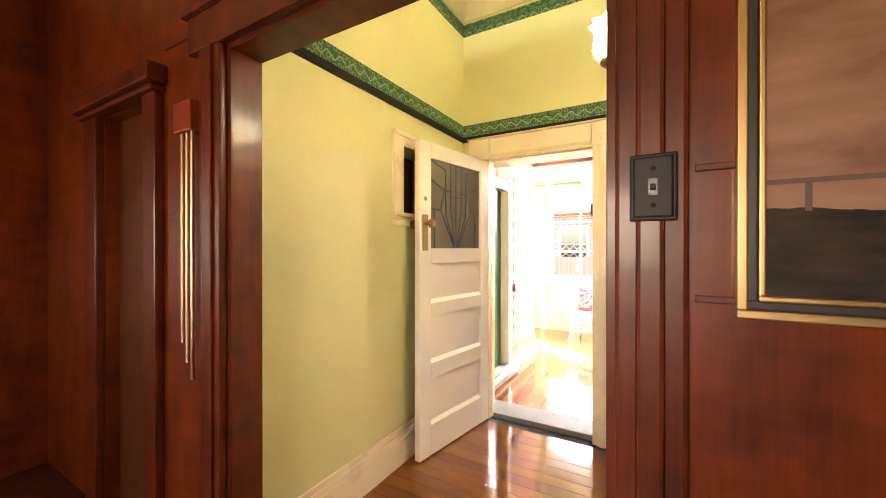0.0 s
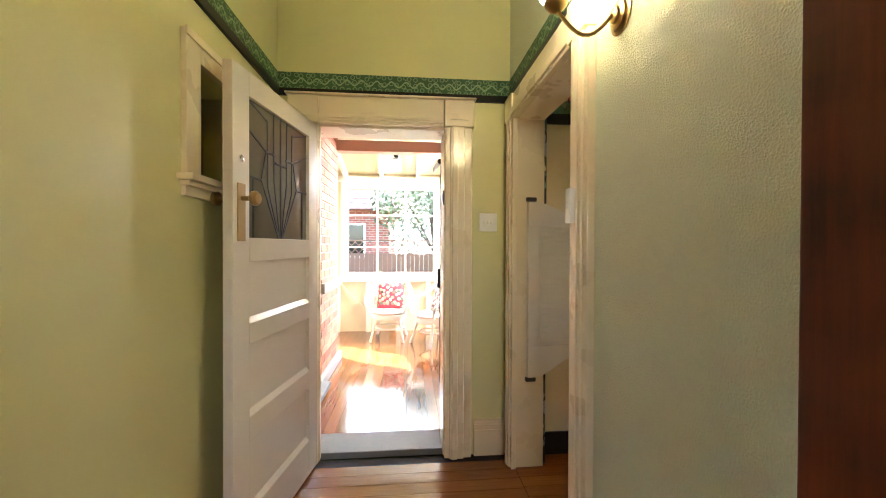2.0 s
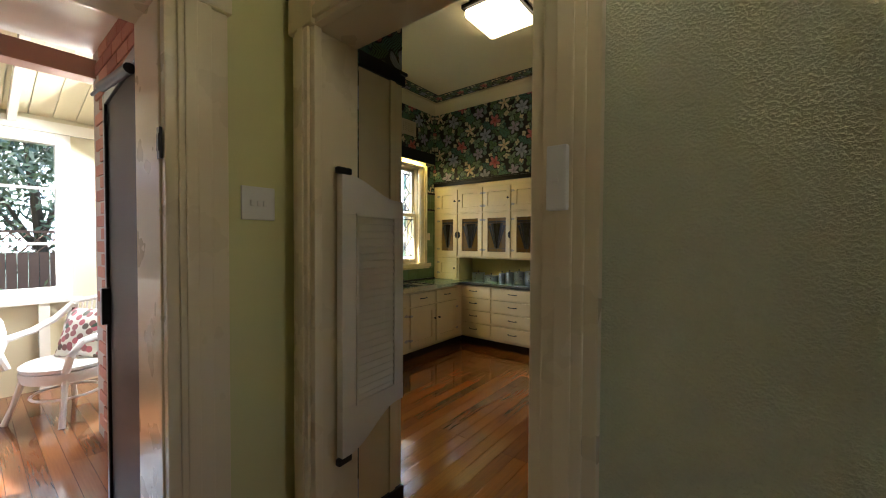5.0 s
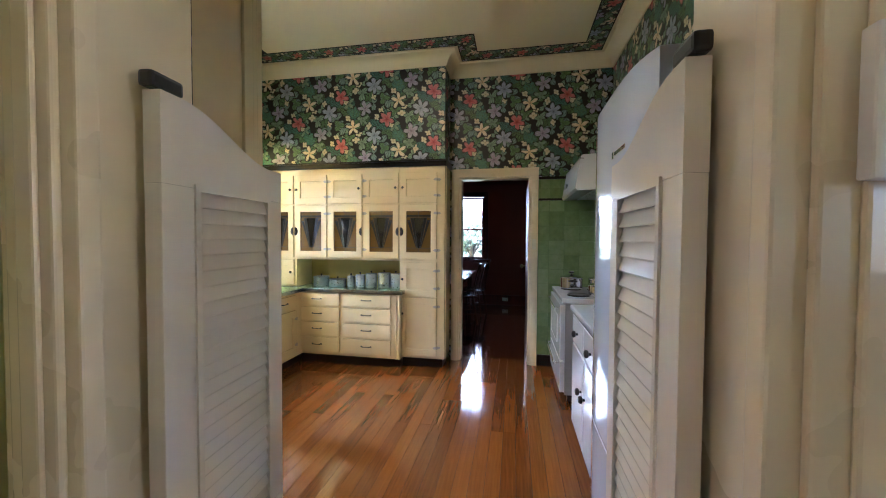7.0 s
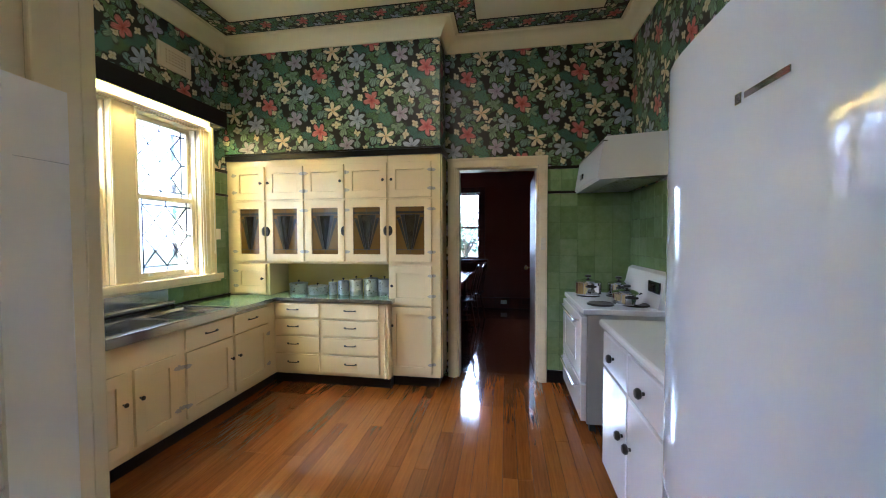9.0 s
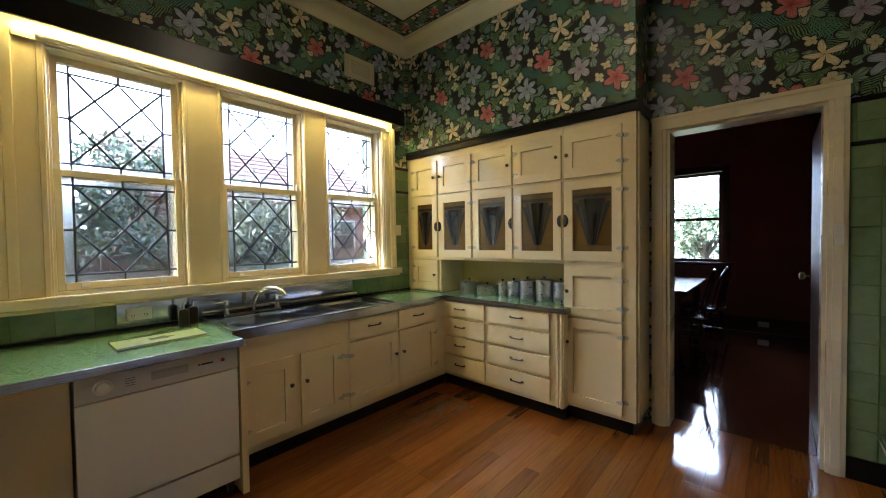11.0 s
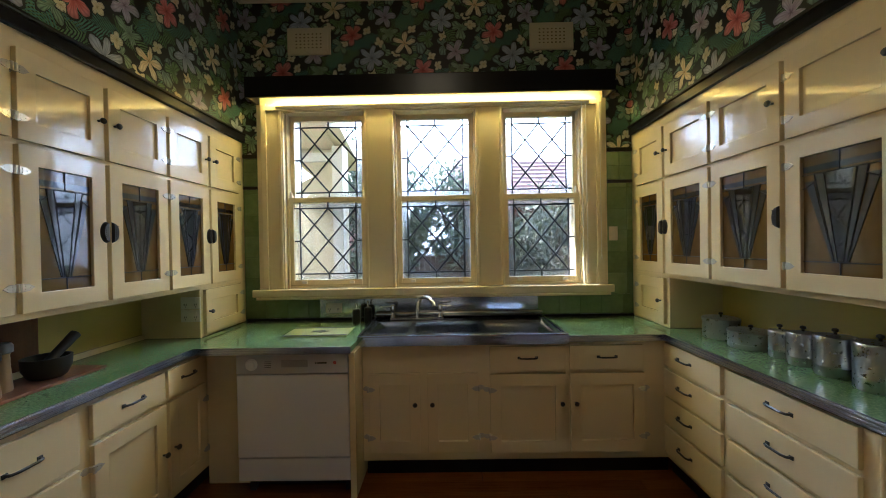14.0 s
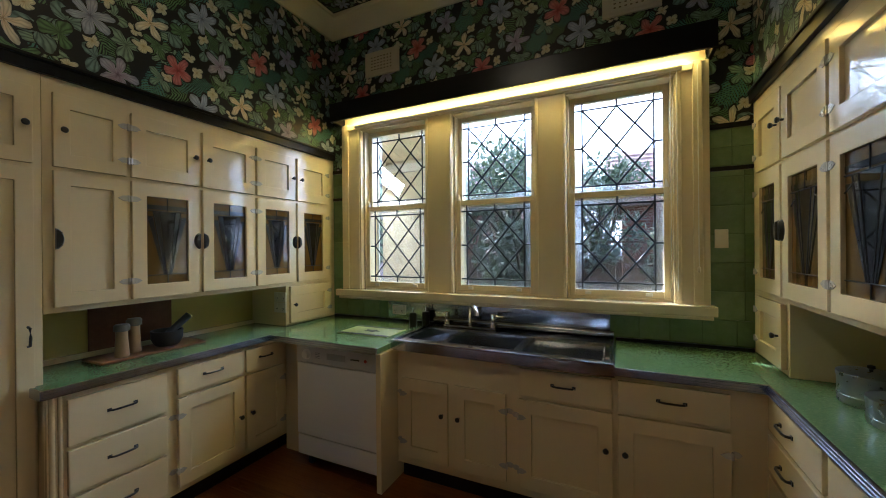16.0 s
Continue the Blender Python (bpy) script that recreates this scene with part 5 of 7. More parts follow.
td = door(tw, 3.60, 3.855, 0.13, 1.705, 0, 1, "none")
part("handle", tube([(3.835, -0.018, 0.98), (3.835, -0.04, 0.985), (3.835, -0.045, 1.02), (3.835, -0.04, 1.055), (3.835, -0.018, 1.06)], 0.005, 6), IRON, td, "black bar handle")
cap = thing("cupboard_cap", "black gloss capping along the cupboard top", "trim", LEFT)
part("board", boxes(((3.545, -0.02, 2.10), (5.64, 0.02, 2.149)), bevel=0.003), BLACK, cap)
part("moulding", boxes(((3.535, -0.028, 2.15), (5.64, 0.02, 2.165)), bevel=0.005), BLACK, cap)
part("return_board", boxes(((3.535, 0.0205, 2.10), (3.55, bw - 0.002, 2.165)), bevel=0.003), BLACK, cap)
kick("kickboard", LEFT, 3.55, 3.88, 0.36, "black kickboard under the broom cupboard")
solid("kickboard", boxes(((KW + 0.002, 3.53, 0), (1.163, 3.549, 0.14)), bevel=0.004), BLACK, "black skirting on the broom cupboard side", "kickboard")
# --- west base
WB = pose(1.245, 0, 0, 0, 0, 90)
bwst = thing("base_cabinet", "cream base cabinet with drawers and panelled doors", "cabinet", WB)
part("body", boxes(((3.865, 0, 0.10), (5.30, 0.02, 0.775)), ((3.865, 0.02, 0.10), (3.884, 0.08, 0.775)), ((3.884, 0.02, 0.76), (5.3, 0.40, 0.775)), bevel=0.002), CREAM, bwst)
part("corner_bead", rods(((3.88, -0.004, 0.10), (3.88, -0.004, 0.775), 0.010), ((3.905, -0.004, 0.10), (3.905, -0.004, 0.775), 0.008), seg=10), CREAM, bwst, "", True)
for z0, z1 in ((0.548, 0.745), (0.345, 0.530), (0.132, 0.328)):
    drawer(bwst, 3.925, 4.300, z0, z1)
drawer(bwst, 4.352, 4.722, 0.612, 0.748)
drawer(bwst, 4.742, 5.02, 0.612, 0.748)
door(bwst, 4.352, 4.722, 0.132, 0.592, 0, 1)
door(bwst, 4.742, 5.02, 0.132, 0.592, 0, -1)
kick("kickboard", WB, 3.88, 5.3, 0.3, "black kickboard under the base cabinet")
# --- worktops
wt = thing("worktop", "green marbled laminate worktop with a steel edge strip", "worktop")
part("slab", boxes(((KW + 0.002, 3.845, 0.778), (1.268, KN - 0.002, 0.810)), ((1.268, 4.905, 0.778), (2.112, KN - 0.002, 0.810)), bevel=0.002), LAM, wt)
part("slab", boxes(((3.305, 5.07, 0.778), (3.86, KN - 0.002, 0.810)), ((3.86, 3.962, 0.778), (KE - 0.002, KN - 0.002, 0.810)), bevel=0.002), LAM, wt)
part("edge_strip", boxes(((1.268, 3.842, 0.774), (1.280, 4.893, 0.8125)), ((KW + 0.37, 3.836, 0.774), (1.280, 3.845, 0.8125)), ((1.268, 4.893, 0.774), (2.112, 4.905, 0.8125)), bevel=0.003), EDGE, wt, "ribbed steel edge strip")
part("edge_strip", boxes(((3.305, 5.058, 0.774), (3.860, 5.07, 0.8125)), ((3.848, 3.950, 0.774), (3.860, 5.058, 0.8125)), ((3.86, 3.950, 0.774), (3.962, 3.962, 0.8125)), bevel=0.003), EDGE, wt, "ribbed steel edge strip")
for z in (0.781, 0.793, 0.805):
    part("rib", boxes(((1.2795, 3.842, z - 0.002), (1.2825, 4.892, z + 0.002)), ((1.2825, 4.8905, z - 0.002), (2.112, 4.8935, z + 0.002))), EDGE, wt)
    part("rib", boxes(((3.305, 5.0555, z - 0.002), (3.845, 5.0585, z + 0.002)), ((3.8455, 3.952, z - 0.002), (3.8485, 5.055, z + 0.002))), EDGE, wt)
part("upstand", boxes(((1.18, KN - 0.022, 0.8105), (3.955, KN - 0.010, 0.828))), BLACK, wt, "black tile edge strip")
part("niche_bead", boxes(((KW + 0.013, 3.89, 0.8105), (KW + 0.035, 5.13, 0.84)), bevel=0.004), CREAM, wt)

# --- dishwasher
dw = thing("dishwasher", "white freestanding dishwasher with a grey control panel", "dishwasher", pose(1.490, 4.925, 0))
part("body", boxes(((0.005, 0.035, 0.08), (0.595, 0.56, 0.77))), DWHITE, dw)
part("door", boxes(((0, 0, 0.215), (0.60, 0.034, 0.660)), bevel=0.005), DWHITE, dw)
pan = part("control_panel", boxes(((0, -0.004, 0.664), (0.60, 0.034, 0.768)), bevel=0.005), DPANEL, dw, "grey control panel")
part("kick_panel", boxes(((0, 0.004, 0.085), (0.60, 0.034, 0.205)), bevel=0.003), DWHITE, dw)
part("dial", turned([(0.032, 0.0), (0.032, -0.004), (0.024, -0.006), (0.023, -0.02), (0.018, -0.023)], (0.085, -0.004, 0.716), 24, "y"), DWHITE, pan, "round programme dial", True)
part("handle_slot", boxes(((0.245, -0.006, 0.700), (0.385, -0.0035, 0.738)), bevel=0.001), plain("slot_grey", (0.36, 0.35, 0.33), 0.4), pan)
part("legend", boxes(*[((0.155, -0.0055, 0.700 + 0.010 * k), (0.190, -0.0038, 0.702 + 0.010 * k)) for k in range(4)]), IRON, pan)
part("maker_mark", boxes(((0.425, -0.0055, 0.716), (0.432, -0.0038, 0.726)), ((0.437, -0.0055, 0.717), (0.487, -0.0038, 0.725))), IRON, pan)
part("indicator", turned([(0.009, 0.0), (0.009, -0.003), (0.006, -0.004)], (0.53, -0.004, 0.722), 14, "y"), plain("red_indicator", (0.35, 0.02, 0.02), 0.3), pan, "red indicator", True)
for x in (0.03, 0.56):
    part("foot", boxes(((x, 0.06, 0), (x + 0.03, 0.10, 0.085))), IRON, dw)
solid("end_panel", boxes(((2.096, 4.912, 0.0), (2.128, 5.60, 0.776)), bevel=0.002), CREAM, "cream end panel beside the dishwasher", "panel")
solid("end_panel", boxes(((1.25, 5.05, 0.0), (1.485, 5.07, 0.776)), bevel=0.002), CREAM, "cream filler panel beside the dishwasher", "panel")
solid("kickboard", boxes(((1.49, 5.04, 0), (2.094, 5.06, 0.085))), BLACK, "black kickboard behind the dishwasher feet", "kickboard")

# --- sink
sk = thing("sink", "stainless steel sink with two bowls and a ribbed drainer", "sink")


def sink_top():
    bm = bmesh.new()
    zt = 0.822
    x0, x1, y0, y1 = 2.110, 3.305, 5.045, KN - 0.012
    bowls = ((2.165, 2.385, 5.14, 5.46, 0.13), (2.425, 2.815, 5.14, 5.46, 0.16), (2.86, 3.255, 5.12, 5.47, 0.018))
    xs = sorted({x0, x1, *(b[0] for b in bowls), *(b[1] for b in bowls)})
    allx = list(xs)
    ally = sorted({y0, y1, 5.12, 5.14, 5.46, 5.47})
    for a, b in zip(allx, allx[1:]):
        for c, d in zip(ally, ally[1:]):
            mx, my = (a + b) / 2, (c + d) / 2
            if any(q[0] < mx < q[1] and q[2] < my < q[3] for q in bowls):
                continue
            bm.faces.new([bm.verts.new(p) for p in ((a, c, zt), (b, c, zt), (b, d, zt), (a, d, zt))])
    for a, b, c, d, dep in bowls:
        s = 0.02 if dep > 0.05 else 0.008
        top = [(a, c, zt), (b, c, zt), (b, d, zt), (a, d, zt)]
        low = [(a + s, c + s, zt - dep), (b - s, c + s, zt - dep), (b - s, d - s, zt - dep), (a + s, d - s, zt - dep)]
        for i in range(4):
            j = (i + 1) % 4
            bm.faces.new([bm.verts.new(p) for p in (top[i], low[i], low[j], top[j])])
        bm.faces.new([bm.verts.new(p) for p in low])
    # rolled front and ends
    for p, q in (((x0, y0), (x1, y0)), ((x1, y0), (x1, y1)), ((x0, y1), (x0, y0))):
        bm.faces.new([bm.verts.new(v) for v in ((*p, zt), (*q, zt), (*q, 0.770), (*p, 0.770))])
    bmesh.ops.remove_doubles(bm, verts=bm.verts, dist=0.0005)
    bmesh.ops.recalc_face_normals(bm, faces=bm.faces)
    return bm


part("bench", sink_top(), STEEL, sk, "pressed steel bench with two bowls")
part("rim", boxes(((2.110, 5.04, 0.822), (3.305, 5.06, 0.832)), ((2.110, 5.06, 0.822), (2.125, 5.62, 0.832)), ((3.290, 5.06, 0.822), (3.305, 5.62, 0.832)), bevel=0.004), STEEL, sk)
part("splashback", boxes(((1.71, KN - 0.016, 0.829), (3.275, KN - 0.0085, 0.966)), bevel=0.002), STEEL, sk, "steel splashback sheet")
part("upstand", tube([(2.12, 5.60, 0.85), (2.6, 5.60, 0.852), (3.295, 5.60, 0.85)], 0.018, 10), STEEL, sk, "", True)
for k in range(7):
    part("drainer_rib", boxes(((2.91 + k * 0.042, 5.15, 0.804), (2.918 + k * 0.042, 5.45, 0.8085))), STEEL, sk)
for x, y, z in ((2.275, 5.30, 0.693), (2.62, 5.30, 0.663)):
    part("waste", turned([(0.035, 0.0), (0.035, 0.004), (0.026, 0.005)], (x, y, z), 18), CHROME, sk, "", True)
tap = thing("mixer_tap", "chrome swan-neck sink tap with two lever handles", "tap")
part("spout", tube([(2.415, 5.545, 0.822), (2.415, 5.54, 0.90), (2.43, 5.50, 0.965), (2.47, 5.44, 0.995), (2.51, 5.38, 0.99), (2.535, 5.345, 0.965), (2.54, 5.335, 0.945)], [0.016, 0.014, 0.013, 0.012, 0.012, 0.012, 0.014], 12), CHROME, tap, "", True)
part("base_bar", boxes(((2.225, 5.525, 0.822), (2.60, 5.565, 0.838)), bevel=0.007), CHROME, tap)
for x in (2.245, 2.575):
    part("valve", turned([(0.020, 0.0), (0.020, 0.012), (0.014, 0.02), (0.014, 0.055), (0.018, 0.06), (0.017, 0.085), (0.006, 0.09)], (x, 5.545, 0.838), 18), CHROME, tap, "", True)
    part("lever", rods(((x, 5.545, 0.915), (x + (0.08 if x > 2.4 else -0.08), 5.52, 0.918), 0.006, 0.005), seg=10), CHROME, tap, "", True)
for x in (2.19, 2.215):
    soap = thing("soap_bottle", "black ceramic pump bottle beside the sink", "bottle", pose(x - 0.19 if x < 2.2 else x - 0.15, 5.50 if x < 2.2 else 5.57, 0.8105), "pump bottles")
    part("body", turned([(0.026, 0.0), (0.028, 0.004), (0.028, 0.085), (0.022, 0.098), (0.010, 0.102)], (0, 0, 0), 20), IRON, soap, "", True)
    part("pump", tube([(0, 0, 0.10), (0, 0, 0.135), (0.004, -0.01, 0.14), (0.01, -0.03, 0.138)], 0.005, 8), CHROME, soap, "", True)
tray = thing("work_board", "pale green glass board with dark ends and a leaf print", "board", pose(1.835, 5.24, 0.8105, 0, 0, 2))
part("board", boxes(((-0.19, -0.12, 0), (0.19, 0.12, 0.007)), bevel=0.002), plain("pale_green_board", (0.36, 0.40, 0.13), 0.4), tray)
for y in (-0.105, 0.105):
    part("band", boxes(((-0.188, y - 0.013, 0.007), (0.188, y + 0.013, 0.0085))), plain("board_band", (0.008, 0.011, 0.005), 0.5), tray, "dark green band")
part("leaf_print", prism([(0.05 * math.cos(t) * (1 + 0.25 * math.cos(5 * t)), 0.028 * math.sin(t) * (1 + 0.25 * math.cos(5 * t))) for t in (2 * math.pi * k / 30 for k in range(30))], 0.0072, 0.0085, "xy"), plain("board_print", (0.02, 0.03, 0.010), 0.5), tray)


def outlet(m, group=""):
    o = thing("power_outlet", "white double power outlet", "outlet", m, group)
    part("plate", boxes(((-0.058, -0.010, -0.036), (0.058, 0, 0.036)), bevel=0.003), WHITE, o)
    for x in (-0.03, 0.03):
        part("socket", boxes(((x - 0.008, -0.0108, -0.012), (x - 0.004, -0.0095, -0.002)), ((x + 0.004, -0.0108, -0.012), (x + 0.008, -0.0095, -0.002)), ((x - 0.0015, -0.0108, -0.024), (x + 0.0015, -0.0095, -0.016))), IRON, o)
        part("rocker", boxes(((x - 0.006, -0.014, 0.012), (x + 0.006, -0.0095, 0.026)), bevel=0.001), WHITE, o)
    return o


outlet(pose(1.81, KN - 0.017, 0.90))
for z in (0.945, 1.02):
    outlet(pose(KW + 0.013 + 0.30, 5.134, z), "outlets in the west niche")

# --- canisters in the east niche
def canister(y, r, h, pan_like=False):
    c = thing("canister" if not pan_like else "cake_tin", "brushed aluminium canister with a lid and small knob" if not pan_like else "low round aluminium tin with a lid", "canister", pose(4.11, y, 0.8105), "aluminium canisters in the niche")
    part("body", turned([(r * 0.97, 0), (r, 0.004), (r, h * 0.25), (r * 1.012, h * 0.26), (r * 1.012, h * 0.29), (r, h * 0.30), (r, h)], (0, 0, 0), 26), ALU, c, "", True)
    part("lid", turned([(r * 1.03, h * 0.86), (r * 1.03, h * 1.0), (r * 0.98, h * 1.03), (r * 0.3, h * 1.07), (0.004, h * 1.07)], (0, 0, 0), 26), ALU, c, "", True)
    part("lid_knob", turned([(0.005, h * 1.07), (0.005, h * 1.07 + 0.008), (0.011, h * 1.07 + 0.013), (0.010, h * 1.07 + 0.021), (0.003, h * 1.07 + 0.024)], (0, 0, 0), 12), IRON, c, "black lid knob", True)


for y, r, h, low in ((4.985, 0.085, 0.105, True), (4.785, 0.093, 0.080, True), (4.625, 0.040, 0.115, False), (4.515, 0.052, 0.130, False), (4.385, 0.062, 0.147, False), (4.235, 0.068, 0.158, False), (4.100, 0.060, 0.150, False)):
    canister(y, r, h, low)

# --- west niche: board, mills, mortar
rb = thing("cutting_board", "long red-brown wooden board lying on the worktop", "board", pose(0.985, 4.36, 0.8105))
WOODR = panel_wood("red_board_wood", (0.12, 0.045, 0.02), (0.26, 0.11, 0.05), 0.35, False)
part("board", boxes(((-0.10, -0.25, 0), (0.10, 0.25, 0.014)), bevel=0.005), WOODR, rb)
rb2 = solid("serving_board", boxes(((KW + 0.018, 4.16, 0.827), (KW + 0.032, 4.56, 1.09)), bevel=0.005), WOODR, "dark wooden serving board leaning in the niche", "board")
for x, y, h in ((1.03, 4.215, 0.165), (0.985, 4.29, 0.18)):
    ml = thing("pepper_mill", "pale wooden mill with a grey top on the board", "mill", pose(x, y, 0.825), "mills on the board")
    part("body", turned([(0.030, 0), (0.032, 0.004), (0.026, h * 0.5), (0.025, h * 0.74), (0.027, h * 0.78)], (0, 0, 0), 20), plain("pale_mill_wood", (0.45, 0.30, 0.16), 0.4), ml, "", True)
    part("top", turned([(0.027, h * 0.78), (0.034, h * 0.80), (0.034, h * 0.93), (0.028, h * 0.99), (0.006, h)], (0, 0, 0), 20), plain("mill_top_grey", (0.16, 0.15, 0.14), 0.35), ml, "grey plastic top", True)
mo = thing("mortar", "black stone mortar with a pestle on the wooden board", "mortar", pose(0.985, 4.45, 0.825))
part("bowl", turned([(0.050, 0), (0.060, 0.008), (0.075, 0.04), (0.078, 0.085), (0.070, 0.085), (0.055, 0.03), (0.01, 0.018)], (0, 0, 0), 26), plain("black_granite", (0.03, 0.03, 0.032), 0.6), mo, "", True)
part("pestle", rods(((0.0, -0.01, 0.05), (0.0, 0.12, 0.15), 0.017, 0.021), seg=14), plain("black_granite_pestle", (0.035, 0.035, 0.037), 0.6), mo, "", True)

# ---------------------------------------------------------------- kitchen appliances on the south side
fr = thing("refrigerator", "tall white fridge with a rounded front", "refrigerator")
fx0, fx1, fy, ft = 1.24, 1.96, 2.475, 1.855
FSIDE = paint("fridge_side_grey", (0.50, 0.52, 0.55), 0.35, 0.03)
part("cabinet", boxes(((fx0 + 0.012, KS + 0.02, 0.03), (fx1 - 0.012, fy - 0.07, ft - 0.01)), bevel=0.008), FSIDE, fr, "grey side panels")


def bowed(x0, x1, z0, z1, y0, y1, bow):
    """A door skin bowed outwards and rounded at its top edge."""
    bm = bmesh.new()
    nu, nv = 14, 10
    grid = []
    for j in range(nv + 1):
        v = j / nv
        z = z0 + (z1 - z0) * v
        row = []
        for i in range(nu + 1):
            u = i / nu
            b = bow * (1 - (2 * u - 1) ** 4)
            row.append(bm.verts.new((x0 + (x1 - x0) * u, y1 - bow + b, z)))
        grid.append(row)
    for j in range(nv):
        for i in range(nu):
            bm.faces.new((grid[j][i], grid[j][i + 1], grid[j + 1][i + 1], grid[j + 1][i]))
    r = bmesh.ops.extrude_face_region(bm, geom=bm.faces[:])
    for v in (q for q in r["geom"] if isinstance(q, bmesh.types.BMVert)):
        v.co.y = y0
    bmesh.ops.recalc_face_normals(bm, faces=bm.faces)
    return bm


part("door", bowed(fx0, fx1, 0.62, ft, fy - 0.07, fy + 0.03, 0.035), FRIDGEW, fr, "white bowed upper door", True)
part("door", bowed(fx0, fx1, 0.08, 0.61, fy - 0.07, fy + 0.03, 0.035), FRIDGEW, fr, "white bowed lower door", True)
part("maker_mark", boxes(((1.40, fy + 0.03, 1.635), (1.52, fy + 0.0325, 1.648)), ((1.53, fy + 0.03, 1.630), (1.55, fy + 0.0325, 1.652)), bevel=0.001), CHROME, fr, "small chrome maker's plate")
for x in (fx0 + 0.05, fx1 - 0.09):
    for y in (2.30, KS + 0.05):
        part("foot", boxes(((x, y, 0), (x + 0.04, y + 0.05, 0.035))), IRON, fr)

wc = thing("enamel_cabinet", "white enamel kitchen cabinet with black ball knobs", "cabinet")
part("body", boxes(((2.04, KS + 0.02, 0.07), (2.90, 2.405, 0.86)), bevel=0.006), ENAMEL, wc)
part("top", boxes(((2.03, KS + 0.01, 0.86), (2.93, 2.44, 0.90)), bevel=0.014), ENAMEL, wc)
for x0, x1 in ((2.055, 2.46), (2.475, 2.885)):
    dr = part("drawer", boxes(((x0, 2.405, 0.66), (x1, 2.425, 0.84)), bevel=0.006), ENAMEL, wc)
    dd = part("door", boxes(((x0, 2.405, 0.10), (x1, 2.425, 0.645)), bevel=0.006), ENAMEL, wc)
    for par, kx, kz in ((dr, (x0 + x1) / 2, 0.75), (dd, x1 - 0.05 if x0 < 2.2 else x0 + 0.05, 0.44)):
        part("knob", turned([(0.008, 0.0), (0.008, 0.010), (0.020, 0.016), (0.023, 0.026), (0.016, 0.036), (0.003, 0.039)], (kx, 2.425, kz), 18, "y"), IRON, par, "black ball knob", True)
part("plinth", boxes(((2.06, KS + 0.04, 0), (2.88, 2.36, 0.07))), IRON, wc)

so = thing("stove", "white enamel range stove with chrome bar handles", "stove")
sx0, sx1, sy = 3.37, 4.19, 2.44
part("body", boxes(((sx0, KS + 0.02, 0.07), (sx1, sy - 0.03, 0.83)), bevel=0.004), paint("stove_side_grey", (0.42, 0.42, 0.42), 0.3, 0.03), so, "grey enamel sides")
part("hob", boxes(((sx0 - 0.005, KS + 0.02, 0.832), (sx1 + 0.005, sy, 0.870)), bevel=0.008), ENAMEL, so)
od = part("oven_door", boxes(((sx0 + 0.004, sy - 0.028, 0.36), (sx1 - 0.004, sy + 0.012, 0.815)), ((sx0 + 0.18, sy + 0.012, 0.46), (sx1 - 0.18, sy + 0.016, 0.70)), bevel=0.006), ENAMEL, so)
dd = part("lower_drawer", boxes(((sx0 + 0.004, sy - 0.028, 0.09), (sx1 - 0.004, sy + 0.010, 0.345)), bevel=0.006), ENAMEL, so)
for par, z in ((od, 0.775), (dd, 0.315)):
    part("handle", rods(((sx0 + 0.06, sy + 0.048, z), (sx1 - 0.06, sy + 0.048, z), 0.011), ((sx0 + 0.09, sy + 0.01, z), (sx0 + 0.09, sy + 0.048, z), 0.008), ((sx1 - 0.09, sy + 0.01, z), (sx1 - 0.09, sy + 0.048, z), 0.008), seg=12), CHROME, par, "chrome bar handle", True)
part("back_panel", prism([(KS + 0.005, 0.87), (KS + 0.10, 0.87), (KS + 0.05, 1.10), (KS + 0.02, 1.12), (KS + 0.005, 1.12)], sx0 + 0.02, sx1 - 0.02, "yz"), ENAMEL, so)
part("clock_glass", boxes(((sx0 + 0.05, KS + 0.07, 0.97), (sx0 + 0.25, KS + 0.083, 1.05)), bevel=0.004), SMOKE, so)
for x, y in ((sx0 + 0.2, 2.28), (sx1 - 0.2, 2.28), (sx0 + 0.2, 2.04), (sx1 - 0.2, 2.04)):
    part("burner", turned([(0.095, 0.0), (0.095, 0.008), (0.085, 0.012), (0.075, 0.008), (0.05, 0.012), (0.02, 0.008)], (x, y, 0.87), 22), IRON, so, "black coil burner", True)
for x in (sx0 + 0.05, sx1 - 0.09):
    for y in (sy - 0.10, KS + 0.06):
        part("foot", boxes(((x, y, 0), (x + 0.04, y + 0.04, 0.072))), IRON, so)


def pot(x, y, r, h):
    p = thing("saucepan", "polished steel lidded saucepan with black handles on the stove", "saucepan", pose(x, y, 0.8825), "pots on the stove")
    part("body", turned([(r * 0.92, 0), (r, 0.008), (r, h), (r * 1.03, h + 0.003)], (0, 0, 0), 28), CHROME, p, "", True)
    part("lid", turned([(r * 1.02, h + 0.003), (r * 0.95, h + 0.012), (r * 0.4, h + 0.028), (0.01, h + 0.03)], (0, 0, 0), 28), CHROME, p, "", True)
    part("lid_knob", turned([(0.008, h + 0.03), (0.008, h + 0.04), (0.026, h + 0.045), (0.024, h + 0.06), (0.005, h + 0.063)], (0, 0, 0), 16), IRON, p, "black lid knob", True)
    for s in (-1, 1):
        part("side_handle", tube([(s * r, -0.035, h * 0.75), (s * (r + 0.03), -0.03, h * 0.78), (s * (r + 0.036), 0, h * 0.78), (s * (r + 0.03), 0.03, h * 0.78), (s * r, 0.035, h * 0.75)], 0.008, 8), IRON, p, "black side handle", True)


pot(sx1 - 0.2, 2.28, 0.105, 0.10)
pot(sx1 - 0.2, 2.04, 0.085, 0.09)
pot(sx0 + 0.2, 2.10, 0.10, 0.075)

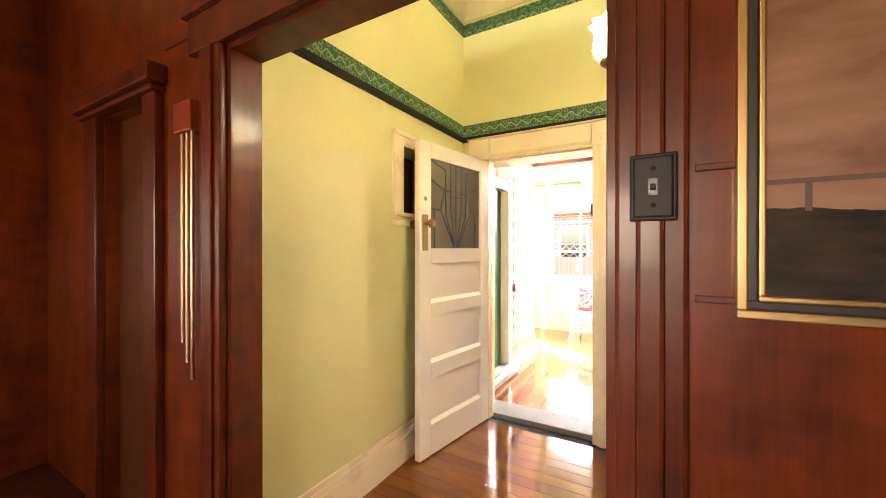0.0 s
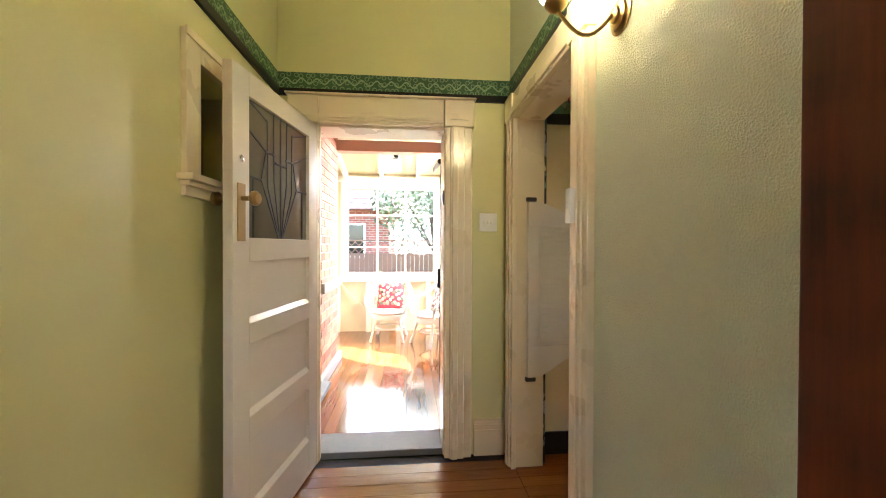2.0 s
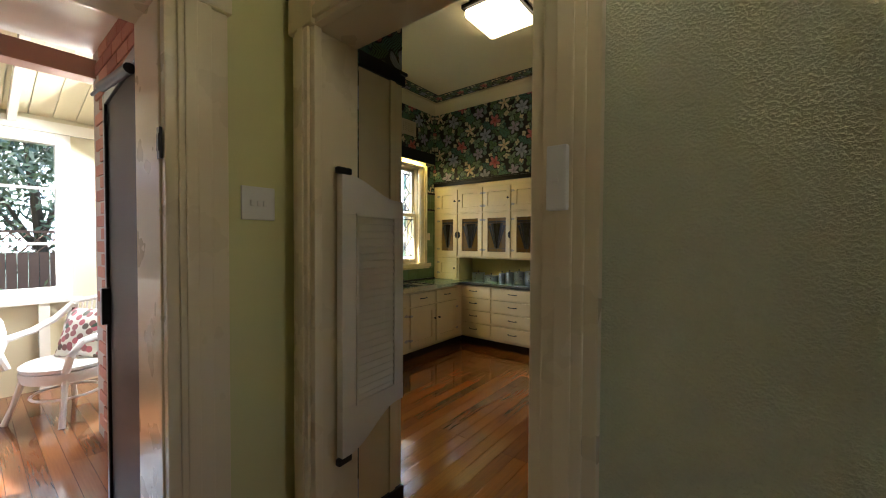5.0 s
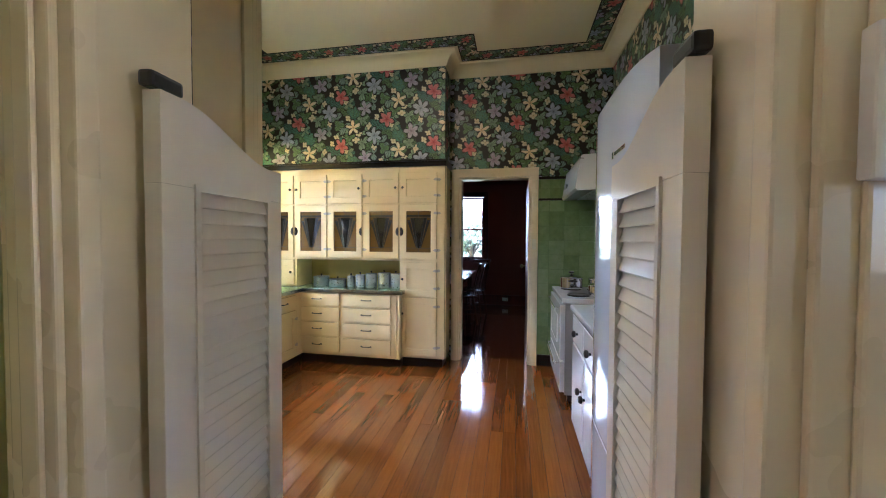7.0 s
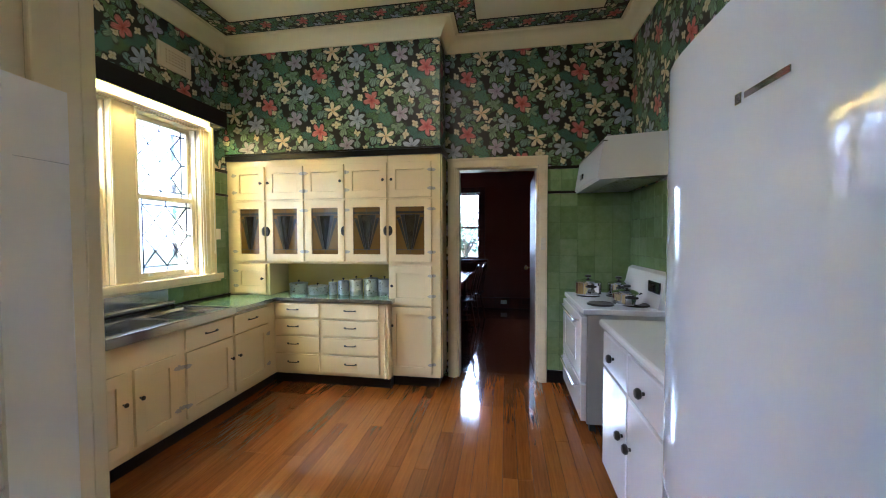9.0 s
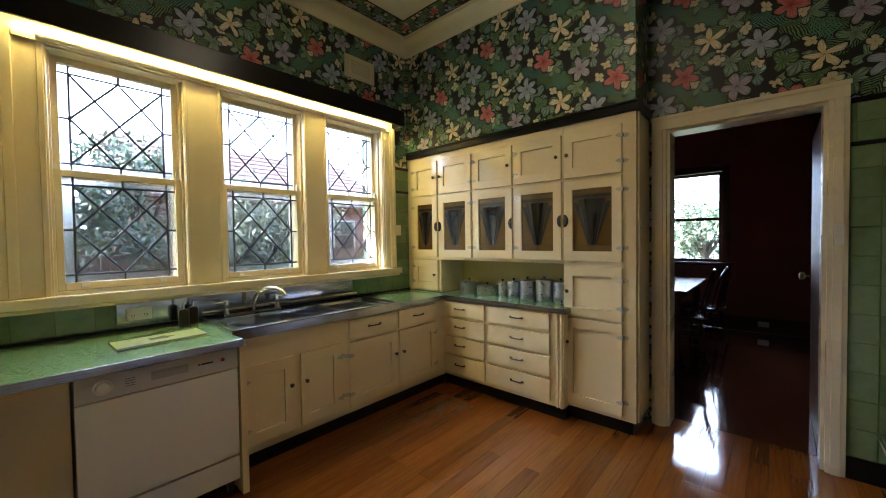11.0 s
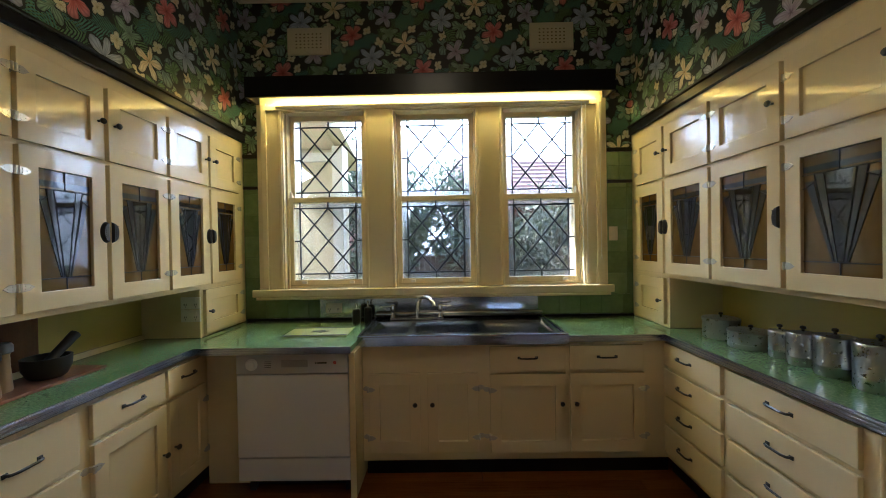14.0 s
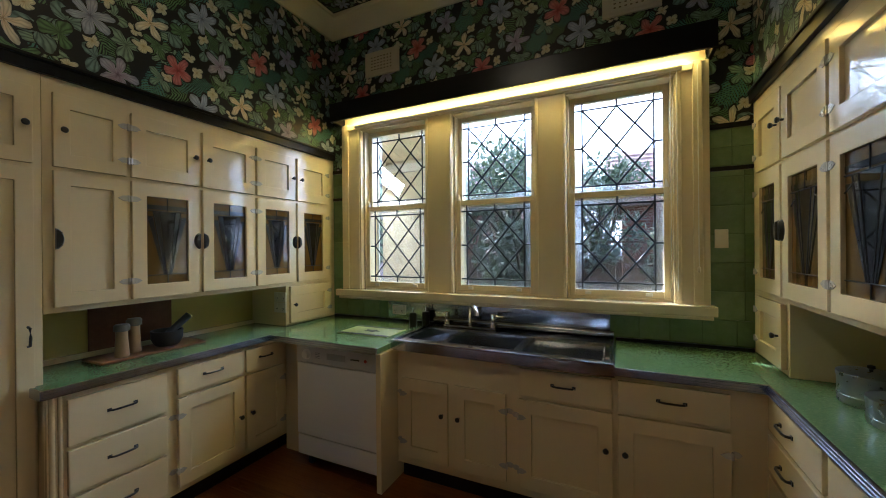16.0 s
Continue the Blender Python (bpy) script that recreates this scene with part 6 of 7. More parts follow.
ho = thing("range_hood", "white enamel range hood above the stove", "range hood")
HX0, HX1 = 3.40, 4.27
part("canopy", prism([(KS + 0.002, 1.775), (2.33, 1.755), (2.345, 1.775), (2.305, 2.03), (2.29, 2.045), (KS + 0.002, 2.065)], HX0, HX1, "yz"), ENAMEL, ho)
part("lip", boxes(((HX0 - 0.002, 2.285, 2.012), (HX1, 2.312, 2.018))), IRON, ho, "dark seam along the top edge")
part("filter", boxes(((HX0 + 0.05, KS + 0.05, 1.755), (HX1 - 0.05, 2.2, 1.768))), ALU, ho, "grey grease filter")
part("switch", boxes(((HX1 - 0.30, 2.315, 1.845), (HX1 - 0.20, 2.342, 1.885)), bevel=0.004), IRON, ho, "black rocker switches")

# ---------------------------------------------------------------- dining doorway and dining room
df = thing("door_frame", "cream casing round the dining doorway", "door frame")
for a, b in ((2.585, 2.665), (3.425, 3.513)):
    part("architrave", boxes(((KE - 0.025, a, 0), (KE, b, 2.02)), ((KE - 0.034, a + 0.02, 0), (KE - 0.025, b - 0.02, 2.02)), bevel=0.004), TRIM, df)
part("head", boxes(((KE - 0.026, 2.585, 2.02), (KE, 3.513, 2.11)), ((KE - 0.036, 2.58, 2.085), (KE - 0.026, 3.518, 2.11)), bevel=0.004), TRIM, df)
for a, b in ((2.665, 2.682), (3.408, 3.425)):
    part("jamb", boxes(((KE, a, 0), (KE + 0.16, b, 2.02))), TRIM, df)
part("jamb_head", boxes(((KE, 2.682, 2.003), (KE + 0.16, 3.408, 2.02))), TRIM, df)
part("strike", boxes(((KE + 0.03, 2.682, 1.20), (KE + 0.06, 2.6845, 1.30))), BRASS, df)
switch_plate("light_switch", pose(KE - 0.0345, 2.622, 1.30, 0, 0, -90), 0.04, 0.11, 2, WHITE, "slim cream switch on the dining door casing")
DX = 7.90
structure("wall_dining_east", holed(0.6, 6.2, 0, 3.2, [(3.43, 4.10, 0.93, 2.22)], DX, DX + 0.2, "x"), DINING, "oxblood red dining room wall", "wall")
structure("wall_dining_south", boxes(((KE + 0.16, 2.30, 0), (DX, 2.45, 3.2))), DINING, "oxblood red dining room wall", "wall")
structure("wall_dining_north", boxes(((KE + 0.16, 6.2, 0), (DX, 6.35, 3.2))), DINING, "oxblood red dining room wall", "wall")
structure("wall_dining_west", holed(2.45, 6.2, 0, 3.2, [(2.665, 3.425, 0, 2.02)], KE + 0.16, KE + 0.18, "x"), DINING, "oxblood red dining room wall", "wall")
structure("ceiling_dining", boxes(((KE + 0.16, 2.3, 3.1), (DX, 6.35, 3.2))), CEIL, "dining room ceiling", "ceiling")
structure("floor_dining", boxes(((KE + 0.16, 2.3, -0.05), (DX, 6.35, -0.002))), FLOORD, "glossy dark stained dining floor", "floor")
structure("baseboard_dining", boxes(((DX - 0.025, 2.45, 0), (DX, 6.2, 0.20)), bevel=0.004), MAHOG2, "dark timber skirting", "baseboard")
dwn = thing("window_frame", "dark timber sash window of the dining room", "window")
for a, b in ((3.36, 3.45), (4.08, 4.17)):
    part("architrave", boxes(((DX - 0.03, a, 0.93), (DX, b, 2.30)), bevel=0.004), MAHOG2, dwn)
part("head", boxes(((DX - 0.03, 3.45, 2.20), (DX, 4.08, 2.30)), bevel=0.004), MAHOG2, dwn)
part("sill", boxes(((DX - 0.08, 3.30, 0.885), (DX, 4.23, 0.93)), bevel=0.006), MAHOG2, dwn)
part("sash", boxes(((DX + 0.03, 3.45, 0.93), (DX + 0.06, 3.49, 2.20)), ((DX + 0.03, 4.04, 0.93), (DX + 0.06, 4.08, 2.20)), ((DX + 0.03, 3.49, 1.52), (DX + 0.06, 4.04, 1.56)), ((DX + 0.03, 3.49, 0.93), (DX + 0.06, 4.04, 0.97)), ((DX + 0.03, 3.49, 2.16), (DX + 0.06, 4.04, 2.20))), MAHOG2, dwn)
gp = part("pane", boxes(((DX + 0.04, 3.49, 0.97), (DX + 0.044, 4.04, 2.16))), CLEAR, dwn)
gp.visible_shadow = False
dd = thing("dining_door", "open dark timber door inside the dining room", "door")
part("leaf", boxes(((KE + 0.20, 2.64, 0.01), (KE + 0.96, 2.68, 2.0)), bevel=0.003), DARKDOOR, dd)
part("knob", turned([(0.008, 0), (0.008, 0.03), (0.026, 0.04), (0.026, 0.06), (0.006, 0.068)], (KE + 0.9, 2.68, 1.0), 16, "y"), BRASS, dd, "brass knob", True)
outlet(pose(DX - 0.026, 3.0, 0.12, 0, 0, -90))
tb = thing("dining_table", "dark polished dining table", "table", pose(6.55, 4.05, 0))
part("tabletop", boxes(((-0.75, -0.5, 0.715), (0.75, 0.5, 0.745)), bevel=0.008), DCHAIR, tb)
part("apron", boxes(((-0.66, -0.42, 0.63), (0.66, -0.40, 0.715)), ((-0.66, 0.40, 0.63), (0.66, 0.42, 0.715)), ((-0.66, -0.40, 0.63), (-0.64, 0.40, 0.715)), ((0.64, -0.40, 0.63), (0.66, 0.40, 0.715))), DCHAIR, tb)
for x in (-0.64, 0.64):
    for y in (-0.40, 0.40):
        part("leg", turned([(0.025, 0), (0.035, 0.1), (0.025, 0.2), (0.04, 0.5), (0.04, 0.64)], (x, y, 0), 14), DCHAIR, tb, "", True)


def spindle_chair(m):
    c = thing("dining_chair", "dark red spindle-back wooden dining chair", "chair", m, "chairs round the dining table")
    part("seat", boxes(((-0.20, -0.20, 0.43), (0.20, 0.20, 0.465)), bevel=0.014), DCHAIR, c)
    for x in (-1, 1):
        part("leg", rods(((x * 0.20, -0.19, 0), (x * 0.15, -0.14, 0.43), 0.014, 0.018), seg=10), DCHAIR, c, "", True)
        part("leg", rods(((x * 0.20, 0.21, 0), (x * 0.15, 0.14, 0.43), 0.014, 0.018), seg=10), DCHAIR, c, "", True)
        part("stretcher", rods(((x * 0.18, -0.17, 0.17), (x * 0.18, 0.18, 0.17), 0.010), seg=8), DCHAIR, c, "", True)
    part("stretcher", rods(((-0.18, 0, 0.17), (0.18, 0, 0.17), 0.010), seg=8), DCHAIR, c, "", True)
    hoop = [(0.20 * math.cos(t) , 0.17 + 0.10 * math.sin(t), 0.465 + 0.48 * math.sin(t) ** 0.7) for t in (math.pi * k / 16 for k in range(17))]
    part("back_hoop", tube(hoop, 0.011, 8), DCHAIR, c, "", True)
    for k in range(7):
        x = -0.12 + 0.04 * k
        part("spindle", rods(((x * 0.8, 0.17, 0.465), (x, 0.262, 0.905 - x * x * 3), 0.006), seg=6), DCHAIR, c, "", True)
    return c


c0 = spindle_chair(pose(6.15, 3.62, 0, 0, 0, 190))
copy_thing(c0, pose(6.85, 3.55, 0, 0, 0, 170))
copy_thing(c0, pose(6.4, 4.75, 0, 0, 0, 5))

# ---------------------------------------------------------------- veranda
done_before = set(scene.objects)
VX0, VX1, VE, VY = -0.875, 0.40, 5.72, 7.10
structure("floor_veranda", boxes(((-2.3, 3.74, -0.06), (1.6, 7.3, -0.026))), GAP, "veranda sub floor", "floor")
wall_brick = structure("wall_veranda_brick", holed(3.74, VE, -0.02, 2.62, [(3.95, 4.75, -0.02, 2.06)], VX0 - 0.22, VX0 - 0.008, "x"), MORTAR, "red brick veranda wall", "wall")
wall_brick2 = structure("wall_veranda_brick_right", boxes(((VX1 + 0.008, 3.74, -0.02), (VX1 + 0.22, VE, 2.62))), MORTAR, "red brick veranda wall", "wall")
structure("ceiling_porch", boxes(((VX0, 3.74, 2.62), (VX1 + 0.22, VE, 2.68))), WHITE, "glossy cream porch ceiling", "ceiling")
solid("porch_beam", boxes(((VX0 - 0.2, VE - 0.10, 2.432), (VX1 + 0.25, VE + 0.05, 2.56)), bevel=0.005), SALMON, "salmon painted beam across the porch", "beam")
structure("trim_porch", boxes(((VX0, 3.76, 2.585), (VX0 + 0.03, VE - 0.12, 2.62)), bevel=0.004), WHITE, "white ceiling bead", "trim")
rc = thing("bull_nose_ledge", "rendered ledge running along the brick wall", "ledge")
part("ledge", boxes(((VX0, 4.83, 0.86), (VX0 + 0.045, VE + 0.0, 0.955)), bevel=0.012), MORTAR, rc)
skirt_v = structure("baseboard_veranda", boxes(((VX0, 3.80, -0.02), (VX0 + 0.05, VE, 0.07)), bevel=0.008), STONE, "grey concrete plinth", "baseboard")
# side door in the brick wall
vd = thing("side_door", "dark green glazed side door in a white frame", "door")
part("frame", boxes(((VX0 - 0.14, 3.95, 0), (VX0 + 0.02, 4.02, 2.06)), ((VX0 - 0.14, 4.68, 0), (VX0 + 0.02, 4.75, 2.06)), ((VX0 - 0.14, 4.02, 1.99), (VX0 + 0.02, 4.68, 2.06)), bevel=0.004), WHITE, vd)
part("leaf", boxes(((VX0 - 0.12, 4.02, 0.02), (VX0 - 0.08, 4.68, 1.99))), plain("dark_green_paint", (0.02, 0.10, 0.05), 0.3), vd)
part("step", boxes(((VX0 - 0.1, 3.95, 0), (VX0 + 0.12, 4.75, 0.05)), bevel=0.01), STONE, vd)
# sloping lean-to roof with rafters
structure("roof_veranda", prism([(VE, 2.78), (VE, 2.90), (7.75, 2.42), (7.75, 2.33)], -2.6, 1.55, "yz"), VCREAM, "sloping lined veranda roof", "roof")
lin = thing("roof_lining", "cream boarded lining under the veranda roof", "lining")
for k in range(24):
    x = -2.2 + k * 0.15
    part("lining_board", prism([(VE + 0.051, 2.742), (VE + 0.051, 2.752), (7.09, 2.452), (7.09, 2.442)], x, x + 0.144, "yz"), VCREAM, lin)
for x in (-1.55, -1.0, -0.45, 0.1, 0.65):
    solid("rafter", prism([(VE + 0.052, 2.66), (VE + 0.052, 2.74), (7.08, 2.44), (7.08, 2.34)], x - 0.025, x + 0.025, "yz"), WHITE, "white painted veranda rafter", "rafter", "veranda rafters")
gl = thing("pendant_light", "small white glass lantern on a black mount under the rafters", "pendant light", pose(-0.20, 6.35, 2.585))
part("mount", turned([(0.05, 0.0), (0.05, -0.02), (0.03, -0.05), (0.06, -0.07), (0.06, -0.08)], (0, 0, 0), 18), IRON, gl, "black mount", True)
part("shade", turned([(0.062, -0.08), (0.062, -0.22), (0.055, -0.235), (0.01, -0.238)], (0, 0, 0), 18), glow("pale_opal_glass", (0.9, 0.86, 0.74), 0.1), gl, "white opal glass", True)
# far wall with window
structure("wall_veranda_north", holed(-2.3, 1.5, -0.02, 2.45, [(-1.02, 0.40, 0.84, 2.24)], VY, VY + 0.10, "y"), VCREAM, "cream boarded veranda wall", "wall")
structure("wall_veranda_west", holed(VE, VY, -0.02, 2.6, [(6.12, 6.97, 0.90, 2.25)], -2.10, -2.0, "x"), VCREAM, "cream boarded veranda wall", "wall")
structure("wall_veranda_return", boxes(((-2.0, VE - 0.12, -0.02), (VX0 - 0.22, VE, 2.75))), MORTAR, "veranda return wall", "wall")
structure("wall_veranda_east", boxes(((1.40, VE, -0.02), (1.5, VY, 0.85))), VCREAM, "cream veranda parapet", "wall")
vw = thing("window_frame", "white painted veranda window with thin glazing bars", "window")
part("frame", boxes(((-1.08, VY - 0.03, 0.80), (-0.98, VY + 0.08, 2.30)), ((0.36, VY - 0.03, 0.80), (0.46, VY + 0.08, 2.30)), ((-0.98, VY - 0.03, 2.20), (0.36, VY + 0.08, 2.30)), ((-0.98, VY - 0.03, 0.80), (0.36, VY + 0.08, 0.90)), bevel=0.004), WHITE, vw)
for x in (-0.53, -0.09):
    part("glazing_bar", boxes(((x - 0.014, VY + 0.01, 0.90), (x + 0.014, VY + 0.05, 2.20)), bevel=0.002), WHITE, vw)
for z in (1.30, 1.80):
    part("glazing_bar", boxes(((-0.98, VY + 0.012, z - 0.012), (0.36, VY + 0.048, z + 0.012)), bevel=0.002), WHITE, vw)
part("sill", boxes(((-1.14, VY - 0.07, 0.765), (0.52, VY + 0.0, 0.80)), bevel=0.004), WHITE, vw)
solid("top_plate", boxes(((-2.0, VY - 0.05, 2.30), (1.4, VY - 0.001, 2.40)), bevel=0.003), WHITE, "white top plate along the veranda wall", "beam")
studs = thing("wall_studs", "white exposed studs and braces of the veranda wall", "studs")
for x in (-1.62, -1.13, -0.66, -0.20, 0.27, 0.74):
    part("stud", boxes(((x - 0.035, VY - 0.06, -0.02), (x + 0.035, VY - 0.001, 0.764)), bevel=0.004), WHITE, studs)
for a in (-1.13, 0.27):
    part("brace", prism([(a + 0.03, 0.70), (a + 0.40, 0.30), (a + 0.40, 0.36), (a + 0.03, 0.76)], VY - 0.04, VY - 0.004), VCREAM, studs)
# screen door folded back
sc = thing("screen_door", "open black framed fly screen door", "door", pose(0.205, 3.735, 0.02, 0, 0, 87))
part("frame", boxes(((0, -0.03, 0), (0.045, 0, 2.0)), ((0.755, -0.03, 0), (0.80, 0, 2.0)), ((0.045, -0.03, 0), (0.755, 0, 0.08)), ((0.045, -0.03, 1.95), (0.755, 0, 2.0)), bevel=0.004), IRON, sc)
part("screen", boxes(((0.045, -0.016, 0.08), (0.755, -0.012, 1.95))), MESH, sc, "dark fly mesh")
part("weather_strip", boxes(((0.01, -0.034, 0.0), (0.79, -0.03, 0.05))), WHITE, sc)
part("lock_case", boxes(((0.74, -0.05, 0.93), (0.79, 0.02, 1.10)), bevel=0.006), IRON, sc, "black lock case")
part("door_closer", rods(((0.05, 0.02, 1.90), (0.40, 0.05, 1.92), 0.018), ((0.40, 0.05, 1.92), (0.55, 0.06, 1.925), 0.007), seg=10), IRON, sc, "", True)
for z in (0.25, 1.0, 1.75):
    part("hinge", boxes(((-0.012, -0.036, z - 0.04), (0.02, 0.004, z + 0.04)), bevel=0.003), IRON, sc, "black butt hinge")


def cane_chair(m, arm_only=False):
    c = thing("cane_armchair", "white painted cane armchair with woven seat", "armchair", m, "cane chairs on the veranda")
    part("seat", turned([(0.02, 0.375), (0.22, 0.37), (0.255, 0.385), (0.26, 0.41), (0.24, 0.425), (0.02, 0.42)], (0, 0, 0), 28), WICKER, c, "woven cane seat", True)
    part("apron", turned([(0.245, 0.30), (0.258, 0.34), (0.258, 0.375), (0.235, 0.375)], (0, 0, 0), 28), WICKER, c, "woven cane apron", True)
    for s in (-1, 1):
        part("leg", tube([(s * 0.23, -0.24, 0), (s * 0.20, -0.20, 0.14), (s * 0.17, -0.16, 0.32)], [0.020, 0.018, 0.022]), WICKER, c, "", True)
        part("leg", tube([(s * 0.22, 0.25, 0), (s * 0.18, 0.20, 0.16), (s * 0.16, 0.16, 0.32)], [0.020, 0.018, 0.022]), WICKER, c, "", True)
        part("arm", tube([(s * 0.235, -0.21, 0.40), (s * 0.285, -0.22, 0.52), (s * 0.305, -0.16, 0.61), (s * 0.315, 0.02, 0.635), (s * 0.29, 0.16, 0.70), (s * 0.22, 0.25, 0.82)], 0.026), WICKER, c, "wrapped cane arm", True)
    part("stretcher", tube([(0.20 * math.cos(t), 0.20 * math.sin(t), 0.17) for t in (2 * math.pi * k / 20 for k in range(21))], 0.011), WICKER, c, "", True)
    part("back_rail", tube([(-0.26, 0.20, 0.42), (-0.27, 0.24, 0.65), (-0.23, 0.275, 0.83), (-0.08, 0.30, 0.86), (0.08, 0.30, 0.86), (0.23, 0.275, 0.83), (0.27, 0.24, 0.65), (0.26, 0.20, 0.42)], 0.022), WICKER, c, "wrapped cane back rail", True)
    bm = bmesh.new()
    for k in range(11):
        x = -0.21 + 0.042 * k
        rod(bm, (x, 0.215, 0.41), (x * 1.05, 0.29, 0.855 - 0.6 * x * x), 0.007, seg=6)
    for z in (0.50, 0.58, 0.66, 0.74):
        rod(bm, (-0.25, 0.235 + (z - 0.5) * 0.16, z), (0.25, 0.235 + (z - 0.5) * 0.16, z), 0.006, seg=6)
    part("back_weave", bm, WICKER, c, "open cane back weave")
    return c


def cushion(m, base, bloom, label):
    n = Nodes(label.split(" ")[0] + "_cushion_cloth")
    v = n.local()
    s = n.split(v)
    cc = n.cells(n.join(s[0], s[2]), 17.0, 1.0)
    ring = n.math("LESS_THAN", cc["Distance"], 0.42)
    col = n.mix(ring, base, n.mix(n.split(cc["Color"])[0], bloom, (0.03, 0.06, 0.03)))
    n.bump(n.noise(v, 220, 2), 0.2, 0.001)
    mat = n.done(col, 0.8, 0.0)
    bm = bmesh.new()
    nn = 14
    for side in (-1, 1):
        g = []
        for j in range(nn + 1):
            row = []
            for i in range(nn + 1):
                u, w = 2 * i / nn - 1, 2 * j / nn - 1
                puff = 0.07 * ((1 - abs(u) ** 2.6) * (1 - abs(w) ** 2.6)) ** 0.55
                k = 1 - 0.06 * (1 - abs(u * w))
                row.append(bm.verts.new((0.20 * u * k, side * puff, 0.20 * w * k)))
            g.append(row)
        for j in range(nn):
            for i in range(nn):
                bm.faces.new((g[j][i], g[j][i + 1], g[j + 1][i + 1], g[j + 1][i]))
    bmesh.ops.remove_doubles(bm, verts=bm.verts, dist=0.0004)
    bmesh.ops.recalc_face_normals(bm, faces=bm.faces)
    return solid("cushion", bm, mat, label, "cushion", smooth=True, m=m)


CH1 = pose(-0.31, 6.61, -0.018, 0, 0, -6)
CH2 = pose(0.32, 6.29, -0.018, 0, 0, -56)
cc1 = cane_chair(CH1)
copy_thing(cc1, CH2)
cushion(CH1 @ pose(0, 0.13, 0.605, -20), (0.42, 0.03, 0.05), (0.62, 0.55, 0.42), "red floral cushion leaning in a cane armchair")
cushion(CH2 @ pose(0.02, 0.13, 0.605, -22), (0.55, 0.52, 0.42), (0.40, 0.10, 0.11), "cream floral cushion leaning in a cane armchair")
solid("veranda_post", boxes(((1.38, 6.98, -0.02), (1.50, 7.10, 2.45)), ((1.36, 6.96, -0.02), (1.52, 7.12, 0.9)), bevel=0.006), WHITE, "white painted veranda corner post", "post")

move_on([o for o in scene.objects if o not in done_before], HALL_SHIFT)

# ---------------------------------------------------------------- outside
n = Nodes("garden_ground")
GRASS = n.done(n.ramp(n.noise(n.place(), 2.2, 6), [(0.3, (0.05, 0.075, 0.02)), (0.7, (0.14, 0.13, 0.06))]), 0.9, 0.0)
structure("ground", holed(-220, 220, -0.30, -0.14, [], -220, 220, "y"), GRASS, "dry lawn and garden soil", "ground")
structure("roof_main", prism([(KN + 0.27, 3.10), (KN + 0.95, 2.80), (KN + 0.95, 2.92), (KN + 0.27, 3.30)], 1.2, 8.4, "yz"), WHITE, "house eave over the kitchen window", "roof")
structure("roof_house", boxes(((-3, -1.9, 3.5), (8.3, 5.6, 3.6))), CEIL, "house roof over the rooms", "roof")
haze = Nodes("bright_hazy_sky")
HAZE = haze.done((0.0, 0.0, 0.0), 1.0, 0.0, Emission_Color=(0.86, 0.93, 1.0, 1), Emission_Strength=SKYGLOW)
structure("backdrop", prism([(62 * math.cos(t) + 2, 62 * math.sin(t)) for t in (math.pi * (0.02 + 0.80 * k / 24) for k in range(25))] + [(64 * math.cos(t) + 2, 64 * math.sin(t)) for t in (math.pi * (0.02 + 0.80 * (24 - k) / 24) for k in range(25))], -1, 46, "xy"), HAZE, "bright hazy sky behind the garden", "sky")
LEAFA = leafy("dark_leaves", (0.040, 0.062, 0.026), (0.16, 0.19, 0.09))
LEAFB = leafy("light_leaves", (0.07, 0.09, 0.04), (0.20, 0.21, 0.10))
BARK = plain("bark", (0.10, 0.075, 0.05), 0.9)


def leaf_mass(centres, count, size, seed):
    rng = random.Random(seed)
    vs, fs = [], []
    for _ in range(count):
        cx, cy, cz, r = rng.choice(centres)
        d = Vector((rng.gauss(0, 1), rng.gauss(0, 1), rng.gauss(0, 0.8))).normalized() * r * rng.uniform(0.55, 1.05)
        p = Vector((cx, cy, cz)) + d
        a = Vector((rng.gauss(0, 1), rng.gauss(0, 1), rng.gauss(0, 1))).normalized()
        b = a.orthogonal().normalized()
        s = size * rng.uniform(0.6, 1.3)
        k = len(vs)
        vs += [p - a * s, p + b * s * 0.42, p + a * s, p - b * s * 0.42]
        fs.append((k, k + 1, k + 2, k + 3))
    me = bpy.data.meshes.new("leaves")
    me.from_pydata([tuple(v) for v in vs], [], fs)
    return me


def tree(x, y, h, spread, mat, seed, label, count=2600):
    rng = random.Random(seed)
    t = thing("tree", label, "tree", pose(x, y, -0.14))
    part("trunk", tube([(0, 0, 0), (0.05, 0.03, h * 0.3), (-0.03, 0.06, h * 0.62)], [0.13, 0.10, 0.05]), BARK, t, "", True)
    cen = []
    for k in range(9):
        a = rng.uniform(0, 6.28)
        rr = spread * rng.uniform(0.15, 0.75)
        z = h * rng.uniform(0.38, 0.95)
        cen.append((rr * math.cos(a), rr * math.sin(a), z, spread * rng.uniform(0.3, 0.52)))
        part("limb", tube([(0, 0.03, h * 0.3), (rr * 0.5 * math.cos(a), rr * 0.5 * math.sin(a), (h * 0.35 + z) / 2), (rr * math.cos(a), rr * math.sin(a), z)], [0.05, 0.035, 0.012], 6), BARK, t, "", True)
    me = leaf_mass(cen, count, 0.085, seed)
    me.materials.append(mat)
    crown = new("crown", me)
    crown.parent = t
    return t


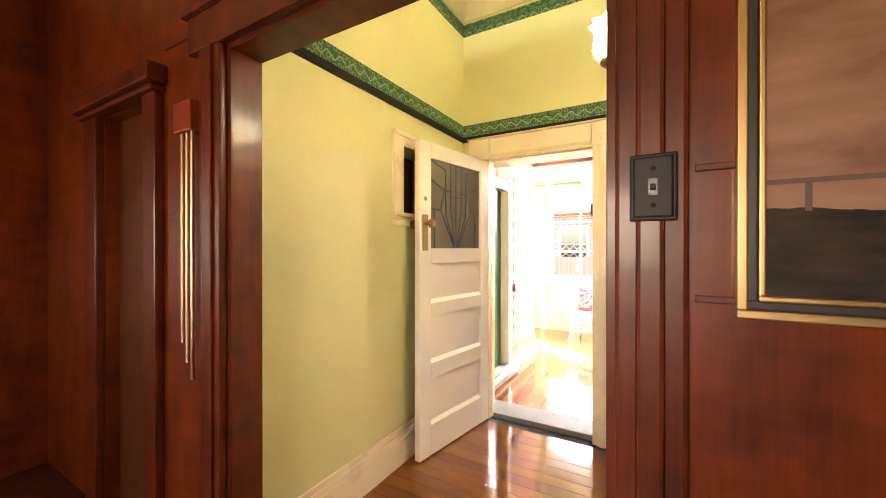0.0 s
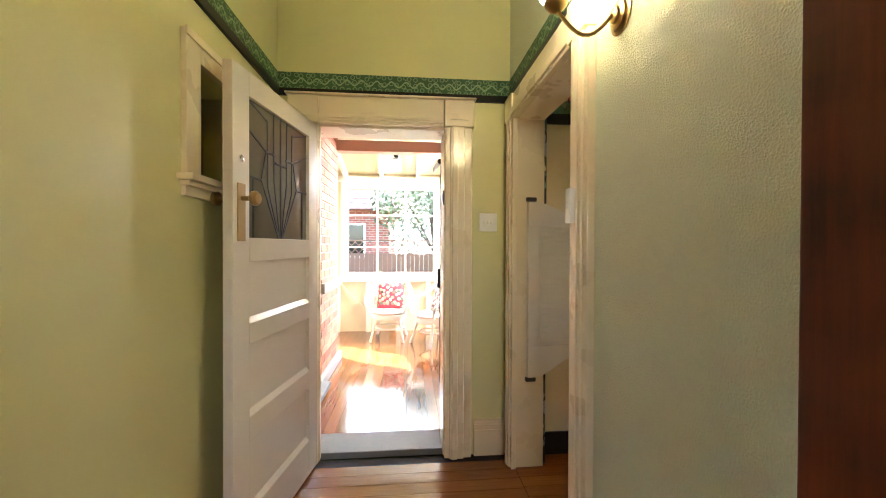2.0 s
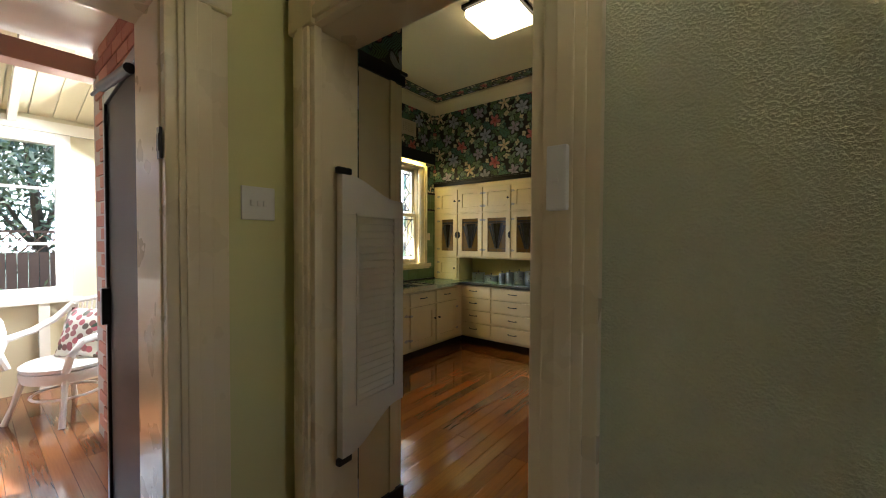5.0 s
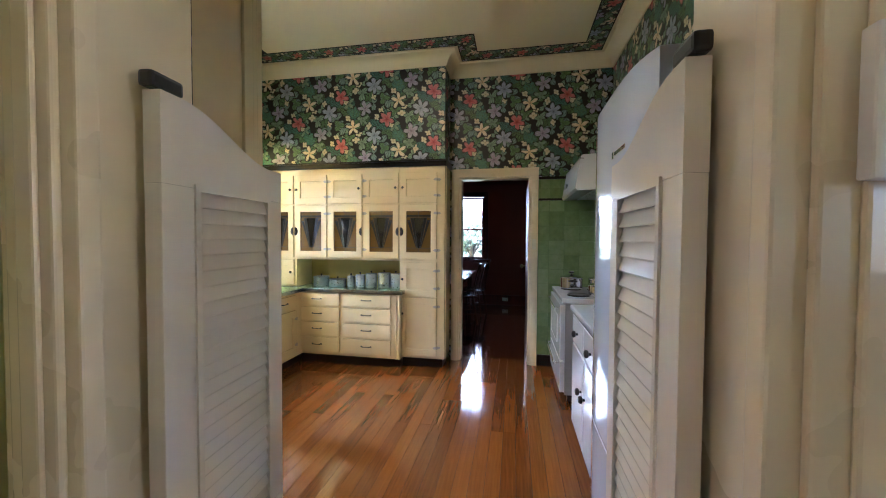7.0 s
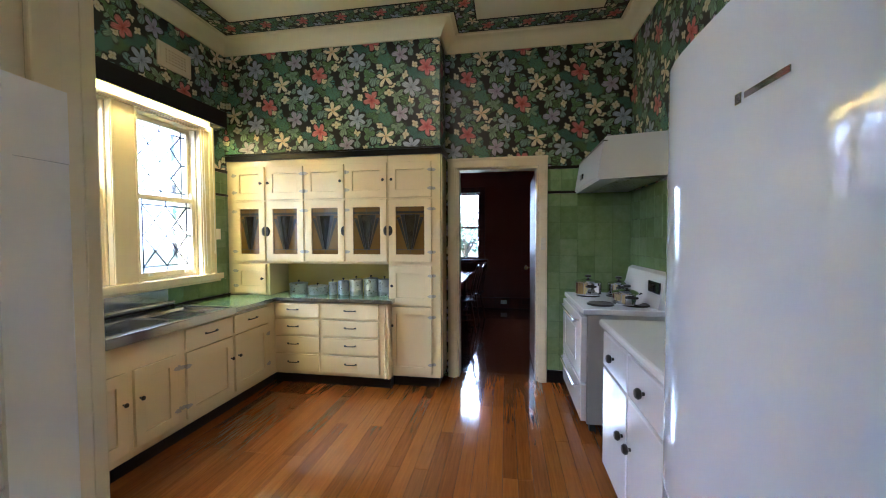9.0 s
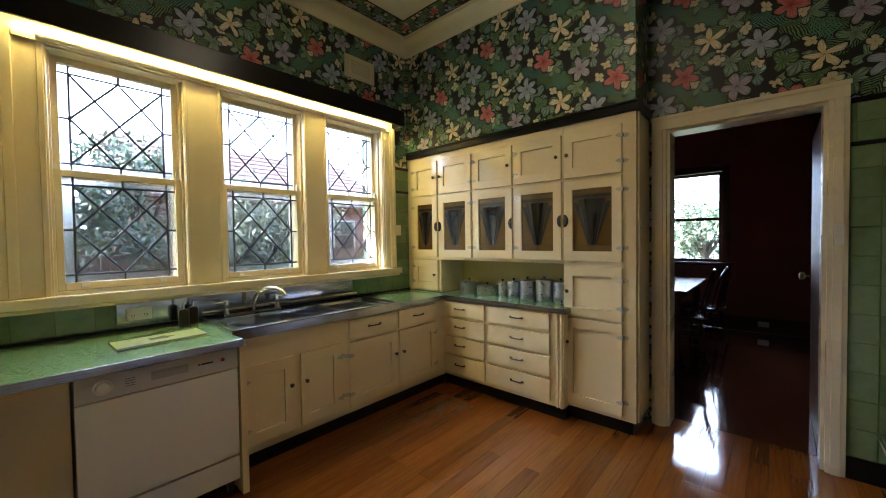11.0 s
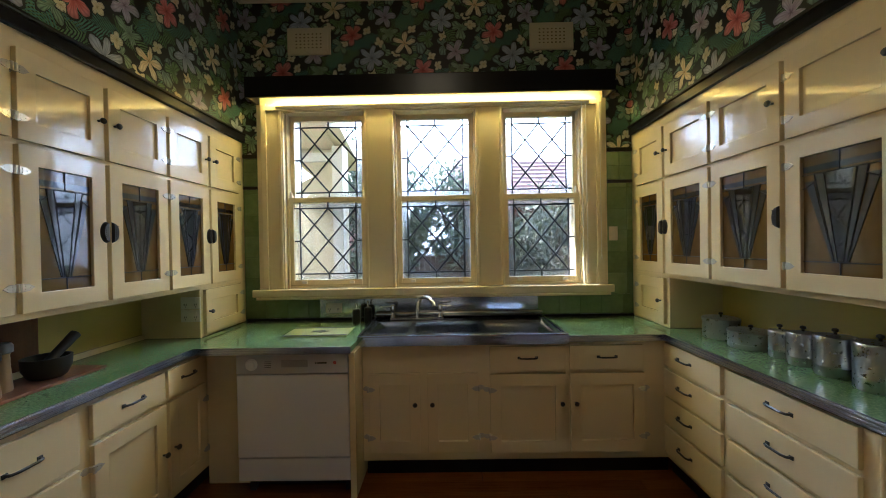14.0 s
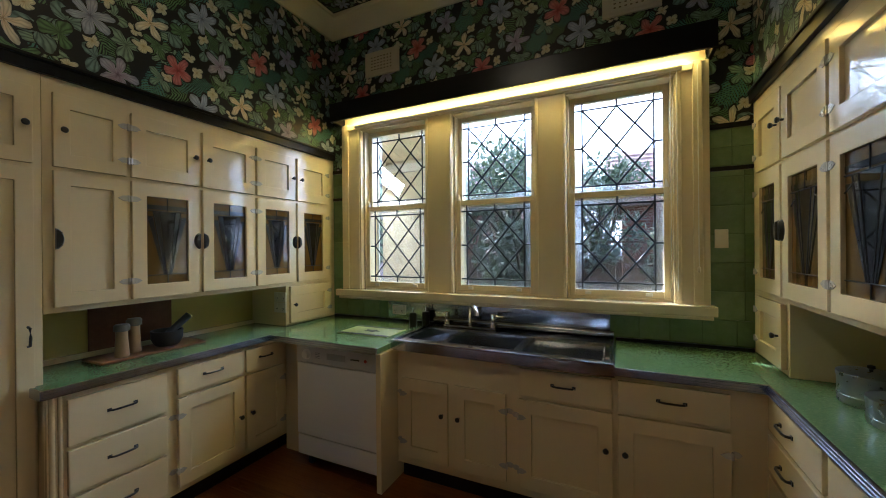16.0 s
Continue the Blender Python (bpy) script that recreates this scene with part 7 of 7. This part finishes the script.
tree(0.75, 13.2, 4.2, 2.1, LEAFA, 3, "dense dark green tree behind the garden fence", 5200)
tree(2.9, 12.6, 3.4, 1.3, LEAFA, 5, "blue-green garden tree outside the kitchen window", 3000)
tree(4.9, 11.0, 2.3, 1.3, LEAFB, 7, "flowering light green shrub tree", 3000)
tree(1.7, 10.2, 2.2, 0.9, LEAFA, 9, "small dark garden tree", 2200)
tree(6.3, 13.5, 3.0, 1.7, LEAFB, 11, "leafy garden tree by the fence", 3000)
tree(14.5, 4.4, 2.6, 1.4, LEAFA, 13, "garden tree outside the dining window", 2400)
for k, (x, y, r) in enumerate(((-0.9, 9.6, 0.55), (0.1, 9.3, 0.5), (0.8, 9.5, 0.6), (2.0, 8.6, 0.55), (2.9, 8.3, 0.5), (3.9, 8.7, 0.6), (4.8, 8.4, 0.55))):
    me = leaf_mass([(0, 0, 0.35, r), (r * 0.5, 0.1, 0.5, r * 0.7), (-r * 0.5, -0.1, 0.4, r * 0.7)], 1300, 0.06, 40 + k)
    me.materials.append(LEAFB)
    tagged(new("shrub", me), "pale flowering garden shrub", "shrub", "garden shrubs").matrix_world = pose(x, y, -0.14)
fe = thing("garden_fence", "weathered brown paling fence with a lattice top", "fence")
FENCE = plain("weathered_paling", (0.20, 0.11, 0.07), 0.85)
pm = mesh_of("paling", boxes(((0, 0, 0), (0.115, 0.02, 1.25))), FENCE)
for k in range(96):
    piece("paling", pm, fe, pose(-4.0 + 0.125 * k, 11.6, -0.14))
bm = bmesh.new()
for k in range(60):
    for s in (-1, 1):
        rod(bm, (-4.0 + 0.2 * k, 11.61, 1.12), (-4.0 + 0.2 * k + s * 0.32, 11.61, 1.44), 0.010, seg=4)
cube(bm, (-4.0, 11.59, 1.44), (8.0, 11.63, 1.48))
part("lattice", bm, FENCE, fe, "diagonal lattice top")


def neighbour(x0, x1, y, label):
    h = thing("neighbour_house", label, "house")
    n = Nodes("far_brick")
    bt = n.t.nodes.new("ShaderNodeTexBrick")
    s = n.split(n.place())
    n.put(bt.inputs["Vector"], n.join(n.math("ADD", s[0], s[1]), s[2]))
    bt.inputs["Scale"].default_value = 1.0
    bt.inputs["Brick Width"].default_value, bt.inputs["Row Height"].default_value, bt.inputs["Mortar Size"].default_value = 0.24, 0.086, 0.008
    bt.inputs["Color1"].default_value, bt.inputs["Color2"].default_value, bt.inputs["Mortar"].default_value = (0.30, 0.085, 0.06, 1), (0.38, 0.13, 0.09, 1), (0.45, 0.38, 0.32, 1)
    part("wall", boxes(((x0, y, -0.14), (x1, y + 6, 2.6))), n.done(bt.outputs[0], 0.85, 0.0), h, "red brick wall")
    rn = Nodes("terracotta_roof")
    part("roof", prism([(y - 0.5, 2.55), (y + 3, 4.9), (y + 6.5, 2.55)], x0 - 0.5, x1 + 0.5, "yz"), rn.done(rn.ramp(rn.noise(rn.place(), 7, 5), [(0.3, (0.36, 0.21, 0.17)), (0.7, (0.50, 0.34, 0.29))]), 0.8, 0.0), h, "terracotta tiled roof")
    for k in range(11):
        zz = 2.58 + 0.2 * k
        part("tile_course", boxes(((x0 - 0.5, y - 0.5 + (zz - 2.55) * 1.49 - 0.03, zz), (x1 + 0.5, y - 0.5 + (zz - 2.55) * 1.49 + 0.05, zz + 0.035))), rn.mat, h)
    for wx in (x0 + 0.8, x1 - 1.8):
        wdo = part("window", boxes(((wx, y - 0.03, 0.9), (wx + 1.0, y, 2.1)), bevel=0.01), WHITE, h, "white framed window")
        part("pane", boxes(((wx + 0.07, y - 0.036, 0.97), (wx + 0.93, y - 0.03, 2.03))), SMOKE, wdo)
    return h


neighbour(-8.0, -0.75, 14.5, "red brick neighbour house with a terracotta roof")
neighbour(3.4, 11.0, 15.5, "red brick neighbour house behind the garden trees")

# ---------------------------------------------------------------- floor boards, tiles and bricks


def boarding(name, x0, x1, y0, y1, w, mat, axis, top, seed, label, long=1.9):
    """Separate boards with fine gaps on a dark bed."""
    rng = random.Random(seed)
    fl = structure(name, boxes(((x0, y0, top - 0.05), (x1, y1, top - 0.006))), GAP, label, "floor")
    meshes = {}

    def get(n):
        if n not in meshes:
            b = w - 0.0014
            bm = boxes(((0, 0, -0.012), (n, b, 0)) if axis == "x" else ((0, 0, -0.012), (b, n, 0)))
            bmesh.ops.bevel(bm, geom=[e for e in bm.edges if all(v.co.z > -0.001 for v in e.verts)], offset=0.0007, segments=1, affect="EDGES")
            meshes[n] = mesh_of("plank", bm, mat)
        return meshes[n]

    lo, hi, a, b = (y0, y1, x0, x1) if axis == "x" else (x0, x1, y0, y1)
    for k in range(int((hi - lo) / w)):
        s = a
        while s < b - 0.01:
            n = min(rng.choice((long * 0.6, long, long * 1.4)), b - s)
            n = round(n, 3)
            if b - s - n < 0.25:
                n = round(b - s, 3)
            piece("plank", get(round(n - 0.0015, 4)), fl, pose(s, lo + k * w, top) if axis == "x" else pose(lo + k * w, s, top))
            s += n
    return fl


boarding("floor_kitchen", HALL_R, KE + 0.16, KS, KN, 0.086, FLOORK, "x", 0.0, 21, "polished red-brown kitchen floor boards", 2.2)
boarding("floor_hall", HALL_L, HALL_R, 1.66, 3.575, 0.092, FLOORK, "x", 0.0, 22, "polished red-brown hall floor boards", 3.0)
boarding("floor_veranda_boards", -2.0, 1.4, 3.875, 7.175, 0.085, FLOORV, "y", -0.018, 23, "varnished veranda floor boards", 2.6)


def tiling(name, plane, at, u0, u1, z0, z1, size, label, out):
    """Square glazed tiles a little proud of a grout bed; out: the side they face."""
    bed = boxes(((at, u0, z0), (at + out * 0.004, u1, z1)) if plane == "x" else ((u0, at, z0), (u1, at + out * 0.004, z1)))
    t = structure(name, bed, GROUT, label, "tiles")
    meshes = {}
    nz, nu = math.ceil((z1 - z0) / size - 0.05), math.ceil((u1 - u0) / size - 0.05)
    for j in range(nz):
        for i in range(nu):
            a, c = u0 + i * size, z0 + j * size
            w, h = round(min(size, u1 - a), 3), round(min(size, z1 - c), 3)
            if w < 0.012 or h < 0.012:
                continue
            if (w, h) not in meshes:
                g = 0.0014
                bm = boxes(((0, g, g), (out * 0.007, w - g, h - g)) if plane == "x" else ((g, 0, g), (w - g, out * 0.007, h - g)))
                face = (lambda v: abs(v.co.x) > 0.006) if plane == "x" else (lambda v: abs(v.co.y) > 0.006)
                bmesh.ops.bevel(bm, geom=[e for e in bm.edges if all(face(v) for v in e.verts)], offset=0.002, segments=1, affect="EDGES")
                meshes[(w, h)] = mesh_of("tile", bm, TILE)
            piece("tile", meshes[(w, h)], t, pose(at + out * 0.001, a, c) if plane == "x" else pose(a, at + out * 0.001, c))
    return t


def black_line(name, plane, at, u0, u1, z, h, out):
    return structure(name, boxes(((at, u0, z), (at + out * 0.011, u1, z + h)) if plane == "x" else ((u0, at, z), (u1, at + out * 0.011, z + h)), bevel=0.002), BLACK, "black glazed tile line", "trim")


for nm, plane, at, u0, u1, out in (("east", "x", KE, KS, 2.583, -1), ("north_left", "y", KN, 1.165, 1.286, -1), ("north_right", "y", KN, 3.768, 3.961, -1)):
    tiling("tiles_%s_upper" % nm, plane, at, u0, u1, 1.785, 1.985, 0.1, "glazed mottled green wall tiles", out)
    black_line("trim_%s_mid" % nm, plane, at, u0, u1, 1.762, 0.022, out)
    black_line("trim_%s_top" % nm, plane, at, u0, u1, 1.986, 0.028, out)
tiling("tiles_east_lower", "x", KE, KS, 2.583, 0.12, 1.761, 0.1525, "glazed mottled green wall tiles", -1)
tiling("tiles_north_right_lower", "y", KN, 3.768, 3.961, 0.967, 1.761, 0.1525, "glazed mottled green wall tiles", -1)
tiling("tiles_north_left_lower", "y", KN, 1.165, 1.286, 0.967, 1.761, 0.1525, "glazed mottled green wall tiles", -1)
tiling("tiles_north_under", "y", KN, 1.165, 1.71, 0.829, 0.966, 0.1525, "glazed mottled green splashback tiles", -1)
tiling("tiles_north_under_right", "y", KN, 3.275, 3.961, 0.829, 0.966, 0.1525, "glazed mottled green splashback tiles", -1)
tiling("tiles_south", "y", KS, 1.9, KE - 0.012, 0.9, 1.76, 0.1525, "glazed mottled green wall tiles", 1)
structure("baseboard_kitchen", boxes(((KE - 0.016, KS, 0), (KE, 2.583, 0.118)), bevel=0.003), BLACK, "black tiled skirting", "baseboard")

bmb = boxes(((0, 0, 0), (0.014, 0.230, 0.072)))
bmesh.ops.bevel(bmb, geom=bmb.edges[:], offset=0.003, segments=1, affect="EDGES")
BR = mesh_of("brick", bmb, BRICK)
bmb = boxes(((0, 0, 0), (0.014, 0.110, 0.072)))
bmesh.ops.bevel(bmb, geom=bmb.edges[:], offset=0.003, segments=1, affect="EDGES")
BRH = mesh_of("brick", bmb, BRICK)
rng = random.Random(4)
for j in range(31):
    z = -0.015 + j * 0.085
    y = 3.80 + (0.12 if j % 2 else 0.0)
    if j % 2:
        piece("brick", BRH, wall_brick, pose(VX0 - 0.012, 3.80, z))
    while y + 0.23 <= VE + 0.005:
        if not (z < 2.06 and y + 0.23 > 3.95 and y < 4.76):
            piece("brick", BR, wall_brick, pose(VX0 - 0.012 + rng.uniform(-0.001, 0.001), y, z))
        y += 0.24
    if VE - y > 0.10:
        piece("brick", BRH, wall_brick, pose(VX0 - 0.012, y, z))
    y = 4.55 + (0.12 if j % 2 else 0.0)
    while y + 0.23 <= VE + 0.005:
        piece("brick", BR, wall_brick2, pose(VX1 - 0.002, y, z))
        y += 0.24
